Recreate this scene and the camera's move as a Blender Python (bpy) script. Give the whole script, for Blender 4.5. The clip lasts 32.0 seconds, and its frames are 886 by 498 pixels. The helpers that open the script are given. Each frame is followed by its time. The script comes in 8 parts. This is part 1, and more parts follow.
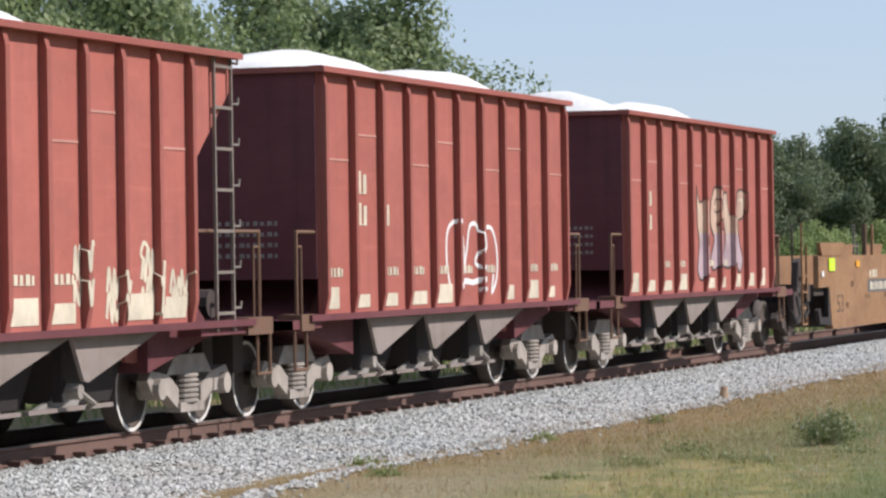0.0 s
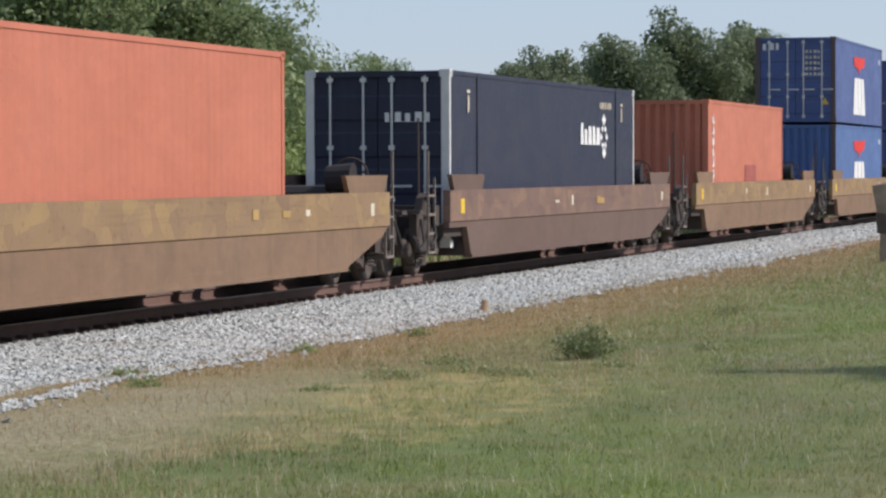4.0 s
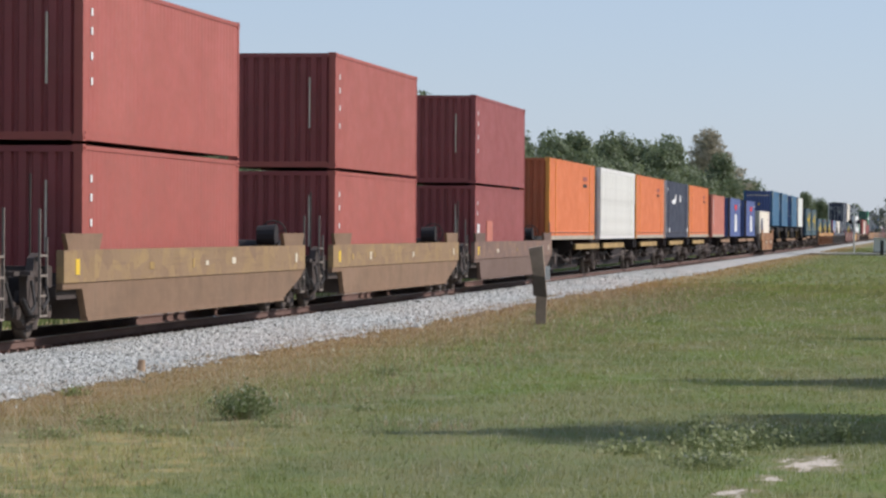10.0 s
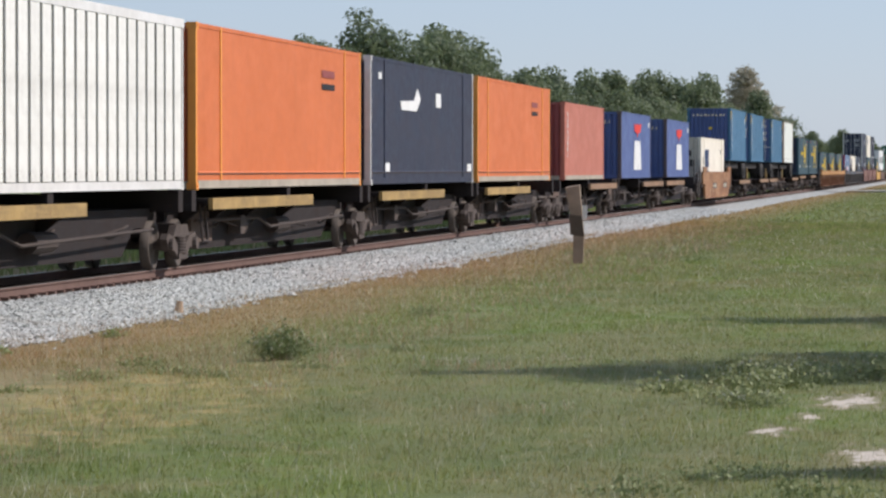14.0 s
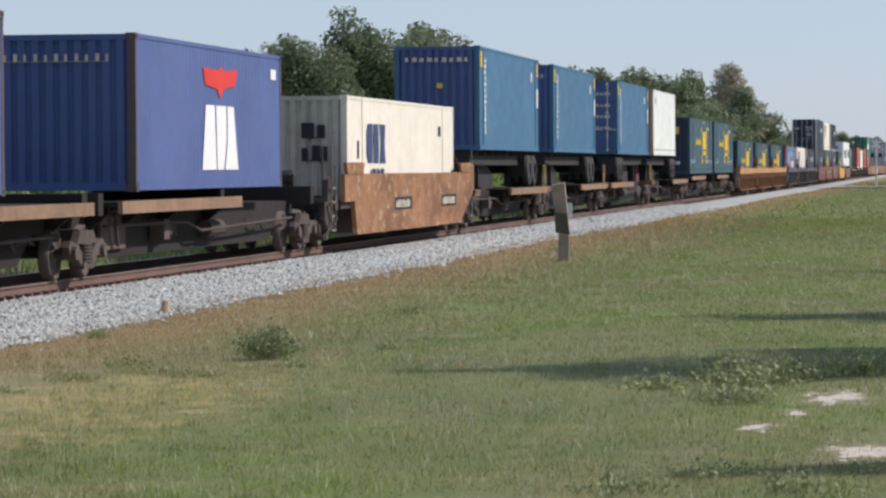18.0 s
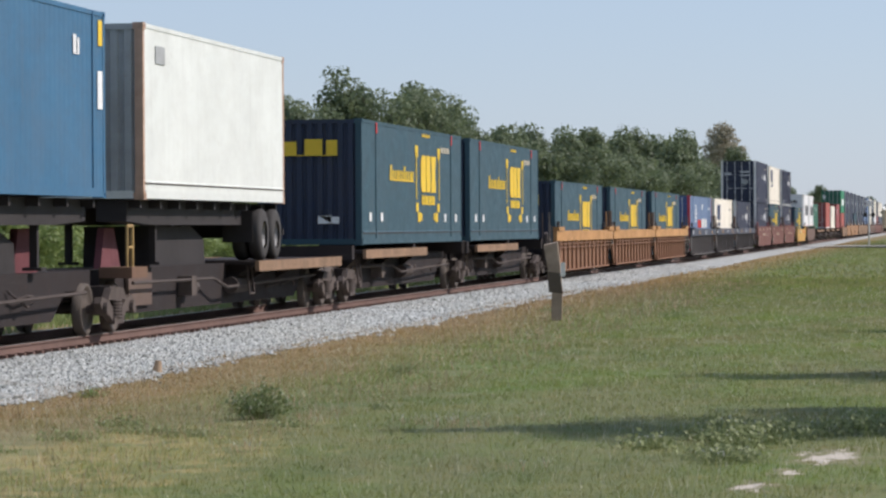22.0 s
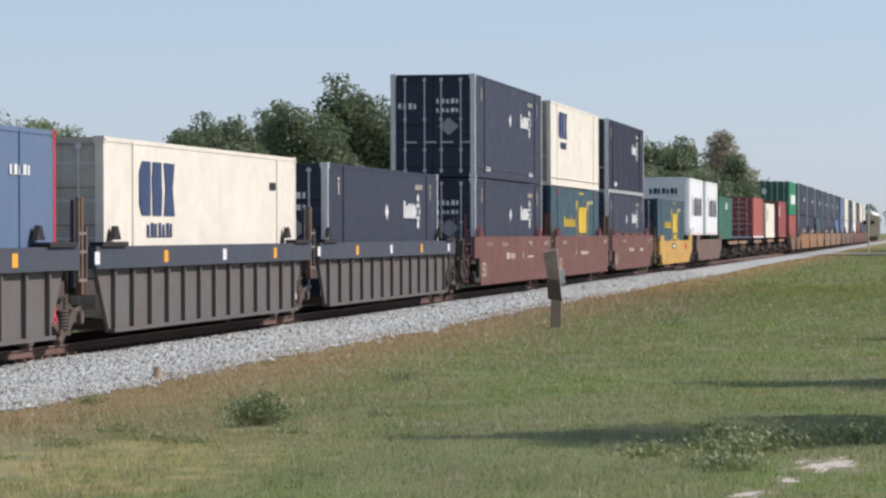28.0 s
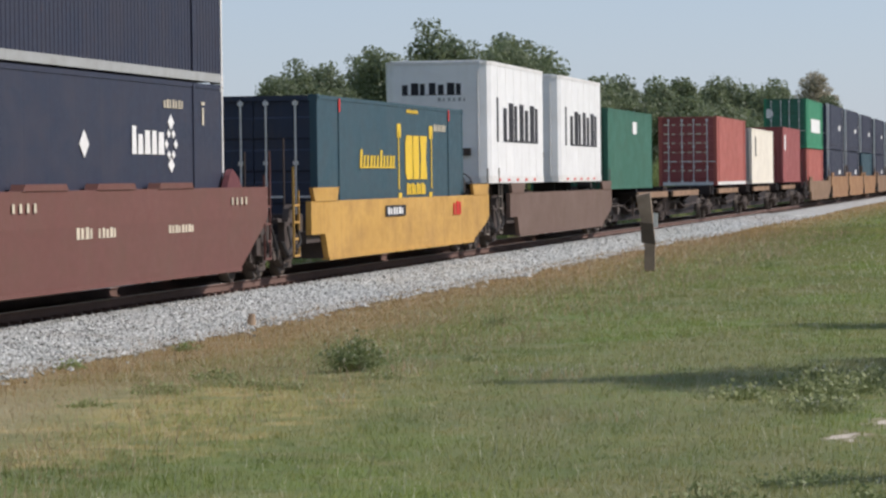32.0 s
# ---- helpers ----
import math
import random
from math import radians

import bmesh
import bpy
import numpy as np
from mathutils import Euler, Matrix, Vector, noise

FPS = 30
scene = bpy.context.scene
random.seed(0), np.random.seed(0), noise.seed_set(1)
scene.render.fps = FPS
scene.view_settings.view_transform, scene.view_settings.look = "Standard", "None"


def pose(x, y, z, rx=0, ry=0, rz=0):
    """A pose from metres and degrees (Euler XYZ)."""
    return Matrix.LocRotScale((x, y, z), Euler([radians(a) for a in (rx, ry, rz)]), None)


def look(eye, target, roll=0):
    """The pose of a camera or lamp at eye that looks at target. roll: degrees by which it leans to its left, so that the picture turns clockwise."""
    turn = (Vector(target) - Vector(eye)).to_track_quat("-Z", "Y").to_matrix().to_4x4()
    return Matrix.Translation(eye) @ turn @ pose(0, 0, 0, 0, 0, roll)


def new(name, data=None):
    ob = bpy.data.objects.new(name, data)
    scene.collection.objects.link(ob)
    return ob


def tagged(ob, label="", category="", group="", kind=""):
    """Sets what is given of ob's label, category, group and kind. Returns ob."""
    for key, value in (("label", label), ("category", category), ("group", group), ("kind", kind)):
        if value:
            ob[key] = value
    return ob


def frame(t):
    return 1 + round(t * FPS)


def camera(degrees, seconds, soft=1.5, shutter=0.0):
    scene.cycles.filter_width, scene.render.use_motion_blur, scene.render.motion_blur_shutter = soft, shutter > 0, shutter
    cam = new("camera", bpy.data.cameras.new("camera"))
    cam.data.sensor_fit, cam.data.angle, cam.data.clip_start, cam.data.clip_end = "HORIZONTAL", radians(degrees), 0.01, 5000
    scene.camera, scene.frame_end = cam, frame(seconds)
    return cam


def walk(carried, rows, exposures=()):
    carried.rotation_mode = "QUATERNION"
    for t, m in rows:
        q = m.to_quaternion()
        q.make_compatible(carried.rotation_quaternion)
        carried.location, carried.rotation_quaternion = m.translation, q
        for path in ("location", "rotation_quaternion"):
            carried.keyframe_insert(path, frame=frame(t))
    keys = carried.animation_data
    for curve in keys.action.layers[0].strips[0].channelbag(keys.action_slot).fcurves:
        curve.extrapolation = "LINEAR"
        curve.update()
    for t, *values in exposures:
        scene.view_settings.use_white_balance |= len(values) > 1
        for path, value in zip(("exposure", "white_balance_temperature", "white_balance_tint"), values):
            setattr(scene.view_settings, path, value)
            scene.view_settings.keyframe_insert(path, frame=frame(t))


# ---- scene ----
# Plan: the track runs along +y on x = 0, rail tops at z = 0. The camera stands beside it at x = 14.4 and pans.
EYE = (14.386, 0.0, 1.706)


def aim(pan, tilt, roll):
    """Pan to the left of the track's line, tilt up and roll, in degrees."""
    return pose(*EYE, 90 + tilt, 0, pan) @ pose(0, 0, 0, 0, 0, roll)


cam = camera(14.802, 32.0, soft=2.5)
PANS = [
    (0, 17.847, 0.160, -0.864), (0.5, 18.144, -0.520, -0.799), (1, 17.383, -0.625, -1.016), (1.5, 16.746, -1.021, -0.958),
    (2, 16.766, -1.329, -1.155), (2.5, 16.614, -1.779, -1.114), (3, 14.785, -2.120, -0.861), (3.5, 14.054, -1.509, -0.362),
    (5.5, 12.212, -1.113, -0.454), (6, 9.046, -0.685, 0.176), (6.5, 6.224, -0.138, 0.667), (7, 6.280, -0.724, 0.499),
    (7.5, 6.589, -0.825, -0.378), (8, 6.758, -0.705, 0.012), (8.5, 6.877, -0.910, -0.026), (9, 7.116, -0.937, 0.089),
    (9.5, 7.842, -0.432, 0.220), (10, 8.133, -0.328, 0.352), (10.5, 8.373, -0.490, 0.355), (11, 8.156, -0.552, 0.135),
    (11.5, 8.449, -0.697, 0.136), (12, 8.343, -1.027, 0.138), (12.5, 8.367, -1.213, 0.063), (13, 8.476, -1.596, 0.136),
    (13.5, 8.780, -1.560, 0.113), (14, 8.752, -1.340, 0.026), (14.5, 8.630, -1.125, -0.261), (16.5, 8.535, -1.207, -0.475),
    (17, 8.637, -1.229, -0.244), (17.5, 8.493, -1.328, -0.515), (18, 8.507, -1.367, -0.325), (18.5, 8.444, -1.444, -0.203),
    (19, 8.522, -1.382, -0.277), (19.5, 8.439, -1.475, -0.133), (20, 8.646, -0.704, 0.027), (20.5, 8.623, -0.194, -0.038),
    (21, 8.533, -0.246, -0.083), (21.5, 8.496, -0.282, -0.147), (22, 8.386, -0.369, -0.323), (22.5, 8.533, -0.579, -0.370),
    (23, 8.472, -0.593, -0.219), (23.5, 8.561, -0.556, -0.320), (24, 8.639, -0.462, -0.390), (24.5, 8.598, -0.412, -0.339),
    (26.5, 8.948, -0.280, 0.044), (27, 8.736, -0.451, -0.092), (27.5, 8.653, -0.489, -0.072), (28, 8.374, -0.255, -0.198),
    (28.5, 8.369, -0.393, -0.301), (29, 8.439, -0.492, -0.434), (29.5, 8.310, -0.659, -0.286), (30, 8.488, -0.683, -0.157),
    (30.5, 8.954, -0.075, 0.075), (31, 8.185, 0.536, -0.536), (31.5, 9.195, 0.486, -0.931), (32, 9.947, -1.166, -0.723),
]
walk(cam, [(t, aim(p, ti, r)) for t, p, ti, r in PANS], [(0.0, 0.58, 6300, 15), (3.0, 0.47, 6300, 15), (6.0, 0.43, 6300, 15), (28.0, 0.46, 6300, 15), (32.0, 0.36, 6400, 15)])

SPEED, SLOWING = 24.0623, -0.0036933


def advance(t):
    """How far the train has rolled towards -y by t seconds."""
    return SPEED * t + 0.5 * SLOWING * (t - 16) ** 2


# ---- light ----
SUN_EL, SUN_AZ = 40.0, 70.0          # degrees; azimuth from +y towards +x
world = bpy.data.worlds.new("world")
scene.world = world
world.use_nodes = True
wn = world.node_tree
sky = wn.nodes.new("ShaderNodeTexSky")
sky.sky_type, sky.sun_disc = "NISHITA", False
sky.sun_elevation, sky.sun_rotation = radians(SUN_EL), radians(SUN_AZ)
sky.air_density, sky.dust_density, sky.ozone_density, sky.altitude = 1.0, 0.25, 3.0, 0
haze = wn.nodes.new("ShaderNodeMix")          # a thin even summer haze over the clear sky
haze.data_type = "RGBA"
haze.inputs[0].default_value = 0.62
haze.inputs[7].default_value = (3.85, 4.80, 6.2, 1.0)
wn.links.new(sky.outputs["Color"], haze.inputs[6])
wn.links.new(haze.outputs[2], wn.nodes["Background"].inputs["Color"])
wn.nodes["Background"].inputs["Strength"].default_value = 0.086
sun_data = bpy.data.lights.new("sun", "SUN")
sun_data.energy, sun_data.angle, sun_data.color = 3.3, radians(0.6), (1.0, 0.94, 0.87)
sun = new("sun", sun_data)
se, sa = radians(SUN_EL), radians(SUN_AZ)
SUN_WAY = Vector((math.sin(sa) * math.cos(se), math.cos(sa) * math.cos(se), math.sin(se)))
sun.matrix_world = look(SUN_WAY * 60, (0, 0, 0))

# ---- materials ----
MATS = {}


def nodes_of(name):
    m = bpy.data.materials.new(name)
    m.use_nodes = True
    nt = m.node_tree
    return m, nt, nt.nodes["Principled BSDF"]


def noise_node(nt, vec, scale, detail=4.0, rough=0.6):
    n = nt.nodes.new("ShaderNodeTexNoise")
    n.inputs["Scale"].default_value, n.inputs["Detail"].default_value, n.inputs["Roughness"].default_value = scale, detail, rough
    if vec is not None:
        nt.links.new(vec, n.inputs["Vector"])
    return n.outputs["Fac"]


def ramp(nt, fac, lo, hi, a=0.0, b=1.0):
    r = nt.nodes.new("ShaderNodeMapRange")
    r.inputs[1].default_value, r.inputs[2].default_value, r.inputs[3].default_value, r.inputs[4].default_value = lo, hi, a, b
    nt.links.new(fac, r.inputs[0])
    return r.outputs[0]


def mix(nt, fac, a, b, mode="MIX"):
    n = nt.nodes.new("ShaderNodeMix")
    n.data_type, n.blend_type = "RGBA", mode
    for sock, val in ((n.inputs[0], fac), (n.inputs[6], a), (n.inputs[7], b)):
        if hasattr(val, "is_linked"):
            nt.links.new(val, sock)
        else:
            sock.default_value = val if isinstance(val, (int, float)) else (*val, 1.0)
    return n.outputs[2]


def bump(nt, bsdf, height, strength, distance):
    b = nt.nodes.new("ShaderNodeBump")
    b.inputs["Strength"].default_value, b.inputs["Distance"].default_value = strength, distance
    nt.links.new(height, b.inputs["Height"])
    nt.links.new(b.outputs["Normal"], bsdf.inputs["Normal"])


def scaled(nt, vec, s):
    m = nt.nodes.new("ShaderNodeMapping")
    m.inputs["Scale"].default_value = s
    nt.links.new(vec, m.inputs["Vector"])
    return m.outputs[0]


def paint(name, colour, dirt=(0.12, 0.09, 0.06), amount=0.35, rough=0.55, rust=0.15, fade=0.25, metal=0.0):
    """Weathered paint on steel: faded patches, upright dirt streaks, rust spots and small dents."""
    if name in MATS:
        return MATS[name]
    m, nt, b = nodes_of(name)
    tc = nt.nodes.new("ShaderNodeTexCoord").outputs["Object"]
    info = nt.nodes.new("ShaderNodeObjectInfo").outputs["Random"]
    big = noise_node(nt, tc, 0.45, 3)
    fine = noise_node(nt, tc, 9.0, 5)
    streak = noise_node(nt, scaled(nt, tc, (2.2, 2.2, 0.6)), 1.0, 2)
    pale = tuple(min(1, c * 1.25 + 0.03) for c in colour)
    dark = tuple(c * 0.78 for c in colour)
    col = mix(nt, ramp(nt, big, 0.35, 0.7, 0.0, fade * 2), colour, pale)
    col = mix(nt, ramp(nt, info, 0, 1, 0, 0.35), col, dark)
    blotch = noise_node(nt, scaled(nt, tc, (0.8, 0.8, 1.5)), 1.1, 7, 0.68)
    col = mix(nt, ramp(nt, blotch, 0.42, 0.78, 0.0, amount), col, dirt)
    runs = nt.nodes.new("ShaderNodeMath")
    runs.operation = "MULTIPLY"
    nt.links.new(ramp(nt, streak, 0.5, 0.8, 0.0, amount * 0.8), runs.inputs[0])
    nt.links.new(ramp(nt, big, 0.4, 0.65), runs.inputs[1])
    col = mix(nt, runs.outputs[0], col, dirt)
    drip = noise_node(nt, scaled(nt, tc, (6.5, 6.5, 0.32)), 1.0, 3)          # thin upright runs
    col = mix(nt, ramp(nt, drip, 0.54, 0.76, 0.0, amount * 0.6), col, dirt)
    scuff = noise_node(nt, scaled(nt, tc, (0.45, 0.45, 8.0)), 1.0, 4)          # long level scrapes
    col = mix(nt, ramp(nt, scuff, 0.60, 0.74, 0.0, min(0.4, amount * 0.6)), col, pale)
    spots = nt.nodes.new("ShaderNodeMath")
    spots.operation = "MULTIPLY"
    nt.links.new(ramp(nt, fine, 0.58, 0.72), spots.inputs[0])
    nt.links.new(ramp(nt, noise_node(nt, tc, 1.3, 4), 0.5, 0.75, 0, rust * 3), spots.inputs[1])
    col = mix(nt, spots.outputs[0], col, (0.16, 0.06, 0.025))
    nt.links.new(col, b.inputs["Base Color"])
    b.inputs["Roughness"].default_value, b.inputs["Metallic"].default_value = rough, metal
    nt.links.new(ramp(nt, blotch, 0.3, 0.8, rough - 0.1, min(1, rough + 0.25)), b.inputs["Roughness"])
    b.inputs["Specular IOR Level"].default_value = 0.4 if rough < 0.6 else 0.2
    bump(nt, b, mix(nt, 0.3, big, fine), 0.25, 0.03)
    MATS[name] = m
    return m


def rubbed_band(name, colour, bare, dark):
    """A painted band rubbed by boxes: blocks of brighter and darker paint side by side under long scrapes."""
    m, nt, b = nodes_of(name)
    tc = nt.nodes.new("ShaderNodeTexCoord").outputs["Object"]
    warp = noise_node(nt, tc, 3.0, 4)
    cell = nt.nodes.new("ShaderNodeTexVoronoi")
    cell.inputs["Scale"].default_value = 1.0
    nt.links.new(scaled(nt, tc, (0.0, 2.2, 3.4)), cell.inputs["Vector"])
    pick = nt.nodes.new("ShaderNodeSeparateColor")
    nt.links.new(cell.outputs["Color"], pick.inputs[0])
    col = mix(nt, ramp(nt, pick.outputs[0], 0.35, 0.75, 0.0, 0.5), colour, bare)
    col = mix(nt, ramp(nt, pick.outputs[1], 0.62, 0.90, 0.0, 0.4), col, dark)
    col = mix(nt, ramp(nt, warp, 0.42, 0.68, 0.0, 0.55), col, colour)
    scrape = noise_node(nt, scaled(nt, tc, (1.0, 0.35, 9.0)), 1.0, 4)
    col = mix(nt, ramp(nt, scrape, 0.55, 0.72, 0.0, 0.5), col, dark)
    col = mix(nt, ramp(nt, noise_node(nt, tc, 9.0, 5), 0.58, 0.74, 0.0, 0.6), col, (0.13, 0.06, 0.035))
    nt.links.new(col, b.inputs["Base Color"])
    b.inputs["Roughness"].default_value = 0.75
    b.inputs["Specular IOR Level"].default_value = 0.25
    bump(nt, b, warp, 0.3, 0.03)
    MATS[name] = m
    return m


def peeling_paint(name, colour, rusty, pale):
    """Old paint broken up by rust fields and by pale peeled flakes."""
    m, nt, b = nodes_of(name)
    tc = nt.nodes.new("ShaderNodeTexCoord").outputs["Object"]
    field = noise_node(nt, scaled(nt, tc, (1.0, 0.5, 1.1)), 1.1, 6, 0.68)
    flake = noise_node(nt, scaled(nt, tc, (1.0, 0.8, 1.5)), 3.1, 5, 0.62)
    run = noise_node(nt, scaled(nt, tc, (5.0, 5.0, 0.35)), 1.0, 3)
    col = mix(nt, ramp(nt, field, 0.40, 0.58, 0.0, 0.85), colour, rusty)
    col = mix(nt, ramp(nt, run, 0.50, 0.72, 0.0, 0.5), col, rusty)
    col = mix(nt, ramp(nt, flake, 0.585, 0.63, 0.0, 0.75), col, pale)
    col = mix(nt, ramp(nt, noise_node(nt, tc, 13.0, 4), 0.56, 0.72, 0.0, 0.55), col, (0.11, 0.05, 0.03))
    nt.links.new(col, b.inputs["Base Color"])
    nt.links.new(ramp(nt, field, 0.3, 0.7, 0.6, 0.95), b.inputs["Roughness"])
    b.inputs["Specular IOR Level"].default_value = 0.2
    bump(nt, b, flake, 0.3, 0.02)
    MATS[name] = m
    return m


def plain(name, colour, rough=0.7, scale=6.0, vary=0.35, metal=0.0, bumpy=0.2):
    if name in MATS:
        return MATS[name]
    m, nt, b = nodes_of(name)
    tc = nt.nodes.new("ShaderNodeTexCoord").outputs["Object"]
    n1, n2 = noise_node(nt, tc, scale, 5), noise_node(nt, tc, scale * 0.13, 2)
    col = mix(nt, ramp(nt, n1, 0.35, 0.7, 0, vary), colour, tuple(c * 0.45 for c in colour))
    col = mix(nt, ramp(nt, n2, 0.4, 0.7, 0, vary), col, tuple(min(1, c * 1.5) for c in colour))
    nt.links.new(col, b.inputs["Base Color"])
    b.inputs["Roughness"].default_value, b.inputs["Metallic"].default_value = rough, metal
    b.inputs["Specular IOR Level"].default_value = 0.5 if metal else 0.2
    bump(nt, b, n1, bumpy, 0.02)
    MATS[name] = m
    return m


def leaf_material(name, a, b_, c):
    m, nt, b = nodes_of(name)
    isl = nt.nodes.new("ShaderNodeNewGeometry")
    tc = nt.nodes.new("ShaderNodeTexCoord").outputs["Object"]
    col = mix(nt, ramp(nt, isl.outputs["Random Per Island"], 0, 1, 0.08, 0.85), a, b_)
    col = mix(nt, ramp(nt, noise_node(nt, tc, 0.8, 3), 0.45, 0.7), col, c)
    info = nt.nodes.new("ShaderNodeObjectInfo").outputs["Random"]
    col = mix(nt, ramp(nt, info, 0, 1, 0, 0.3), col, tuple(x * 0.6 for x in a))
    nt.links.new(col, b.inputs["Base Color"])
    b.inputs["Roughness"].default_value = 0.6
    tr = nt.nodes.new("ShaderNodeBsdfTranslucent")
    nt.links.new(col, tr.inputs["Color"])
    ms = nt.nodes.new("ShaderNodeMixShader")
    ms.inputs[0].default_value = 0.42
    nt.links.new(b.outputs[0], ms.inputs[1])
    nt.links.new(tr.outputs[0], ms.inputs[2])
    nt.links.new(ms.outputs[0], nt.nodes["Material Output"].inputs["Surface"])
    return m


def near_spot(nt, pos, cx, cy, sy, wobble, low, high):
    """1 inside a spot round (cx, cy) on the ground, 0 outside, with an edge broken up by a noise."""
    d = nt.nodes.new("ShaderNodeVectorMath")
    d.operation = "DISTANCE"
    nt.links.new(scaled(nt, pos, (1.0, sy, 0.0)), d.inputs[0])
    d.inputs[1].default_value = (cx, cy * sy, 0.0)
    near = nt.nodes.new("ShaderNodeMath")
    near.operation = "ADD"
    nt.links.new(d.outputs["Value"], near.inputs[0])
    nt.links.new(wobble, near.inputs[1])
    return ramp(nt, near.outputs[0], low, high, 1.0, 0.0)


def grass_colour(nt):
    """The meadow's colour from the place: straw-brown along the stones, green of several growths beyond, pale dry clumps."""
    geo = nt.nodes.new("ShaderNodeNewGeometry")
    pos = geo.outputs["Position"]
    sep = nt.nodes.new("ShaderNodeSeparateXYZ")
    nt.links.new(pos, sep.inputs[0])
    flat = scaled(nt, pos, (1.0, 0.55, 0.0))
    n1, n2, n3 = noise_node(nt, pos, 0.35, 4), noise_node(nt, pos, 1.3, 6, 0.66), noise_node(nt, pos, 14.0, 3)
    tuft = noise_node(nt, flat, 4.2, 3, 0.55)
    lush = noise_node(nt, scaled(nt, pos, (0.34, 0.10, 0.0)), 1.0, 3, 0.5)
    green = mix(nt, ramp(nt, n1, 0.40, 0.60), (0.108, 0.152, 0.038), (0.172, 0.196, 0.066))
    green = mix(nt, ramp(nt, lush, 0.46, 0.60, 0, 0.75), green, (0.150, 0.212, 0.044))
    patch = noise_node(nt, scaled(nt, pos, (0.7, 0.16, 0.0)), 1.0, 5, 0.6)
    green = mix(nt, ramp(nt, patch, 0.44, 0.64, 0, 0.62), green, (0.218, 0.196, 0.116))
    green = mix(nt, ramp(nt, n2, 0.50, 0.66, 0, 0.62), green, (0.268, 0.226, 0.128))
    green = mix(nt, ramp(nt, tuft, 0.54, 0.68, 0, 0.55), green, (0.078, 0.112, 0.032))
    green = mix(nt, ramp(nt, n3, 0.45, 0.75, 0, 0.4), green, (0.100, 0.124, 0.045))
    # dull mauve-grey seed haze on the middle of the meadow
    haze_of = near_spot(nt, pos, 10.6, 33.0, 0.22, ramp(nt, n2, 0.2, 0.8, -1.4, 1.4), 0.5, 2.2)
    dull = nt.nodes.new("ShaderNodeMath")
    dull.operation = "MULTIPLY"
    nt.links.new(haze_of, dull.inputs[0])
    nt.links.new(ramp(nt, tuft, 0.35, 0.6, 0.75, 0.25), dull.inputs[1])
    green = mix(nt, dull.outputs[0], green, (0.200, 0.186, 0.118))
    off = nt.nodes.new("ShaderNodeMath")
    off.operation = "MULTIPLY_ADD"
    nt.links.new(n1, off.inputs[0])
    off.inputs[1].default_value = 2.4
    away = nt.nodes.new("ShaderNodeMath")
    away.operation = "ABSOLUTE"
    nt.links.new(sep.outputs[0], away.inputs[0])
    nt.links.new(away.outputs[0], off.inputs[2])
    wide = nt.nodes.new("ShaderNodeMath")
    wide.operation = "ADD"
    nt.links.new(off.outputs[0], wide.inputs[0])
    nt.links.new(ramp(nt, n2, 0.25, 0.75, -0.9, 0.9), wide.inputs[1])
    straw = mix(nt, n2, (0.345, 0.222, 0.130), (0.245, 0.190, 0.100))
    straw = mix(nt, ramp(nt, tuft, 0.5, 0.66, 0, 0.35), straw, (0.165, 0.160, 0.066))
    col = mix(nt, ramp(nt, wide.outputs[0], 5.6, 8.1), straw, green)
    # pebbly bare soil by the foot of the stones
    soil = mix(nt, ramp(nt, n3, 0.40, 0.62), (0.225, 0.170, 0.120), (0.46, 0.40, 0.32))
    bare_spot = near_spot(nt, pos, 5.3, 25.5, 0.20, ramp(nt, n2, 0.2, 0.8, -1.2, 1.2), 0.4, 1.9)
    col = mix(nt, ramp(nt, bare_spot, 0, 1, 0, 0.85), col, soil)
    # dry pale clumps between green ones
    pale = mix(nt, ramp(nt, n2, 0.4, 0.6), (0.40, 0.315, 0.165), (0.25, 0.255, 0.088))
    spot = near_spot(nt, pos, 7.3, 29.0, 0.28, ramp(nt, n2, 0.2, 0.8, -1.3, 1.3), 0.5, 1.7)
    clumps = nt.nodes.new("ShaderNodeMath")
    clumps.operation = "MULTIPLY"
    nt.links.new(spot, clumps.inputs[0])
    nt.links.new(ramp(nt, tuft, 0.46, 0.60, 0.95, 0.25), clumps.inputs[1])
    col = mix(nt, clumps.outputs[0], col, pale)
    return col, pos, n2, n3, sep


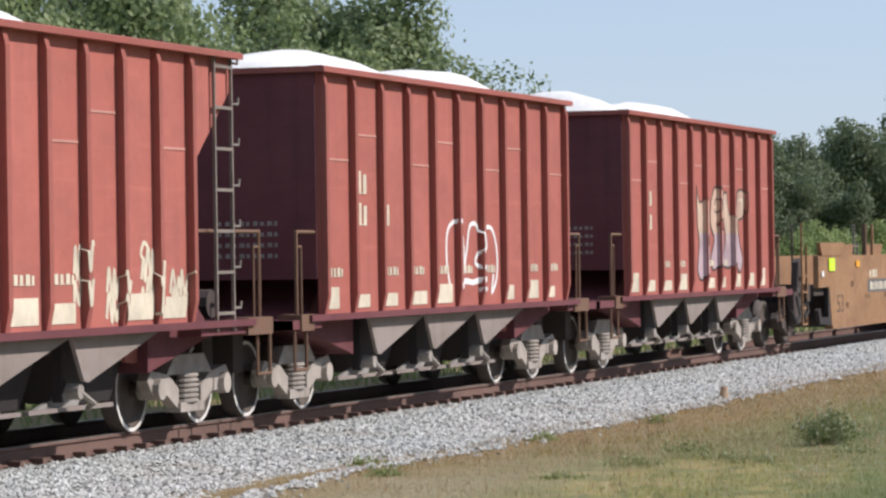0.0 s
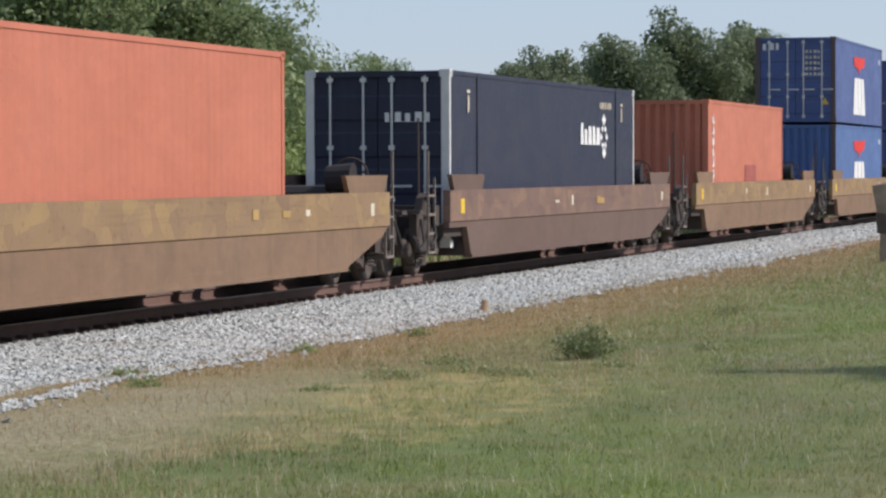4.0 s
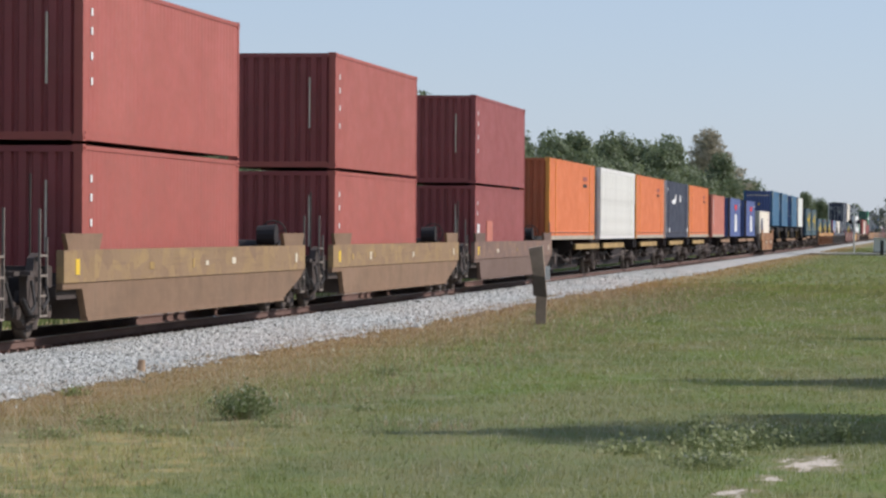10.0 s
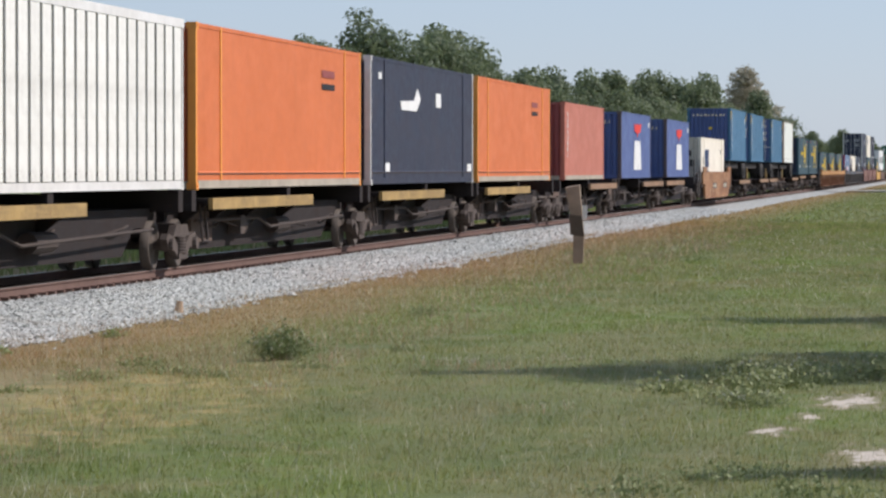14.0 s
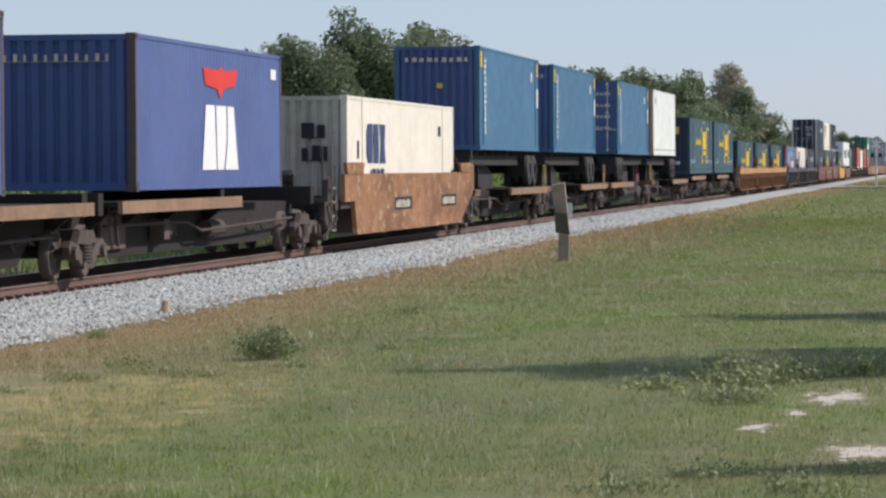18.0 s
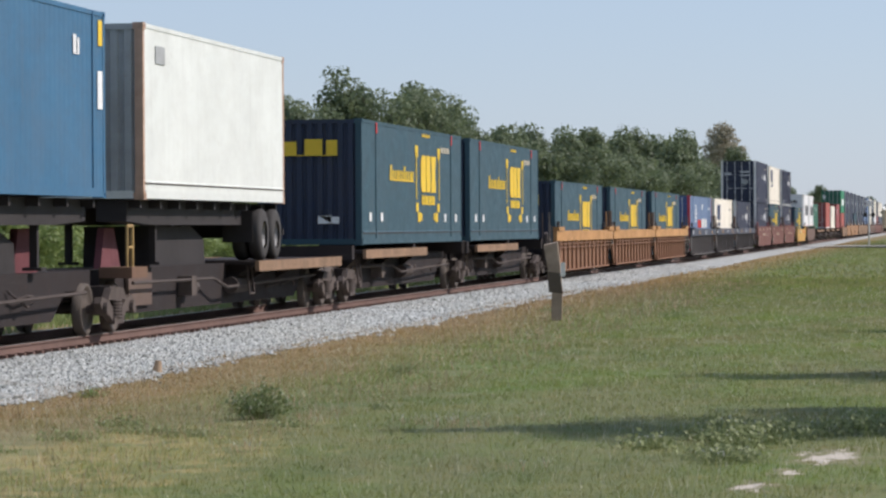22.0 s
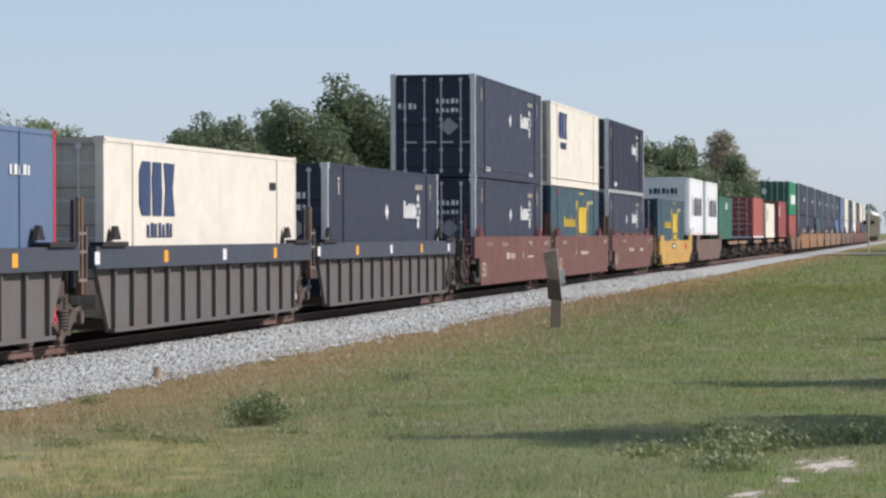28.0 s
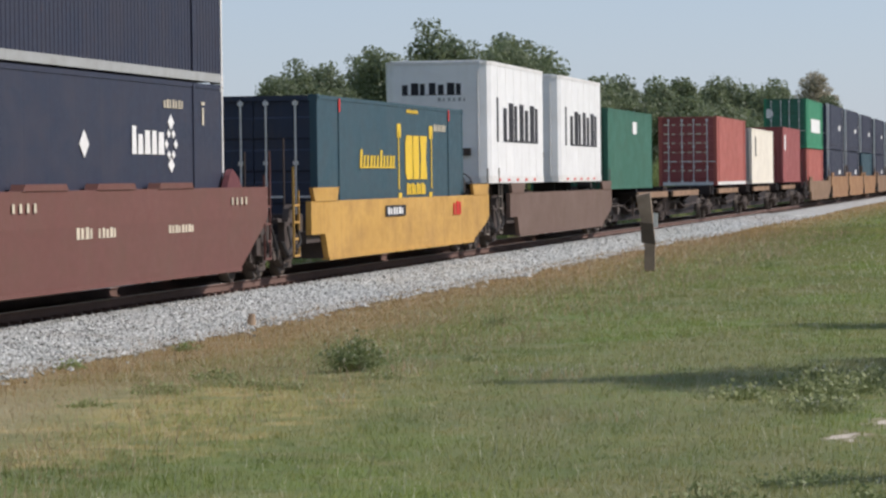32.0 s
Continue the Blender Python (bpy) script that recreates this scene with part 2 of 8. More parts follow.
def ground_material():
    m, nt, b = nodes_of("meadow")
    col, pos, n2, n3, sep = grass_colour(nt)
    col = mix(nt, 1.0, col, (0.73, 0.76, 0.55), "MULTIPLY")
    for cx, cy, r in ((13.40, 29.75, 0.21), (13.75, 24.0, 0.17), (12.9, 26.3, 0.09), (13.1, 27.7, 0.08), (14.6, 33.0, 0.16), (20.3, 318.0, 3.2), (15.5, 300.0, 7.0)):
        sy = 0.32 if cy < 100 else 0.06 if cx > 20 else 0.6
        rough_edge = ramp(nt, noise_node(nt, scaled(nt, pos, (1.0, 0.5, 0.0)), 5.0 if cy < 100 else 1.7, 6, 0.65), 0.25, 0.75, -1.9 * r, 1.9 * r)
        if cy < 31:          # trodden brown soil round the sand
            col = mix(nt, ramp(nt, near_spot(nt, pos, cx, cy, sy, rough_edge, r * 1.0, r * 2.4), 0, 1, 0, 0.55), col, (0.25, 0.19, 0.125))
        sand = mix(nt, n3, (0.62, 0.56, 0.47), (0.38, 0.315, 0.24))
        col = mix(nt, near_spot(nt, pos, cx, cy, sy, rough_edge, r * 0.7, r * 1.05), col, sand)
    nt.links.new(col, b.inputs["Base Color"])
    b.inputs["Roughness"].default_value = 0.95
    bump(nt, b, mix(nt, 0.5, n2, n3), 0.8, 0.08)
    return m


def blade_material():
    m, nt, b = nodes_of("grass_blades")
    col, pos, n2, n3, sep = grass_colour(nt)
    col = mix(nt, 1.0, col, (1.38, 1.33, 1.12), "MULTIPLY")
    isl = nt.nodes.new("ShaderNodeNewGeometry").outputs["Random Per Island"]
    col = mix(nt, ramp(nt, isl, 0.6, 1.0, 0, 0.36), col, (0.55, 0.50, 0.30))
    col = mix(nt, ramp(nt, isl, 0.0, 0.4, 0.34, 0.0), col, (0.105, 0.165, 0.040))
    nt.links.new(col, b.inputs["Base Color"])
    b.inputs["Roughness"].default_value = 0.65
    tr = nt.nodes.new("ShaderNodeBsdfTranslucent")
    nt.links.new(col, tr.inputs["Color"])
    ms = nt.nodes.new("ShaderNodeMixShader")
    ms.inputs[0].default_value = 0.6
    nt.links.new(b.outputs[0], ms.inputs[1])
    nt.links.new(tr.outputs[0], ms.inputs[2])
    nt.links.new(ms.outputs[0], nt.nodes["Material Output"].inputs["Surface"])
    return m


def stone_material():
    m, nt, b = nodes_of("ballast_stone")
    isl = nt.nodes.new("ShaderNodeNewGeometry")
    col = mix(nt, isl.outputs["Random Per Island"], (0.335, 0.340, 0.310), (0.615, 0.620, 0.578))
    col = mix(nt, ramp(nt, noise_node(nt, isl.outputs["Position"], 0.8, 4), 0.52, 0.74, 0, 0.5), col, (0.36, 0.31, 0.24))
    col = mix(nt, ramp(nt, noise_node(nt, isl.outputs["Position"], 30, 4), 0.45, 0.75, 0, 0.3), col, (0.26, 0.26, 0.25))
    nt.links.new(col, b.inputs["Base Color"])
    b.inputs["Roughness"].default_value = 0.9
    return m


RUST = paint("rusty_steel", (0.17, 0.095, 0.06), amount=0.5, rough=0.8, rust=0.4)
BLACK = plain("black_steel", (0.040, 0.035, 0.034), 0.75, 5)
GRIME = plain("grimy_iron", (0.078, 0.061, 0.053), 0.8, 8)
FRAME = plain("dusty_cast_steel", (0.34, 0.30, 0.26), 0.8, 7, 0.6)
FRAMED = plain("grimy_cast_steel", (0.092, 0.072, 0.061), 0.8, 7, 0.6)
WHEEL = plain("worn_wheel_steel", (0.10, 0.08, 0.065), 0.65, 10)
RIM = plain("pale_rim_steel", (0.72, 0.68, 0.62), 0.5, 20)
RAILM = plain("rusty_rail", (0.165, 0.103, 0.083), 0.8, 6)
SHINE = plain("polished_rail_head", (0.42, 0.39, 0.36), 0.35, 3, metal=0.7)
TIE = plain("weathered_tie", (0.14, 0.11, 0.09), 0.95, 4)
STEEL = plain("galvanised_rod", (0.66, 0.65, 0.62), 0.5, 10, metal=0.1)
GRABM = plain("dusty_grab_iron", (0.22, 0.185, 0.155), 0.6, 8)
RUBBER = plain("dusty_rubber", (0.062, 0.058, 0.055), 0.9, 9)
HUB = plain("wheel_hub_steel", (0.24, 0.23, 0.22), 0.5, 9)
WHITE = plain("white_marking", (0.78, 0.77, 0.74), 0.6, 9, 0.2)
CREAM = plain("cream_marking", (0.62, 0.55, 0.42), 0.7, 6, 0.5)
YELLOW = plain("yellow_marking", (0.75, 0.50, 0.05), 0.6, 8, 0.2)
REDM = plain("red_marking", (0.65, 0.05, 0.04), 0.6, 8, 0.2)
DARKM = plain("dark_marking", (0.03, 0.03, 0.035), 0.7, 8, 0.2)
PETAL = plain("pale_petals", (0.66, 0.64, 0.50), 0.8, 8, 0.2)
ORANGEM = plain("orange_reflector", (0.85, 0.38, 0.04), 0.5, 8, 0.2)
LIME = plain("lime_tag", (0.62, 0.90, 0.05), 0.5, 8, 0.1)
GRAFF = plain("faded_graffiti", (0.52, 0.36, 0.27), 0.8, 3, 0.7)
GRAVEL = plain("pale_aggregate", (0.74, 0.72, 0.67), 0.95, 14, 0.25, bumpy=0.6)
GROUND, BLADES, STONES = ground_material(), blade_material(), stone_material()
LEAF_OAK = leaf_material("oak_leaves", (0.128, 0.180, 0.076), (0.360, 0.418, 0.178), (0.225, 0.285, 0.116))
LEAF_FAR = leaf_material("far_oak_leaves", (0.094, 0.126, 0.066), (0.240, 0.280, 0.140), (0.155, 0.195, 0.094))
LEAF_VINE = leaf_material("vine_leaves", (0.205, 0.270, 0.088), (0.370, 0.430, 0.160), (0.260, 0.325, 0.112))
LEAF_PINE = leaf_material("pine_needles", (0.29, 0.28, 0.19), (0.52, 0.44, 0.33), (0.37, 0.35, 0.24))
# leaves of the backlit crossing oaks, paler because distance haze is mixed in
LEAF_DARK = leaf_material("hazy_shaded_oak_leaves", (0.130, 0.145, 0.105), (0.235, 0.250, 0.175), (0.175, 0.190, 0.130))
LEAF_HERB = leaf_material("herb_leaves", (0.23, 0.27, 0.10), (0.40, 0.42, 0.19), (0.30, 0.33, 0.13))
LEAF_BUSH = leaf_material("bush_leaves", (0.120, 0.165, 0.055), (0.310, 0.350, 0.155), (0.185, 0.230, 0.085))
LEAF_WEED = leaf_material("weed_leaves", (0.19, 0.235, 0.085), (0.34, 0.38, 0.16), (0.25, 0.295, 0.11))
SEEDPALE = plain("pale_seed_heads", (0.58, 0.56, 0.42), 0.9, 3, 0.3)
SEEDM = plain("seed_stalks", (0.46, 0.33, 0.22), 0.9, 3, 0.5)
BARK = plain("bark", (0.12, 0.095, 0.075), 0.95, 4)
POSTWOOD = plain("weathered_post_wood", (0.34, 0.262, 0.20), 0.95, 5, 0.6)


# ---- mesh tools ----
class Geo:
    """Vertices and faces gathered for one mesh."""

    def __init__(self):
        self.v, self.f = [], []

    def add(self, verts, faces):
        n = len(self.v)
        self.v += [tuple(p) for p in verts]
        self.f += [tuple(i + n for i in q) for q in faces]
        return self

    def box(self, x0, x1, y0, y1, z0, z1):
        return self.add([(x, y, z) for z in (z0, z1) for x, y in ((x0, y0), (x1, y0), (x1, y1), (x0, y1))],
                        [(3, 2, 1, 0), (4, 5, 6, 7), (0, 1, 5, 4), (1, 2, 6, 5), (2, 3, 7, 6), (3, 0, 4, 7)])

    def slab_x(self, poly, x0, x1):
        """A polygon of (y, z), counter-clockwise seen from +x, made thick from x0 to x1."""
        n = len(poly)
        return self.add([(x0, y, z) for y, z in poly] + [(x1, y, z) for y, z in poly],
                        [tuple(range(n - 1, -1, -1)), tuple(range(n, 2 * n))] + [(i, (i + 1) % n, n + (i + 1) % n, n + i) for i in range(n)])

    def slab_y(self, poly, y0, y1):
        """A polygon of (x, z) made thick along y."""
        n = len(poly)
        return self.add([(x, y0, z) for x, z in poly] + [(x, y1, z) for x, z in poly],
                        [tuple(range(n)), tuple(range(2 * n - 1, n - 1, -1))] + [(i, n + i, n + (i + 1) % n, (i + 1) % n) for i in range(n)])

    def tube(self, a, b, r, seg=8, r2=None):
        a, b = Vector(a), Vector(b)
        r2 = r if r2 is None else r2
        w = (b - a).normalized()
        u = w.orthogonal().normalized()
        k = w.cross(u)
        ring = [(u * math.cos(2 * math.pi * i / seg) + k * math.sin(2 * math.pi * i / seg)) for i in range(seg)]
        return self.add([a + q * r for q in ring] + [b + q * r2 for q in ring],
                        [tuple(range(seg - 1, -1, -1)), tuple(range(seg, 2 * seg))] + [(i, (i + 1) % seg, seg + (i + 1) % seg, seg + i) for i in range(seg)])

    def pipe(self, pts, r, seg=6):
        """One bent rod through the points, mitred at its corners."""
        pts = [Vector(p) for p in pts]
        ways = [(b - a).normalized() for a, b in zip(pts, pts[1:])]
        u = ways[0].orthogonal().normalized()
        rings = []
        for i, p in enumerate(pts):
            a, b = ways[max(0, i - 1)], ways[min(len(ways) - 1, i)]
            if i:
                u = u - a * u.dot(a)
            u.normalize()
            k = a.cross(u)
            cut = (a + b).normalized() if (a + b).length > 1e-6 else a
            ring = []
            for q in range(seg):
                v = (u * math.cos(2 * math.pi * q / seg) + k * math.sin(2 * math.pi * q / seg)) * r
                slide = -v.dot(cut) / max(0.35, a.dot(cut))
                ring.append(p + v + a * slide)
            rings.append(ring)
            u = a.rotation_difference(b) @ u
        m = len(rings)
        return self.add([v for ring in rings for v in ring],
                        [tuple(range(seg - 1, -1, -1)), tuple(range((m - 1) * seg, m * seg))]
                        + [(i * seg + q, i * seg + (q + 1) % seg, (i + 1) * seg + (q + 1) % seg, (i + 1) * seg + q) for i in range(m - 1) for q in range(seg)])

    def lattice(self, ys, zs, full, x0, x1):
        """Bars of one welded frame: the cells (i, j) of a grid of y and z cuts for which full(i, j) holds, made thick along x."""
        ny, nz = len(ys), len(zs)
        n0 = len(self.v)
        self.v += [(x, y, z) for x in (x0, x1) for z in zs for y in ys]
        at = lambda k, i, j: n0 + k * ny * nz + j * ny + i
        on = lambda i, j: 0 <= i < ny - 1 and 0 <= j < nz - 1 and full(i, j)
        for j in range(nz - 1):
            for i in range(ny - 1):
                if not on(i, j):
                    continue
                self.f += [(at(0, i, j), at(0, i, j + 1), at(0, i + 1, j + 1), at(0, i + 1, j)), (at(1, i, j), at(1, i + 1, j), at(1, i + 1, j + 1), at(1, i, j + 1))]
                for (di, dj), (p, q) in (((-1, 0), ((i, j), (i, j + 1))), ((1, 0), ((i + 1, j + 1), (i + 1, j))), ((0, -1), ((i + 1, j), (i, j))), ((0, 1), ((i, j + 1), (i + 1, j + 1)))):
                    if not on(i + di, j + dj):
                        self.f.append((at(0, *p), at(1, *p), at(1, *q), at(0, *q)))
        used = sorted({k for f in self.f for k in f})
        if len(used) < len(self.v):
            new_at = {k: i for i, k in enumerate(used)}
            self.v, self.f = [self.v[k] for k in used], [tuple(new_at[k] for k in f) for f in self.f]
        return self

    def lathe_x(self, prof, y, z, seg=24):
        """A profile of (x, radius) turned about the line through (y, z) along x."""
        n = len(prof)
        vs = [(x, y + r * math.cos(2 * math.pi * i / seg), z + r * math.sin(2 * math.pi * i / seg)) for i in range(seg) for x, r in prof]
        fs = [(i * n + j, i * n + j + 1, ((i + 1) % seg) * n + j + 1, ((i + 1) % seg) * n + j) for i in range(seg) for j in range(n - 1)]
        return self.add(vs, fs)

    def mesh(self, name, mat, smooth=False):
        me = bpy.data.meshes.new(name)
        me.from_pydata(self.v, [], self.f)
        me.materials.append(mat)
        if smooth:
            me.shade_smooth()
        me.update()
        return me


def part(name, geo, mat, parent, label="", at=None, smooth=False):
    """Links a mesh (or gathered faces) as one object under a thing or under a part."""
    me = geo if isinstance(geo, bpy.types.Mesh) else geo.mesh(name, mat, smooth)
    ob = new(name, me)
    ob.parent = parent
    if at is not None:
        ob.location = at
    if label:
        ob["label"] = label
    return ob


CACHE = {}


def shared(key, make):
    if key not in CACHE:
        CACHE[key] = make()
    return CACHE[key]


def thing(name, x, y, z, label, category, group="", kind=""):
    ob = new(name)
    ob.empty_display_size = 0.2
    ob.location = (x, y, z)
    return tagged(ob, label, category, group, kind)


ROLLING = []          # all that belongs to the train


def rolling(name, y, z, label, category, group):
    ob = thing(name, 0, y, z, label, category, group)
    ROLLING.append(ob)
    return ob


# ---- the train: trucks ----
def wheel_mesh():
    g = Geo()
    g.lathe_x([(0.0, 0.0), (0.0, 0.10), (-0.03, 0.14), (-0.03, 0.33), (0.0, 0.36), (0.0, 0.415), (-0.10, 0.42), (-0.13, 0.445), (-0.15, 0.44), (-0.15, 0.33), (-0.11, 0.14), (-0.14, 0.0)], 0, 0, 28)
    return g.mesh("wheel", WHEEL, True)


def truck_mesh():
    g = Geo().box(-1.0, 1.0, -0.2, 0.2, 0.56, 0.78)
    g.tube((0, 0, 0.72), (0, 0, 0.92), 0.28, 12)
    g.box(-0.1, 0.1, -0.9, 0.9, 0.50, 0.58)
    return g.mesh("truck", GRIME)


def side_frame_mesh(mat):
    """A cast side frame round its spring opening, with bearing boxes at the axle ends."""
    g, hole = Geo(), 0.30
    g.slab_x([(-1.12, 0.52), (-0.98, 0.36), (-0.62, 0.36), (-hole, 0.20), (-hole, 0.42), (-0.56, 0.56), (-1.02, 0.62)], -0.06, 0.06)
    g.slab_x([(1.12, 0.52), (1.02, 0.62), (0.56, 0.56), (hole, 0.42), (hole, 0.20), (0.62, 0.36), (0.98, 0.36)], -0.06, 0.06)
    g.slab_x([(-hole - 0.02, 0.17), (hole + 0.02, 0.17), (hole + 0.02, 0.27), (-hole - 0.02, 0.27)], -0.09, 0.09)
    g.slab_x([(-0.62, 0.56), (0.62, 0.56), (0.40, 0.76), (-0.40, 0.76)], -0.06, 0.06)
    for yy in (-0.89, 0.89):
        g.tube((-0.12, yy, 0.43), (0.13, yy, 0.43), 0.11, 10)
    return g.mesh("side_frame", mat)


def axle_mesh():
    return Geo().tube((-1.0, 0, 0.42), (1.0, 0, 0.42), 0.075, 8).mesh("axle", GRIME)


def spring_mesh(mat):
    """A stout coil, its turns as rounded ridges."""
    prof, seg = [], 12
    for i in range(6):
        z = 0.26 + i * 0.052
        prof += [(z, 0.125), (z + 0.012, 0.165), (z + 0.034, 0.165), (z + 0.046, 0.125)]
    n = len(prof)
    vs = [(r * math.cos(2 * math.pi * i / seg) * 0.6, r * math.sin(2 * math.pi * i / seg) * 1.3, z) for i in range(seg) for z, r in prof]
    fs = [(i * n + j, ((i + 1) % seg) * n + j, ((i + 1) % seg) * n + j + 1, i * n + j + 1) for i in range(seg) for j in range(n - 1)]
    return Geo().add(vs, fs).mesh("spring", mat)


WHEEL_ME, TRUCK_ME, AXLE_ME = wheel_mesh(), truck_mesh(), axle_mesh()
SPRING_ME, FRAME_ME = [spring_mesh(m) for m in (FRAMED, FRAME)], [side_frame_mesh(m) for m in (FRAMED, FRAME)]


def add_truck(car, y, bright=False):
    tr = part("truck", TRUCK_ME, None, car, at=(0, y, 0))
    for s in (1, -1):
        for yy in (-0.89, 0.89):
            w = part("wheel", WHEEL_ME, None, tr, at=(s * 0.80, yy, 0.42))
            if s < 0:
                w.rotation_euler = (0, 0, math.pi)
            elif bright:
                rim = Geo().lathe_x([(0.808, 0.378), (0.812, 0.378), (0.812, 0.414), (0.808, 0.414)], yy, 0.42, 28)
                part("rim", shared(("rim", yy), lambda: rim.mesh("rim", RIM)), None, tr)
        part("spring", SPRING_ME[bright], None, tr, at=(s * 1.05, 0, 0))
        part("side_frame", FRAME_ME[bright], None, tr, at=(s * 1.02, 0, 0))
    for yy in (-0.89, 0.89):
        part("axle", AXLE_ME, None, tr, at=(0, yy, 0))
    return tr


def coupler(car, y, way):
    g = Geo().box(-0.12, 0.12, min(y, y + way * 0.75), max(y, y + way * 0.75), 0.72, 0.98)
    g.box(-0.17, 0.17, min(y + way * 0.55, y + way * 0.85), max(y + way * 0.55, y + way * 0.85), 0.68, 1.02)
    part("coupler", g, GRIME, car)


def text_part(words, parent, mat, x, y, z, size, name="lettering", squeeze=1.0):
    """Words on a +x face, read along +y."""
    cu = bpy.data.curves.new(name, "FONT")
    cu.body, cu.size, cu.extrude = words, size, 0.001
    tmp = new(name, cu)
    me = bpy.data.meshes.new_from_object(tmp)
    bpy.data.objects.remove(tmp)
    me.transform(Matrix(((0, 0, 1, 0), (squeeze, 0, 0, 0), (0, 1, 0, 0), (0, 0, 0, 1))))
    me.materials.clear()
    me.materials.append(mat)
    return part(name, me, None, parent, at=(x, y, z))


def plate(parent, mat, x, y0, y1, z0, z1, name="marking"):
    return part(name, Geo().box(x - 0.003, x + 0.004, y0, y1, z0, z1), mat, parent)


def comb(y, z, w, h, n, fill):
    """The outline of n uneven bars that stand on a thin line."""
    top, k = [], w / n
    for i in range(n - 1, -1, -1):
        wide = fill * (1.0, 0.72, 1.14, 0.86)[(i * 3 + n) % 4]
        tall = z + h * (1.0, 0.94, 1.0, 0.86)[(i + n) % 4]
        top += [(y + (i + wide) * k, z + h * 0.05), (y + (i + wide) * k, tall), (y + i * k, tall)]
        if i:
            top.append((y + i * k, z + h * 0.05))
    return [(y, z), (top[0][0], z)] + top


def bars(parent, mat, x, y, z, w, h, n, name="marking", fill=0.62):
    """A word that cannot be read: a row of n upright bars."""
    return part(name, Geo().slab_x(comb(y, z, w, h, n, fill), x - 0.003, x + 0.004), mat, parent)


def end_bars(parent, mat, y, x, z, w, h, n, name="marking", fill=0.6):
    """The same on an end that faces -y."""
    return part(name, Geo().slab_y(comb(x, z, w, h, n, fill), y - 0.004, y + 0.003), mat, parent)


# ---- the train: boxes ----
HALF = 1.219


def wavy_x(x_in, y0, y1, z0, z1, pitch, depth, side, flat=0.5):
    """An upright sheet facing +x or -x whose outer face is pressed into trapezoid waves."""
    n = max(1, round((y1 - y0) / pitch))
    p = (y1 - y0) / n
    prof = []
    for i in range(n):
        a = y0 + i * p
        slope = p * (0.5 - flat / 2) * 0.5 if depth < 0.01 else min(p * (0.5 - flat / 2) * 0.5, depth)
        lo, hi = a + p * (0.5 - flat / 2), a + p * (0.5 + flat / 2)
        prof += [(a, 0.0), (lo - slope, 0.0), (lo, depth), (hi, depth), (hi + slope, 0.0)]
    prof.append((y1, 0.0))
    g, m = Geo(), len(prof)
    g.add([(side * (x_in + d), y, z0) for y, d in prof] + [(side * (x_in + d), y, z1) for y, d in prof]
          + [(side * (x_in - 0.03), y0, z0), (side * (x_in - 0.03), y1, z0), (side * (x_in - 0.03), y0, z1), (side * (x_in - 0.03), y1, z1)],
          [(i, i + 1, m + i + 1, m + i) for i in range(m - 1)] + [(2 * m, 2 * m + 2, 2 * m + 3, 2 * m + 1), (0, m, 2 * m + 2, 2 * m), (m - 1, 2 * m + 1, 2 * m + 3, 2 * m - 1)])
    return g


def wavy_y(y_out, x0, x1, z0, z1, pitch, depth, way):
    """The same facing -y or +y."""
    g = wavy_x(0.0, x0, x1, z0, z1, pitch, depth, 1)
    g.v = [(y, y_out + way * (x - depth), z) for x, y, z in g.v]
    return g


def casting_mesh(mat):
    """A cast corner block with its long slot on the outer face."""
    g = Geo().box(-0.09, 0.075, -0.089, 0.089, 0, 0.118)
    g.box(0.075, 0.09, -0.089, -0.04, 0, 0.118).box(0.075, 0.09, 0.04, 0.089, 0, 0.118).box(0.075, 0.09, -0.04, 0.04, 0.085, 0.118).box(0.075, 0.09, -0.04, 0.04, 0, 0.033)
    return g.mesh("corner_casting", mat)


STYLES = {"corrugated": (0.278, 0.0040, 0.4), "smooth": (1.22, 0.0014, 0.94), "ribbed": (0.63, 0.06, 0.84), "fine": (0.20, 0.012, 0.5)}


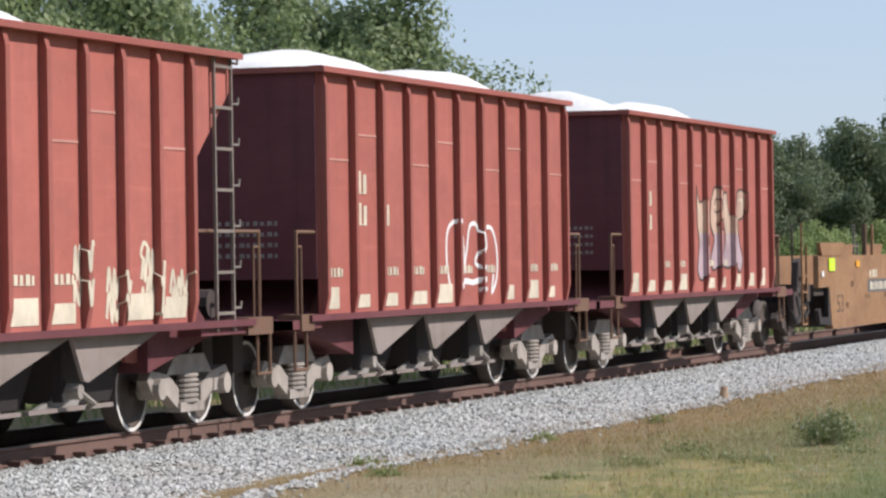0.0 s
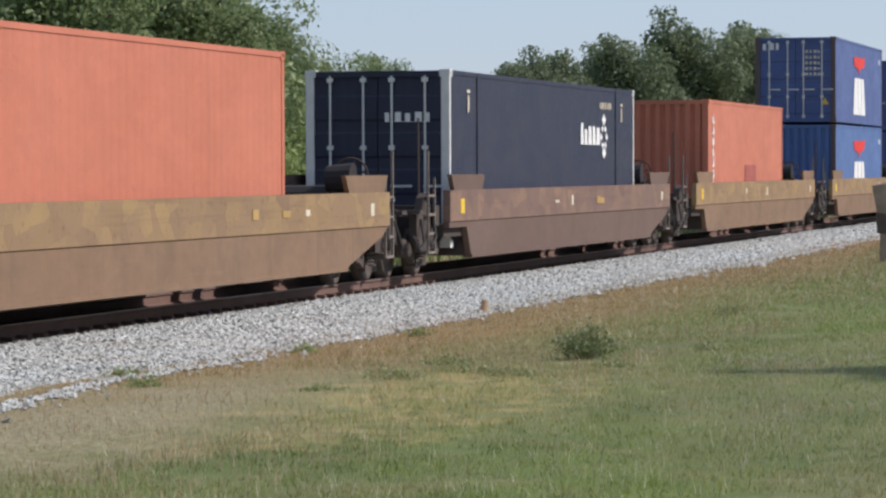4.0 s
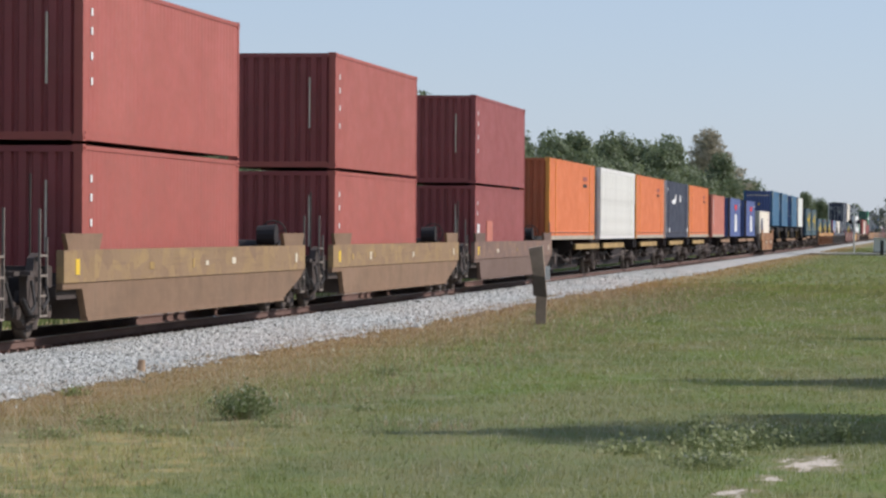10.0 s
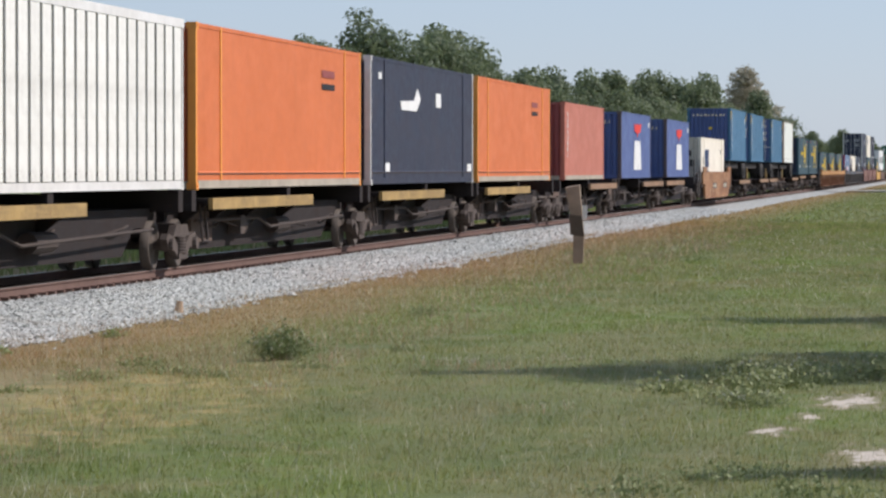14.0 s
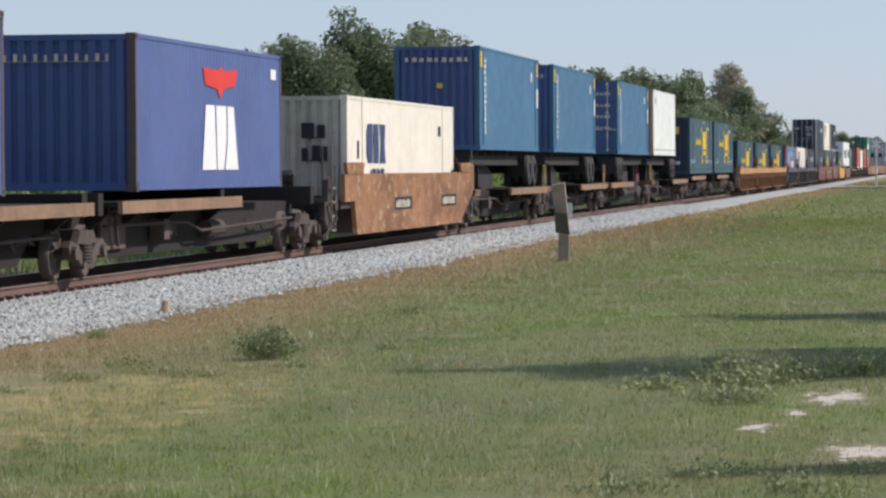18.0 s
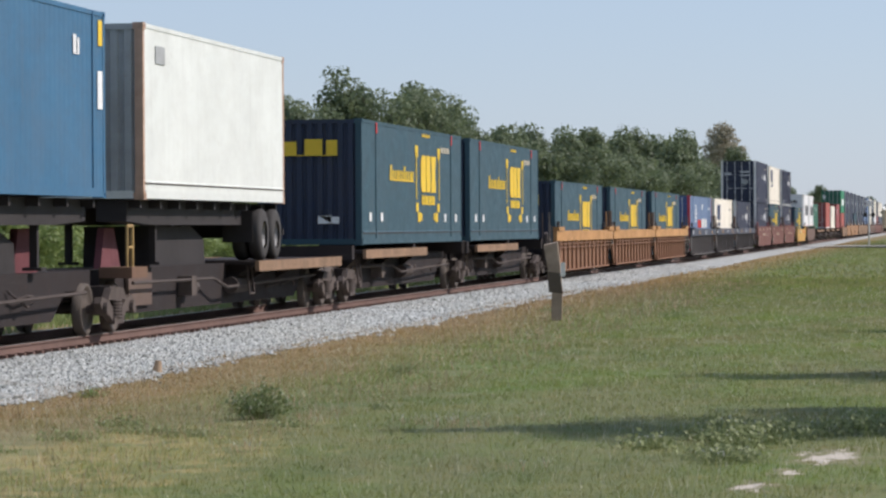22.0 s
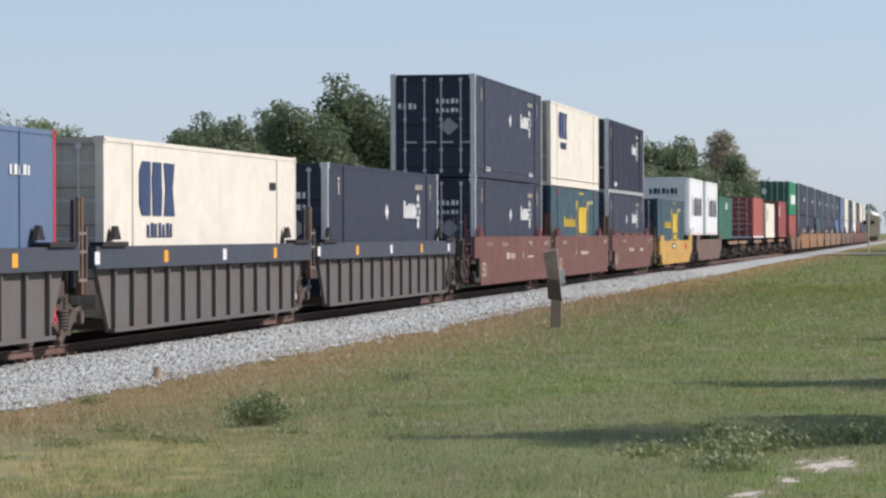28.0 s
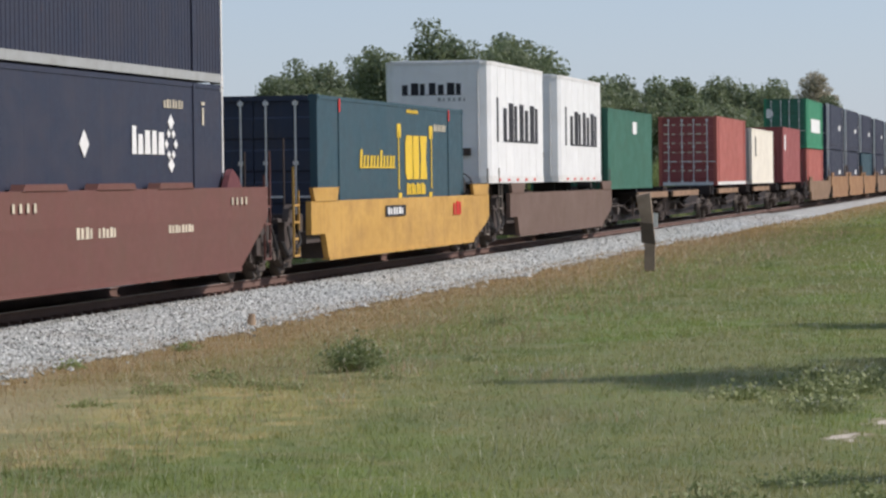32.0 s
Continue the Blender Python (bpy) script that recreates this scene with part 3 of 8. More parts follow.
def container(y, length, height, z, mat, label, style="corrugated", near="front", post=None, rods=STEEL, base=None, name="freight_container", end_mat=None, sunk=0.0):
    """A shipping box with its near end at y: pressed sides, posts, rails, castings, and doors or a pressed front."""
    ob = rolling(name, y, z, label, "container", "boxes on the train")
    post, base, end_mat = post or mat, base or mat, end_mat or mat
    pitch, depth, flat = STYLES[style]
    key = (round(length, 2), round(height, 2), style, mat.name)
    L, H = length, height
    for s in (1, -1):
        part("side_panel", shared(("side", s) + key, lambda: wavy_x(HALF - 0.012 - depth, 0.07, L - 0.07, 0.15, H - 0.075, pitch, depth, s, flat).mesh("side_panel", mat)), None, ob)
        x0, x1 = sorted((s * (HALF - 0.10), s * HALF))
        part("bottom_rail", shared(("brail", s, L, base.name), lambda: Geo().box(x0, x1, 0.17, L - 0.17, 0.02, 0.16).mesh("bottom_rail", base)), None, ob)
        x2, x3 = sorted((s * (HALF - 0.07), s * HALF))
        part("top_rail", shared(("trail", s, L, H, mat.name), lambda: Geo().box(x2, x3, 0.17, L - 0.17, H - 0.085, H - 0.012).mesh("top_rail", mat)), None, ob)
        for yy in (0.06, L - 0.06):
            part("corner_post", shared(("post", s, H, post.name), lambda: Geo().box(-0.07, 0.07, -0.045, 0.045, 0.11, H - 0.11).mesh("corner_post", post) if post is PALEPOST else Geo().box(-0.07, 0.07, -0.06, 0.06, 0.11, H - 0.11).mesh("corner_post", post)), None, ob, at=(s * (HALF - 0.075), yy if post is not PALEPOST else (0.047 if yy < 1 else L - 0.047), 0))
            for zz in (0.0, H - 0.118) if s > 0 or y < 980 else ():
                part("corner_casting", shared(("casting", post.name), lambda: casting_mesh(post)), None, ob, at=(s * (HALF - 0.086), yy + (0.03 if yy < 1 else -0.03), zz))
        if L > 13:
            for yy in ((L - 12.192) / 2, (L + 12.192) / 2):
                part("post", shared(("ipost", H, post.name, mat.name), lambda: Geo().box(-0.03, 0.009, -0.055, 0.055, 0.16, H - 0.02).mesh("post", post if post is ORANGEPOST else mat)), None, ob, at=(s * HALF - (0.0 if s > 0 else -0.02), yy, 0))
        if style == "smooth" and s > 0:          # the deep bottom rail's lip and its dark drip line
            part("rail_lip", shared(("lip", L, mat.name), lambda: Geo().slab_y([(HALF - 0.02, 0.285), (HALF + 0.008, 0.285), (HALF + 0.008, 0.30), (HALF - 0.02, 0.325)], 0.14, L - 0.14).mesh("rail_lip", mat)), None, ob)
            part("drip_line", shared(("drip", L), lambda: Geo().box(HALF - 0.02, HALF + 0.001, 0.14, L - 0.14, 0.262, 0.284).mesh("drip_line", GRIME)), None, ob)
    part("roof", shared(("roof",) + key, lambda: Geo().box(-HALF + 0.075, HALF - 0.075, 0.12, L - 0.12, H - 0.09, H - 0.03).mesh("roof", mat)), None, ob)
    part("floor", shared(("floor", L), lambda: Geo().box(-HALF + 0.11, HALF - 0.11, 0.12, L - 0.12, 0.03, 0.14).mesh("floor", GRIME)), None, ob)
    part("end_sill", shared(("sill", base.name), lambda: Geo().box(-HALF + 0.18, HALF - 0.18, 0.0, 0.1, 0.02, 0.15).mesh("end_sill", base)), None, ob)
    part("end_header", shared(("header", H, end_mat.name), lambda: Geo().box(-HALF + 0.18, HALF - 0.18, 0.0, 0.1, H - 0.12, H - 0.02).mesh("end_header", end_mat)), None, ob)
    part("end_panel", shared(("far", H, mat.name), lambda: wavy_y(0.0, -HALF + 0.15, HALF - 0.15, 0.15, H - 0.1, 0.27, 0.04, 1).mesh("end_panel", mat)), None, ob, at=(0, L - 0.03, 0))
    if near == "doors":
        for s in (1, -1):
            def leaf():
                x0, x1 = sorted((s * 0.008, s * (HALF - 0.15)))
                prof = [(0.095, 0.15), (0.095, H - 0.12), (0.045, H - 0.12)]
                hh = (H - 0.5) / 4
                for i in range(3, -1, -1):
                    a = 0.26 + i * hh
                    prof += [(0.045, a + 0.72 * hh), (0.026, a + 0.66 * hh), (0.026, a + 0.06 * hh), (0.045, a)]
                prof.append((0.045, 0.15))
                return Geo().slab_x(prof, x0, x1).mesh("door", end_mat)
            d = part("door", shared(("door", s, H, end_mat.name), leaf), None, ob)
            for xx in (0.24, 0.80):
                def rod():
                    g = Geo().tube((0, 0.01, 0.12), (0, 0.01, H - 0.1), 0.022, 6)
                    for zz in (0.16, 0.75, H * 0.55, H - 0.2):
                        g.box(-0.05, 0.05, -0.01, 0.04, zz, zz + 0.07)
                    g.box(-0.02, 0.34, -0.018, 0.0, 0.98, 1.02)
                    return g.mesh("lock_rod", rods)
                part("lock_rod", shared(("rod", H, rods.name), rod), None, d, at=(s * xx, 0, 0))
    else:
        part("front_panel", shared(("front", H, end_mat.name), lambda: wavy_y(0.0, -HALF + 0.15, HALF - 0.15, 0.15, H - 0.12, 0.235, 0.05, -1).mesh("front_panel", end_mat)), None, ob, at=(0, 0.012, 0))
    return ob


def poly_mark(ob, mat, pts, x=HALF + 0.001, name="marking"):
    return part(name, Geo().slab_x(pts, x - 0.002, x + 0.004), mat, ob)


def blue_line_logo(ob, y, z):
    """A red winged shape over three tall white blocks, on a side."""
    poly_mark(ob, REDM, [(y + 0.05, z + 1.82), (y + 0.22, z + 1.52), (y + 1.2, z + 1.46), (y + 1.45, z + 1.28), (y + 1.7, z + 1.46), (y + 2.75, z + 1.55), (y + 3.0, z + 1.85), (y + 1.75, z + 1.80), (y + 1.5, z + 1.88), (y + 1.3, z + 1.80)])
    poly_mark(ob, WHITE, [(y - 0.05, z), (y + 1.12, z), (y + 0.98, z + 1.16), (y + 0.25, z + 1.16)])
    poly_mark(ob, WHITE, [(y + 1.20, z), (y + 1.75, z), (y + 1.98, z + 0.5), (y + 1.98, z + 1.16), (y + 1.10, z + 1.16)])
    poly_mark(ob, WHITE, [(y + 1.86, z), (y + 3.0, z), (y + 2.62, z + 1.16), (y + 2.08, z + 1.16), (y + 2.08, z + 0.5)])


def teal_logo(ob, y, z, mat=None):
    """Yellow blocks in a stepped bracket, small bars under them and a slanted row of bars beside it, on a side."""
    mat = mat or YELLOW
    x = HALF + 0.001
    for a, b, c, d in ((0, 0.10, 0.42, 1.62), (3.86, 3.96, 0.42, 1.62), (-0.12, 0.3, 1.5, 1.78), (3.66, 4.08, 1.5, 1.78), (0.0, 0.36, 0.12, 0.34), (3.6, 3.96, 0.12, 0.34),
                       (0.30, 0.68, -0.14, 0.1), (3.28, 3.66, -0.14, 0.1), (0.74, 0.98, -0.10, 0.08), (2.98, 3.22, -0.10, 0.08)):
        plate(ob, mat, x, y + a, y + b, z + c, z + d)
    poly_mark(ob, mat, [(y + 0.80, z + 0.76), (y + 0.98, z + 0.62), (y + 1.62, z + 0.62), (y + 1.62, z + 1.55), (y + 0.98, z + 1.55), (y + 0.80, z + 1.41)])
    poly_mark(ob, mat, [(y + 1.74, z + 0.62), (y + 2.36, z + 0.62), (y + 2.42, z + 0.9), (y + 2.36, z + 1.55), (y + 1.74, z + 1.55), (y + 1.68, z + 1.27)])
    poly_mark(ob, mat, [(y + 2.52, z + 0.62), (y + 3.35, z + 0.62), (y + 3.22, z + 1.08), (y + 3.35, z + 1.55), (y + 2.52, z + 1.55), (y + 2.62, z + 1.08)])
    bars(ob, mat, x, y + 0.95, z + 0.30, 2.3, 0.24, 8, fill=0.74)
    row = Geo()          # the slanted word, a leading tall bar and thin ones after it
    for i in range(11):
        a, w, h = y - 4.1 + 0.345 * i, 0.23 if i % 3 else 0.29, 0.36 if i in (0, 6) else 0.25
        row.slab_x([(a, z + 0.86), (a + w * 0.75, z + 0.86), (a + w, z + 0.86 + h), (a + w * 0.3, z + 0.86 + h)], x - 0.003, x + 0.004)
    row.box(x - 0.003, x + 0.0035, y - 4.1, y - 0.35, z + 0.855, z + 0.885)
    part("marking", row, mat, ob)
    bars(ob, mat, x, y + 1.0, z + 2.02, 1.4, 0.08, 8)
    bars(ob, CREAM, x, y + 4.3, z + 1.68, 1.6, 0.15, 6, fill=0.5)


def dark_logo(ob, y, z):
    """White blocks beside a ring of lozenges, on a side."""
    x = HALF + 0.001
    for a, w, h in ((0.0, 0.26, 0.42), (0.34, 0.30, 0.30), (0.72, 0.34, 0.36), (1.14, 0.30, 0.36), (1.52, 0.36, 0.34)):
        poly_mark(ob, WHITE, [(y + a, z + 0.14), (y + a + w, z + 0.14), (y + a + w * 0.9, z + 0.14 + h), (y + a + w * 0.1, z + 0.14 + h)])
    for dy, dz, r in ((2.3, -0.02, 0.12), (2.02, 0.30, 0.075), (2.58, 0.30, 0.075), (2.3, 0.64, 0.12), (2.16, 0.14, 0.07), (2.44, 0.14, 0.07), (2.16, 0.46, 0.07), (2.44, 0.46, 0.07)):
        poly_mark(ob, WHITE, [(y + dy - r * 1.6, z + dz), (y + dy, z + dz - r), (y + dy + r * 1.6, z + dz), (y + dy, z + dz + r)])
    bars(ob, CREAM, x, y + 1.9, z + 0.86, 1.25, 0.13, 7, fill=0.5)
    for a in (1.25, ob["long"] - 1.45):
        plate(ob, CREAM, x, a, a + 0.10, z + 0.62, z + 0.90)
        plate(ob, CREAM, x, a - 0.06, a + 0.16, z + 0.94, z + 0.99)


NAVY3 = plain("mid_blue_marking", (0.045, 0.068, 0.14), 0.7, 8, 0.2)


def blue_blocks(c, y, z):
    poly_mark(c, NAVY3, [(y, z + 0.18), (y + 0.2, z), (y + 0.80, z), (y + 0.80, z + 0.9), (y + 0.2, z + 0.9), (y, z + 0.72)])
    poly_mark(c, NAVY3, [(y + 0.98, z), (y + 1.60, z), (y + 1.66, z + 0.3), (y + 1.60, z + 0.9), (y + 0.98, z + 0.9), (y + 0.92, z + 0.6)])
    poly_mark(c, NAVY3, [(y + 1.80, z), (y + 2.6, z), (y + 2.46, z + 0.45), (y + 2.6, z + 0.9), (y + 1.80, z + 0.9), (y + 1.92, z + 0.45)])
    bars(c, NAVY3, HALF + 0.001, y + 0.55, z - 0.36, 2.0, 0.24, 7, fill=0.6)


# ---- the train: cars ----
def grab_pole(car, x, y, z0, z1, mat):
    part("grab_iron", shared(("pole", round(z0, 2), round(z1, 2), mat.name), lambda: Geo().pipe([(0, 0, z0), (0, 0, z1), (0, 0.35, z1), (0, 0.35, z0)], 0.022).mesh("grab_iron", mat)), None, car, at=(x, y, 0))


def car_end(car, y, way, top, mat, dome=False):
    """Platform, brake gear, poles and steps at a well car's end."""
    key = (way, round(top, 2), mat.name)

    def plat():
        g = Geo()
        a, b = sorted((way * 0.1, way * 1.55))
        g.box(-0.38, 0.38, a, b, 0.62, 1.0)
        g.box(-1.3, 1.3, min(way * 0.05, way * 0.35), max(way * 0.05, way * 0.35), 0.80, 1.12)
        g.box(-1.35, 1.35, min(way * 1.2, way * 1.5), max(way * 1.2, way * 1.5), 1.0, 1.06)
        return g.mesh("end_platform", GRIME)

    part("end_platform", shared(("plat",) + key, plat), None, car, at=(0, y, 0))

    def steps():
        a, b, r = 0.38, 0.80, 0.018
        cuts = sorted(k for c in (a, b) for k in (way * c - r, way * c + r))
        zs = [k for zz in (0.38, 0.68, 0.98, 1.28) for k in (zz - r, zz + r)] + [top + 0.2, top + 0.62]
        outer = 2 if way > 0 else 0
        return Geo().lattice(cuts, zs, lambda i, j: (i == 1 and j in (0, 2, 4, 6)) or (i != 1 and (j < 8 or i == outer)), -r, r).mesh("ladder", mat)

    for s in (1, -1):
        part("ladder", shared(("steps",) + key, steps), None, car, at=(s * 1.30, y, 0))

    def gear():
        g = Geo().tube((-0.55, way * 0.8, top - 0.1), (0.45, way * 0.8, top - 0.1), 0.2, 10)
        g.box(-0.8, 0.75, way * 0.75 - 0.2, way * 0.75 + 0.2, 0.72, top - 0.3)
        g.box(0.75, 1.1, way * 0.7 - 0.12, way * 0.7 + 0.12, 0.5, 0.95)
        g.pipe([(0.9, way * 0.3, 0.6), (1.0, way * 0.8, 0.75), (1.05, way * 1.2, 0.55)], 0.03)
        g.box(0.2, 0.5, way * 0.8 - 0.15, way * 0.8 + 0.15, 0.98, top)
        g.pipe([(0.7, way * 0.6, 1.05), (0.9, way * 0.7, 0.85), (1.1, way * 0.7, 1.0)], 0.03)
        return g.mesh("brake_gear", BLACK)

    # added dark filler plate that closes the view through the car end
    def filler():
        pts = [(0.02, 0.46), (0.9, 0.40), (1.25, 0.62), (1.3, 0.98), (0.95, 1.02), (0.86, top - 0.12), (0.62, top - 0.04), (0.55, 1.1), (0.02, 1.05)]
        return Geo().slab_x([(way * a, b) for a, b in pts][::way], 1.12, 1.24).mesh("end_brace", GRIME)

    part("end_brace", shared(("filler",) + key, filler), None, car, at=(0, y, 0))
    for k, zz in ((0.34, 0.62), (1.08, 0.55)):
        part("hose", shared(("hose", way, k), lambda: Geo().pipe([(1.26, way * k, zz + 0.36), (1.34, way * (k + 0.1), zz), (1.3, way * (k + 0.24), zz - 0.12), (1.22, way * (k + 0.34), zz + 0.1)], 0.028).mesh("hose", RUBBER)), None, car, at=(0, y, 0))
    if dome:
        tank = shared(("tank", way, round(top, 2)), lambda: Geo().tube((0.34, way * 0.62, top + 0.2), (0.74, way * 0.62, top + 0.2), 0.2, 14, 0.24).mesh("brake_cylinder", BLACK))
        part("brake_cylinder", tank, None, car, at=(0, y, 0))

        def ring():
            g = Geo().pipe([(0.62 + 0.27 * math.cos(q * math.pi / 9), way * 0.92, top + 0.24 + 0.27 * math.sin(q * math.pi / 9)) for q in range(19)], 0.018)
            for q in range(3):
                c, d = 0.26 * math.cos(q * math.pi / 3 + 0.3), 0.26 * math.sin(q * math.pi / 3 + 0.3)
                g.tube((0.62 - c, way * 0.92, top + 0.24 - d), (0.62 + c, way * 0.92, top + 0.24 + d), 0.012, 5)
            return g.tube((0.62, way * 0.8, top + 0.24), (0.62, way * 0.93, top + 0.24), 0.03, 8).mesh("brake_wheel", GRIME)

        part("brake_wheel", shared(("bwheel", way, round(top, 2)), ring), None, car, at=(0, y, 0))
        part("cylinder_stand", shared(("tstand", way, round(top, 2)), lambda: Geo().box(0.4, 0.8, way * 0.62 - 0.1, way * 0.62 + 0.1, top - 0.35, top + 0.04).mesh("cylinder_stand", BLACK)), None, car, at=(0, y, 0))
    else:
        part("mast", shared(("mast", way, round(top, 2)), lambda: Geo().tube((1.0, way * 0.22, 0.9), (1.0, way * 0.22, top + (1.15 if top < 1.5 else 0.6)), 0.022, 6).mesh("mast", GRIME)), None, car, at=(0, y, 0))

    part("brake_gear", shared(("gear", dome) + key, gear), None, car, at=(0, y, 0))
    coupler(car, y + way * 1.4, way)


def well_shell(car, y, L, top, mat, band=None, flaps=True, x=1.45, near=1.5, far=2.3):
    """One smooth-sided well: side walls with truck cut-outs, floor beams, end decks and guide flaps. near, far: the cut-outs' lengths."""
    mid = top - 0.5
    for s in (1, -1):
        x0, x1 = sorted((s * (x - 0.1), s * x))
        lo = [(near, 0.30), (L - far, 0.30), (L - far * 0.15, mid - 0.15), (L, mid), (0, mid), (0, mid - 0.1), (near * 0.8, mid - 0.1)]
        part("side_wall", Geo().slab_x(lo, x0, x1), mat, car, at=(0, y, 0))
        proud = 0.02 if band else 0.002
        part("upper_wall", Geo().slab_x([(0, mid), (L, mid), (L, top), (0, top)], x0 - (0.0 if s > 0 else proud), x1 + (proud if s > 0 else 0.0)), band or mat, car, at=(0, y, 0))
        part("bottom_flange", Geo().box(min(s * (x - 0.14), s * (x + 0.015)), max(s * (x - 0.14), s * (x + 0.015)), near, L - far, 0.25, 0.31), mat, car, at=(0, y, 0))
        if near < 1.4:
            part("end_bracket", Geo().slab_x([(0.0, 0.62), (0.15, 0.36), (near, 0.32), (near + 0.05, 0.5), (near - 0.15, mid - 0.12), (near - 0.32, mid - 0.12), (near - 0.3, 0.48), (0.3, 0.48), (0.2, 0.66)], min(s * (x - 0.09), s * (x - 0.01)), max(s * (x - 0.09), s * (x - 0.01))), BLACK, car, at=(0, y, 0))
        if flaps:
            for a in (0.12, L - 2.4):
                g = Geo().slab_x([(a + 0.15, top), (a + 2.1, top), (a + 2.3, top + 0.25), (a - 0.05, top + 0.25)], min(s * (x - 0.05), s * (x + 0.02)), max(s * (x - 0.05), s * (x + 0.02)))
                part("guide_flap", g, mat, car, at=(0, y, 0))
    beam = shared(("beam", round(x, 2)), lambda: Geo().box(-x + 0.1, x - 0.1, -0.18, 0.18, 0.27, 0.37).mesh("floor_beam", GRIME))
    for i in range(6):
        part("floor_beam", beam, None, car, at=(0, y + 2.2 + (L - 5.6) * i / 5, 0))
    wall = shared(("endwall", round(x, 2)), lambda: Geo().box(-x + 0.1, x - 0.1, -0.05, 0.05, 0.28, 1.0).mesh("end_wall", GRIME))
    part("end_wall", wall, None, car, at=(0, y + 1.5, 0))
    part("end_wall", wall, None, car, at=(0, y + L - 2.3, 0))
    for a, b in ((0.02, 1.35), (L - 1.35, L - 0.02)):
        part("end_deck", Geo().box(-x + 0.1, x - 0.1, a, b, mid - 0.25, mid - 0.05).box(-0.4, 0.4, a - 0.1, b + 0.1, 0.6, mid - 0.1), GRIME, car, at=(0, y, 0))


def ribbed_shell(car, y, L, top, beam, low, pipes=True):
    """One rib-sided well: a deep top beam, a set-back lower wall and upright ribs."""
    for s in (1, -1):
        x0, x1 = sorted((s * 1.34, s * 1.47))
        part("top_beam", Geo().box(x0, x1, 0, L, top - 0.35, top), beam, car, at=(0, y, 0))
        x0, x1 = sorted((s * 1.28, s * 1.34))
        part("lower_wall", Geo().slab_x([(1.3, 0.22), (L - 1.3, 0.22), (L - 0.5, top - 0.35), (0.5, top - 0.35)], x0, x1), low, car, at=(0, y, 0))
        x0, x1 = sorted((s * 1.28, s * 1.44))
        part("bottom_flange", Geo().box(x0, x1, 1.3, L - 1.3, 0.17, 0.23), low, car, at=(0, y, 0))
        n = 13
        for i in range(n):
            yy = 1.5 + (L - 3.0) * i / (n - 1)
            part("rib", shared(("rib", s, round(top, 2), low.name), lambda: Geo().box(min(s * 1.345, s * 1.43), max(s * 1.345, s * 1.41), -0.05, 0.05, 0.23, top - 0.36).mesh("rib", low)), None, car, at=(0, y + yy, 0))
        if pipes:
            g = Geo()
            for zz in (top - 0.45, top - 0.58):
                g.tube((s * 1.43, 1.0, zz), (s * 1.43, L - 1.0, zz), 0.022, 6)
            part("air_pipe", g, low, car, at=(0, y, 0))
        for a in (0.25, L - 1.9):
            part("guide_flap", shared(("bflap", s, round(top, 2), beam.name), lambda: Geo().box(min(s * 1.3, s * 1.52), max(s * 1.3, s * 1.52), 0, 1.65, top, top + (0.13 if beam is ORANGEBEAM else 0.07)).mesh("guide_flap", beam if beam is ORANGEBEAM else BLACK)), None, car, at=(0, y + a, 0))
            part("guide_horn", shared(("horn", s, round(top, 2)), lambda: Geo().slab_x([(0, top + 0.1), (0.5, top + 0.1), (0.3, top + 0.32), (0.18, top + 0.32)], min(s * 1.26, s * 1.34), max(s * 1.26, s * 1.34)).mesh("guide_horn", BLACK)), None, car, at=(0, y + a + (1.4 if a < 1 else -0.1), 0))
    beam = shared("ribbed_beam", lambda: Geo().box(-1.28, 1.28, -0.18, 0.18, 0.2, 0.37).mesh("floor_beam", GRIME))
    for i in range(7):
        part("floor_beam", beam, None, car, at=(0, y + 1.6 + (L - 3.2) * i / 6, 0))
    for a, b in ((0.02, 1.2), (L - 1.2, L - 0.02)):
        part("end_deck", Geo().box(-1.28, 1.28, a, b, top - 0.75, top - 0.5), GRIME, car, at=(0, y, 0))


def single_well(y, L, mat, band, label, top=1.36):
    car = rolling("well_car", y, 0, label, "railcar", "well cars of the train")
    well_shell(car, 0, L, top, mat, band)
    add_truck(car, -0.5)
    add_truck(car, L + 0.25)
    car_end(car, 0, -1, top, mat if mat is YELLOWWELL else GRABM)
    car_end(car, L, 1, top, GRABM, True)
    return car


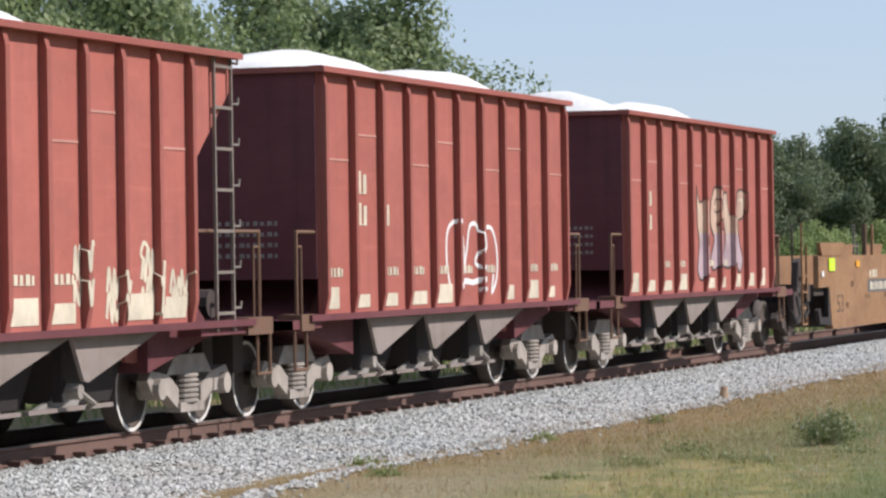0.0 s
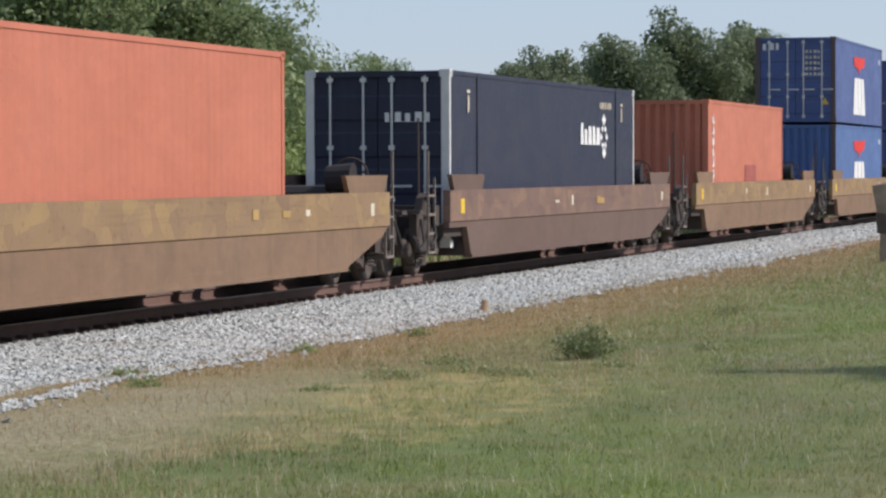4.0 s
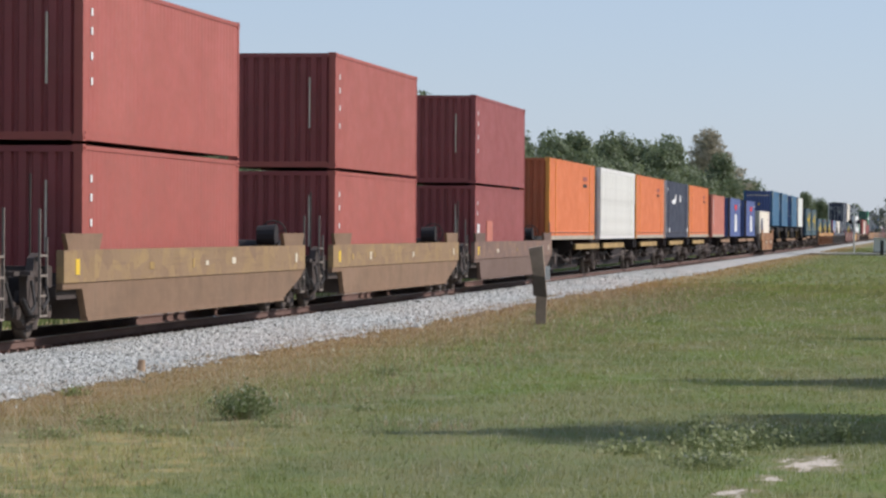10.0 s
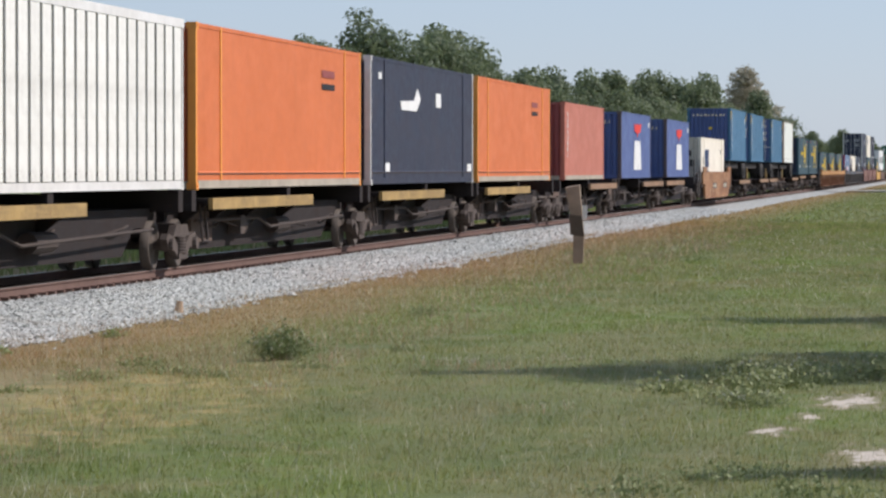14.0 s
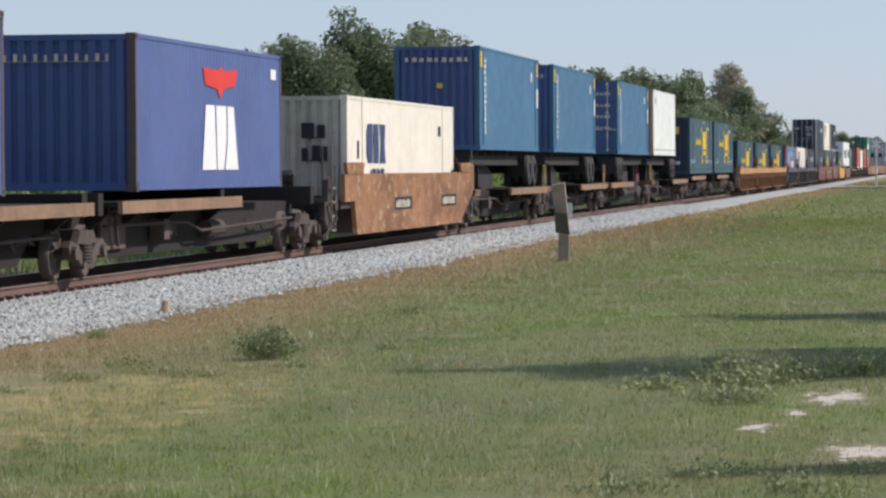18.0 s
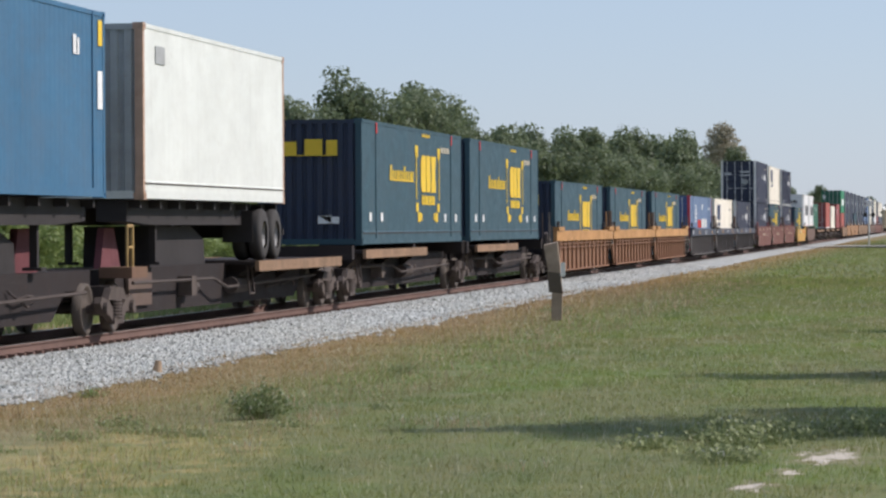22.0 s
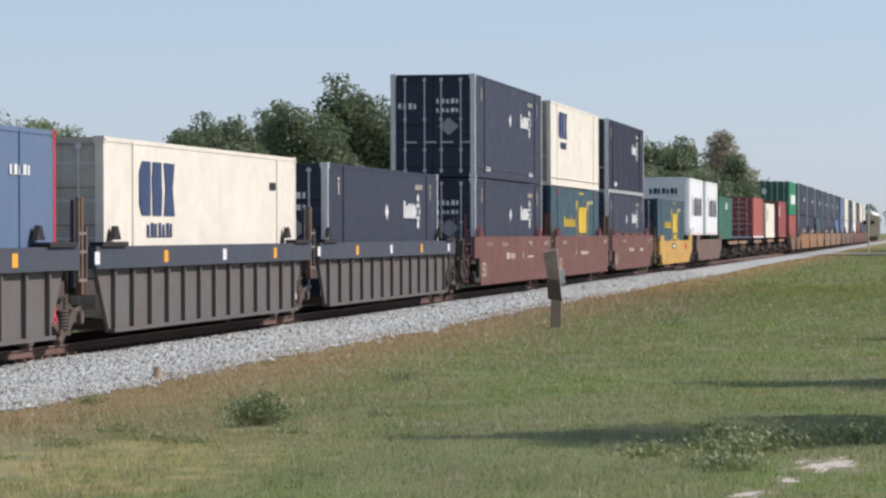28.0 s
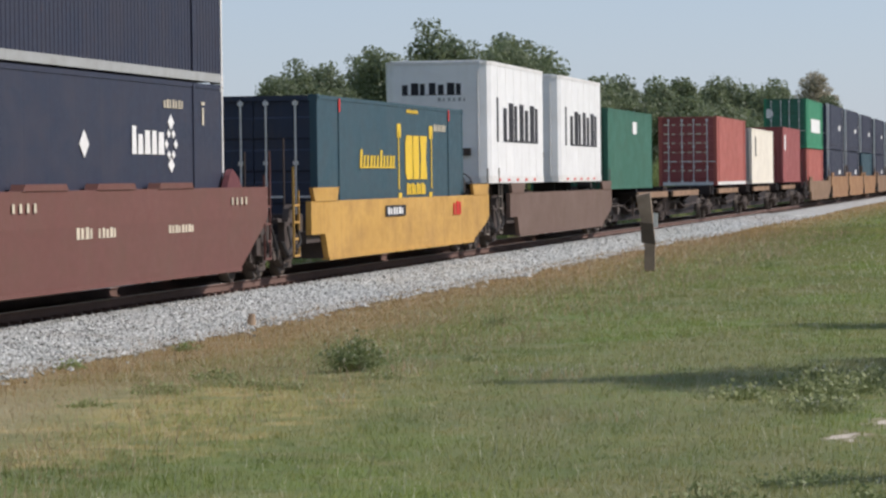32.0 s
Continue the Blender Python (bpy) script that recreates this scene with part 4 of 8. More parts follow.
def joint_gear(car, mid, top, mat, ribbed):
    """Dark links, ladders and posts where two units share a truck."""
    link = shared(("link", round(top, 2)), lambda: Geo().box(-1.28, 1.28, -0.72, -0.5, 0.82, top - 0.05).box(-1.28, 1.28, 0.35, 0.55, 0.82, top - 0.05).box(-0.9, 0.9, -0.5, 0.35, 0.9, top - 0.2).mesh("link_beam", BLACK))
    part("link_beam", link, None, car, at=(0, mid, 0))
    for s in (1, -1):
        def ladder():
            r = 0.022
            zs = [k for zz in (1.02, 1.45, top + 0.2) for k in (zz - r, zz + r)] + [top + 0.3, top + 0.75]
            return Geo().lattice([-r, r, 0.45 - r, 0.45 + r], zs, lambda i, j: (i == 1 and j in (0, 2, 4)) or (i != 1 and (j < 6 or i == 0)), -r, r).mesh("ladder", GRABM)
        part("ladder", shared(("jladder", round(top, 2)), ladder), None, car, at=(s * 1.44, mid - 0.5, 0))
        part("post", shared(("jpost", round(top, 2)), lambda: Geo().box(-0.05, 0.05, -0.06, 0.06, 0.8, top + 0.75).mesh("post", RUST)), None, car, at=(s * 1.3, mid + 0.12, 0))
        part("post", shared(("jpost2", round(top, 2), mat.name), lambda: Geo().box(-0.03, 0.03, -0.05, 0.05, 0.9, top + 0.72).mesh("post", mat)), None, car, at=(s * 1.15, mid + 0.32, 0))
        if not ribbed:
            part("inner_plate", shared(("iplate", mat.name), lambda: Geo().slab_x([(0.1, 0.46), (1.0, 0.46), (0.85, 1.05), (0.1, 1.05)], -0.012, 0.012).mesh("inner_plate", mat)), None, car, at=(s * 1.37, mid + 0.45, 0))


def triple_well(units, mat, label, top=1.64, ribbed=None, band=None, humps=False):
    """Three wells that share the trucks between them. units: the near end and length of each."""
    y = units[0][0]
    car = rolling("well_car", y, 0, label, "railcar", "well cars of the train")
    for a, L in units:
        if ribbed:
            ribbed_shell(car, a - y, L, top, mat, ribbed, pipes=ribbed is ORANGERIB)
        else:
            well_shell(car, a - y, L, top, mat, band, flaps=band is None and not humps, near=1.25, far=2.0 if (a, L) == units[-1] else 0.35)
        if humps:
            for s in (1, -1):
                for k in (1.6, L - 2.6):
                    part("guide_hump", shared(("hump", s, round(top, 2)), lambda: Geo().slab_x([(0, top - 0.05), (1.15, top - 0.05), (0.85, top + 0.17), (0.45, top + 0.30), (0.25, top + 0.2)], min(s * 1.26, s * 1.36), max(s * 1.26, s * 1.36)).mesh("guide_hump", HOPPERDARK)), None, car, at=(0, a - y + k, 0))
    add_truck(car, -0.9)
    for (a, L), (b, _) in zip(units, units[1:]):
        mid = (a + L + b) / 2 - y
        add_truck(car, mid)
        part("joint", Geo().box(-0.35, 0.35, mid - 1.0, mid + 1.0, 0.75, 1.05), GRIME, car)
        joint_gear(car, mid, top, mat, ribbed)
    a, L = units[-1]
    add_truck(car, a + L - y + 0.9)
    car_end(car, 0, -1, top, GRABM if ribbed else mat)
    car_end(car, a + L - y, 1, top, GRABM if ribbed else mat)
    return car


def spine_car(units, label, trailers=False, accent=None, top=1.30, flip=None):
    """Units of a bare spine with cross arms and saddle plates, on shared trucks. units: near end and far end of each."""
    y = units[0][0]
    car = rolling("spine_car", y, 0, label, "railcar", "spine cars of the train")
    accent = accent or TANP
    top = 1.10 if trailers else top
    for n, (a, b) in enumerate(units):
        a, b = a - y, b - y
        L = b - a
        g = Geo().slab_x([(0.2, 0.72), (1.8, 0.72), (2.6, 0.27), (L - 2.6, 0.27), (L - 1.8, 0.72), (L - 0.2, 0.72), (L - 0.2, 1.04), (0.2, 1.04)], -0.7, 0.7)
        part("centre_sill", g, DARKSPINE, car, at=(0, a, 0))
        part("side_plate", Geo().box(0.72, 0.78, 1.9, 3.6, 0.4, 0.95), BROWNPLATE, car, at=(0, a, 0))
        part("air_reservoir", Geo().tube((0.85, L * 0.5, 0.62), (0.85, L * 0.5 + 1.2, 0.62), 0.16, 10), GRIME, car, at=(0, a, 0))
        part("brake_pipe", Geo().pipe([(0.95, 1.5, 0.8), (0.95, L * 0.4, 0.78), (1.0, L * 0.45, 0.6), (0.95, L - 1.5, 0.7)], 0.03), GRIME, car, at=(0, a, 0))
        rng = random.Random(int(a * 10) + 3)
        for k in range(5):
            yy = 2.2 + (L - 5.0) * rng.random()
            part("brake_rod", Geo().pipe([(0.74, yy, 0.5 + 0.3 * rng.random()), (0.9, yy + 0.5, 0.55 + 0.2 * rng.random()), (0.82, yy + 1.1, 0.5 + 0.3 * rng.random())], 0.02), GRIME, car, at=(0, a, 0))
        part("brake_valve", Geo().box(0.72, 0.98, L * 0.3, L * 0.3 + 0.4, 0.5, 0.85).tube((0.85, L * 0.3 + 0.4, 0.65), (0.85, L * 0.3 + 0.75, 0.65), 0.12, 8), FRAMED, car, at=(0, a, 0))
        deck = 1.20 if not trailers else 1.08
        far_end = flip[n] if flip else n == 0
        c, d = (L - 9.6, L - 0.6) if far_end else (1.0, 10.2)
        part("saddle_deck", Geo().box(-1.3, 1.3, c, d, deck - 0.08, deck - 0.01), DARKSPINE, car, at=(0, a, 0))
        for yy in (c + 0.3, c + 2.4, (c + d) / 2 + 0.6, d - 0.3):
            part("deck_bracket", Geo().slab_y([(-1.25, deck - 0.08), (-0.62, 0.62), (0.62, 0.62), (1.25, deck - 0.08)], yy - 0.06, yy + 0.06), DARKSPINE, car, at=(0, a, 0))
        for s in (1, -1):
            part("saddle_edge", Geo().box(min(s * 1.3, s * 1.38), max(s * 1.3, s * 1.38), c, d, deck - 0.2, deck), accent, car, at=(0, a, 0))
        for s in (1, -1):
            part("step_frame", Geo().pipe([(s * 1.1, c + 0.2, deck - 0.1), (s * 1.15, c + 0.2, 0.45), (s * 1.15, c + 0.6, 0.45), (s * 1.1, c + 0.6, deck - 0.1)], 0.025), GRIME, car, at=(0, a, 0))
        if trailers:
            h0 = 3.3 if far_end else L - 9.7
            w0 = 2.0 if far_end else L - 3.2
            # one black solid for the hitch stanchion and the shadow around it
            part("hitch_stand", Geo().slab_x([(h0 + 0.9, 1.04), (h0 + 5.4, 1.04), (h0 + 5.3, 1.5), (h0 + 4.2, 1.75), (h0 + 1.0, 1.75)], -0.6, 0.6), BLACK, car, at=(0, a, 0))
            part("hitch_plate", Geo().slab_x([(w0 - 0.6, 1.04), (w0 + 0.8, 1.04), (w0 + 0.35, 1.72), (w0 - 0.3, 1.72)], 0.3, 0.42), HOPPERDARK, car, at=(0, a, 0))
            part("step_frame", Geo().pipe([(1.1, 0.5, 1.05), (1.1, 0.5, 1.75), (1.1, 0.85, 1.75), (1.1, 0.85, 1.05)], 0.03).tube((1.1, 0.5, 1.4), (1.1, 0.85, 1.4), 0.025, 6), YELP, car, at=(0, a, 0))
            part("end_block", Geo().box(0.7, 1.25, 0.2, 1.3, 0.9, 1.08), RUST, car, at=(0, a, 0))
        if not trailers:
            for yy in (0.3, L * 0.5, L - 0.5):
                part("cross_arm", Geo().box(-1.2, 1.2, yy - 0.16, yy + 0.16, 0.98, top), DARKSPINE, car, at=(0, a, 0))
        for s in (1, -1):
            grab_pole(car, s * 1.2, L - 0.55, 0.5, top, GRIME)
    add_truck(car, 0.7)
    for (a, b), (c, d) in zip(units, units[1:]):
        add_truck(car, (b + c) / 2 - y)
    add_truck(car, units[-1][1] - y - 0.7)
    coupler(car, 0.2, -1)
    coupler(car, units[-1][1] - y - 0.2, 1)
    return car


def chassis(y, L, z, rear, label):
    """A road chassis that carries a box on the deck: rails, landing legs, tandem axles with twin tyres."""
    ob = rolling("trailer_chassis", y, z, label, "trailer chassis", "road trailers on the train")
    deck = 1.08 - z
    g = Geo()
    for s in (1, -1):
        g.slab_x([(0.1, -0.36), (2.0, -0.42), (L - 2.0, -0.42), (L - 0.1, -0.36), (L - 0.1, -0.004), (0.1, -0.004)], min(s * 0.38, s * 0.9), max(s * 0.38, s * 0.9))
    for i in range(9):
        yy = 0.3 + (L - 0.6) * i / 8
        g.box(-1.1, 1.1, yy - 0.06, yy + 0.06, -0.14, -0.004)
    part("frame", g, BLACK, ob)
    bumper = 0.05 if rear < L / 2 else L - 0.05
    part("bumper", Geo().box(-1.2, 1.2, bumper - 0.05, bumper + 0.05, -0.62, -0.5).box(-0.8, -0.7, bumper - 0.05, bumper + 0.05, -0.5, -0.05).box(0.7, 0.8, bumper - 0.05, bumper + 0.05, -0.5, -0.05), BLACK, ob)
    leg = L - 2.6 if rear < L / 2 else 2.6
    for s in (1, -1):
        part("landing_leg", Geo().box(s * 0.75 - 0.06, s * 0.75 + 0.06, leg - 0.06, leg + 0.06, deck + 0.05, -0.05).box(s * 0.75 - 0.15, s * 0.75 + 0.15, leg - 0.15, leg + 0.15, deck, deck + 0.05), BLACK, ob)
    for s in (0.82, -0.82):
        part("mud_flap", Geo().box(s - 0.3, s + 0.3, rear - 1.45, rear - 1.42, deck + 0.35, -0.15), BLACK, ob)
    for dy in (-0.62, 0.62):
        zc = deck + 0.5
        part("axle", Geo().tube((-1.0, rear + dy, zc), (1.0, rear + dy, zc), 0.07, 8).box(-0.5, 0.5, rear + dy - 0.2, rear + dy + 0.2, zc, -0.2), BLACK, ob)
        for s in (1, -1):
            for xx in (0.75, 1.06):
                def tyre():
                    return Geo().lathe_x([(-0.13, 0.27), (-0.14, 0.40), (-0.11, 0.48), (-0.06, 0.5), (0.06, 0.5), (0.11, 0.48), (0.14, 0.40), (0.13, 0.27)], 0, 0, 24).mesh("tyre", RUBBER, True)
                t = part("tyre", shared("tyre", tyre), None, ob, at=(s * xx, rear + dy, zc))
                part("hub", shared("hub", lambda: Geo().lathe_x([(0.03, 0.0), (0.06, 0.1), (0.02, 0.2), (0.09, 0.27), (-0.09, 0.27), (-0.05, 0.0)], 0, 0, 16).mesh("hub", HUB)), None, t)
    return ob


def hopper(y, label, tags, tall=False):
    """An open-top hopper car, 9.9 m between its ends: ribbed sides, sloped chutes, end platforms and grab irons.
    tall: a tall side ladder stands in a cut-out of the far end's corner."""
    car = rolling("hopper_car", y, 0, label, "railcar", "hopper cars of the train")
    L, x, z0, z1 = 9.9, 1.56, 1.10, 3.80
    last = 8.75 if tall else L - 0.06
    for s in (1, -1):
        edge = [(0, z0), (last + 0.1, z0), (last + 0.1, z1 - 1.15), (L, z1 - 0.35), (L, z1)] if tall else [(0, z0), (L, z0), (L, z1)]
        part("side_sheet", Geo().slab_x(edge + [(0, z1)], min(s * (x - 0.05), s * (x - 0.02)), max(s * (x - 0.05), s * (x - 0.02))), HOPPER, car)
        part("top_chord", Geo().slab_y([(s * (x - 0.08), z1 - 0.01), (s * (x + 0.1), z1 - 0.01), (s * (x + 0.1), z1 + 0.045), (s * (x + 0.07), z1 + 0.06), (s * (x - 0.08), z1 + 0.06)][::s], -0.12, L + 0.12), HOPPERRIB, car)
        part("side_sill", Geo().box(min(s * (x - 0.08), s * (x + 0.06)), max(s * (x - 0.08), s * (x + 0.06)), -0.5, L + 0.5, z0 - 0.06, z0 + 0.01), HOPPERDARK, car)
        count = 11
        for i in range(count):
            yy = 0.06 + (last - 0.06) * i / (count - 1)
            rib = shared(("hrib", s), lambda: Geo().slab_y([(s * (x - 0.03), z0), (s * (x + 0.02), z0), (s * (x + 0.065), z0 + 0.22), (s * (x + 0.065), z1 - 0.16), (s * (x + 0.03), z1 - 0.02), (s * (x - 0.03), z1 - 0.02)][::s], -0.045, 0.045).mesh("rib", HOPPERRIB))
            part("rib", rib, None, car, at=(0, yy, 0))
        for k, zz in ((0, z0 + 1.72), (1, z0 + 2.02)) if s > 0 else ():          # weld seams across some panels
            for i in range(k, count - 1, 3):
                a = 0.06 + (last - 0.06) * i / (count - 1)
                part("weld_seam", Geo().box(min(s * (x - 0.02), s * (x - 0.012)), max(s * (x - 0.02), s * (x - 0.012)), a + 0.07, a + (last - 0.06) / (count - 1) - 0.07, zz, zz + 0.025), HOPPERSEAM, car)
    for yy, w in ((0.0, -1), (L, 1)):
        inset = 0.95 if tall and w > 0 else 0.0
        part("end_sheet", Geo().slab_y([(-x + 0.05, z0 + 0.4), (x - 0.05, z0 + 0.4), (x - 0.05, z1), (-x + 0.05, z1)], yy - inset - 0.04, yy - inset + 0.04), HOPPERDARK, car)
        part("end_chord", Geo().slab_x([(yy - 0.1, z1 - 0.01), (yy + 0.1, z1 - 0.01), (yy + 0.1, z1 + 0.045), (yy - 0.1, z1 + 0.055)], -x, x), HOPPERRIB, car)
        a, b = sorted((yy - w * inset + w * 0.05, yy + w * 1.75))
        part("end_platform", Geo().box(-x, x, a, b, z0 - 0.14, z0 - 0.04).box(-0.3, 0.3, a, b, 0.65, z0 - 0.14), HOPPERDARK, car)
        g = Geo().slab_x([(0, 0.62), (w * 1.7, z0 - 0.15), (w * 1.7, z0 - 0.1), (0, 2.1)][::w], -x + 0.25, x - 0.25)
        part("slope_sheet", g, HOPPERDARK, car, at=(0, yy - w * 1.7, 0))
        for s in (1, -1):
            xx = s * (x + 0.02)
            if tall and w > 0:
                r = 0.016
                ys = [yy - 0.52 - r, yy - 0.52 + r, yy - 0.05 - r, yy - 0.05 + r]
                rungs = [z0 + 0.08 + k * 0.42 for k in range(7)]
                zs = [z0 - 0.1] + [k for zz in rungs for k in (zz - r, zz + r)] + [z1]
                part("ladder", Geo().lattice(ys, zs, lambda i, j: i != 1 or (j % 2 == 1), xx - r, xx + r), GRABM, car)
                for zz in rungs:
                    part("grab_iron", Geo().pipe([(xx, yy - 0.05, zz + 0.05), (xx, yy + 0.14, zz + 0.05), (xx, yy + 0.16, zz + 0.12)], 0.014), GRABM, car)
            # a rail from the end sheet out to an upright by the platform's corner
            out = yy + w * (0.62 if w < 0 else 0.95)
            part("handrail", Geo().pipe([(xx - s * 0.1, yy - w * inset, 2.02), (xx - s * 0.1, out, 2.02), (xx - s * 0.1, out, z0 - 0.1)], 0.022), RUST, car)
            part("grab_iron", Geo().pipe([(xx - s * 0.1, out - w * 0.16, z0 + 0.0), (xx - s * 0.1, out - w * 0.16, 1.86), (xx - s * 0.1, out - w * 0.02, 1.86)], 0.014), RUST, car)
            part("corner_plate", Geo().box(min(s * 1.3, s * 1.585), max(s * 1.3, s * 1.585), min(yy + w * 0.35, out + w * 0.12), max(yy + w * 0.35, out + w * 0.12), z0 - 0.16, z0 + 0.02), RUST, car)
            part("step", Geo().pipe([(xx - s * 0.06, out - 0.18, z0 - 0.12), (xx - s * 0.06, out - 0.18, 0.52), (xx - s * 0.06, out + 0.18, 0.52), (xx - s * 0.06, out + 0.18, z0 - 0.12)], 0.02), RUST, car)
        part("brake_rigging", Geo().tube((-0.6, yy + w * 0.9, 1.25), (0.6, yy + w * 0.9, 1.25), 0.16, 10).box(0.5, 0.9, yy + w * 0.9 - 0.15, yy + w * 0.9 + 0.15, 0.5, 0.95).box(-0.7, -0.3, yy + w * 0.9 - 0.2, yy + w * 0.9 + 0.2, 0.45, 0.95), GRIME, car)
        add_truck(car, 0.45 if w < 0 else L - 0.05, True)
        coupler(car, yy + w * 1.5, w)
    # discharge chutes between the trucks
    n = 3
    for i in range(n):
        a = 1.95 + i * (L - 3.6) / n
        w = (L - 3.6) / n
        for s in (1, -1):
            g = Geo().add([(s * 0.15, a + 0.08, 1.02), (s * 1.12, a + 0.05, 1.02), (s * 1.12, a + w - 0.05, 1.02), (s * 0.15, a + w - 0.08, 1.02),
                           (s * 0.45, a + w * 0.52, 0.36), (s * 0.95, a + w * 0.52, 0.36), (s * 0.95, a + w * 0.92, 0.36), (s * 0.45, a + w * 0.92, 0.36)],
                          [(3, 2, 1, 0), (4, 5, 6, 7), (0, 1, 5, 4), (1, 2, 6, 5), (2, 3, 7, 6), (3, 0, 4, 7)])
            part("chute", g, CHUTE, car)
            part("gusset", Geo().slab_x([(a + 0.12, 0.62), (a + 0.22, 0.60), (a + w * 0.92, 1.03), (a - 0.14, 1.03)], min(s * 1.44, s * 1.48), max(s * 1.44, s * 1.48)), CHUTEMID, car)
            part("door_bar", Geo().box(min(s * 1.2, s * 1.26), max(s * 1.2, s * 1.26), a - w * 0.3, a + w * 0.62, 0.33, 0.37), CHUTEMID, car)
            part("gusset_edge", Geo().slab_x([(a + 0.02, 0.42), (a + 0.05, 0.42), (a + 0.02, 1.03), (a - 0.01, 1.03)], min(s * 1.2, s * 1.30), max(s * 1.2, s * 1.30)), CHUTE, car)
            part("chute_door", Geo().slab_x([(a - w * 0.22, 0.33), (a + w * 0.3, 0.33), (a + w * 0.34, 0.42), (a + w * 0.30, 0.56)], min(s * 1.13, s * 1.17), max(s * 1.13, s * 1.17)), CHUTEPALE, car)
            part("door_latch", Geo().tube((s * 1.30, a + 0.14, 0.52), (s * 1.44, a + 0.14, 0.52), 0.075, 10), FRAME, car)
            part("latch_arm", Geo().pipe([(s * 1.42, a + 0.14, 0.52), (s * 1.44, a + 0.42, 0.40), (s * 1.34, a + 0.5, 0.34)], 0.026), FRAME, car)
    part("drawbar_plate", Geo().slab_x([(L - 2.1, 1.03), (L - 0.95, 1.03), (L - 0.95, 0.98), (L - 1.75, 0.72), (L - 2.0, 0.74)], 1.16, 1.2), HOPPERRIB, car)
    # markings: pale panels along the bottom, end lettering as bars
    rng = random.Random(tags)
    for i in range(10):
        yy = 0.08 + (last - 0.06) * i / 10
        if rng.random() < 0.8:
            plate(car, CREAM, x - 0.015, yy + 0.12, yy + 0.45 + rng.random() * 0.35, z0 + 0.06, z0 + 0.2 + rng.random() * 0.16)
        if rng.random() < 0.4:
            bars(car, CREAM, x - 0.015, yy + 0.2, z0 + 0.42, 0.5, 0.1, 4)
    bars(car, CREAM, x - 0.015, 1.2, z0 + 1.36, 0.5, 0.26, 2)
    bars(car, CREAM, x - 0.015, 1.2, z0 + 1.0, 0.5, 0.26, 2)
    bars(car, CREAM, x - 0.015, 2.25, z0 + 1.0, 0.26, 0.26, 1)
    end_bars(car, CREAM, -0.042, -1.3, z1 - 0.30, 1.1, 0.13, 9)
    for k in range(4):
        end_bars(car, FRAME, -0.042, 0.35, z0 + 1.0 - k * 0.12, 0.75, 0.05, 9)
    return car


def rib_skin(y, last=9.84):
    """How far out a hopper's side stands at y: proud on the ribs."""
    k = (y - 0.06) / ((last - 0.06) / 10)
    return 1.627 if abs(k - round(k)) * (last - 0.06) / 10 < 0.052 else 1.5425


def ring_tag(car, pts, mat, r=0.03, last=9.84, lift=0.0):
    """A sprayed line that runs over side and ribs, as one ribbon through rounded corners."""
    soft = []
    for i in range(len(pts) - 1):
        p0, p1, p2, p3 = (Vector(pts[max(0, min(len(pts) - 1, i + k))]) for k in (-1, 0, 1, 2))
        for k in range(10):
            q = k / 10
            soft.append(tuple(0.5 * (2 * p1 + (p2 - p0) * q + (2 * p0 - 5 * p1 + 4 * p2 - p3) * q * q + (3 * p1 - p0 - 3 * p2 + p3) * q ** 3)))
    pts = soft + [pts[-1]]
    up, low, back = [], [], []
    for i, (a, b) in enumerate(pts):
        (p0, q0), (p1, q1) = pts[max(0, i - 1)], pts[min(len(pts) - 1, i + 1)]
        k = max(1e-6, math.hypot(p1 - p0, q1 - q0))
        ny, nz = -(q1 - q0) / k * r, (p1 - p0) / k * r
        x = rib_skin(a, last) + lift + 0.00004 * i
        up.append((x, a + ny, b + nz))
        low.append((x, a - ny, b - nz))
    n = len(pts)
    back = [(x - 0.004, y, z) for x, y, z in up + low]
    faces = [(i, n + i, n + i + 1, i + 1) for i in range(n - 1)] + [(2 * n + i, i, i + 1, 2 * n + i + 1) for i in range(n - 1)] + [(n + i, 3 * n + i, 3 * n + i + 1, n + i + 1) for i in range(n - 1)]
    part("graffiti", Geo().add(up + low + back, faces), mat, car)


def gravel_load(y, seed):
    """Heaped pale aggregate in a hopper."""
    ob = rolling("gravel_load", y, 3.3, "pale heaped stone aggregate loaded in the hopper car", "gravel", "loads of the hoppers")
    nx, ny = 14, 34
    L, w = 9.6, 1.46
    vs, fs = [], []
    for j in range(ny + 1):
        for i in range(nx + 1):
            u, v = i / nx * 2 - 1, j / ny
            heap = (1 - u * u) ** 0.7 * (0.62 + 0.38 * abs(math.sin(v * math.pi * 2 + seed))) * min(1, v * 8, (1 - v) * 8)
            vs.append((u * w, 0.15 + v * L, 0.14 + 0.80 * heap + 0.05 * noise.noise((u * 4, v * 20, seed))))
    for j in range(ny):
        for i in range(nx):
            a = j * (nx + 1) + i
            fs.append((a, a + 1, a + nx + 2, a + nx + 1))
    g = Geo().add(vs, fs)
    g.box(-w, w, 0.15, 0.15 + L, 0.0, 0.12)
    part("aggregate", g, GRAVEL, ob, smooth=True)
    return ob


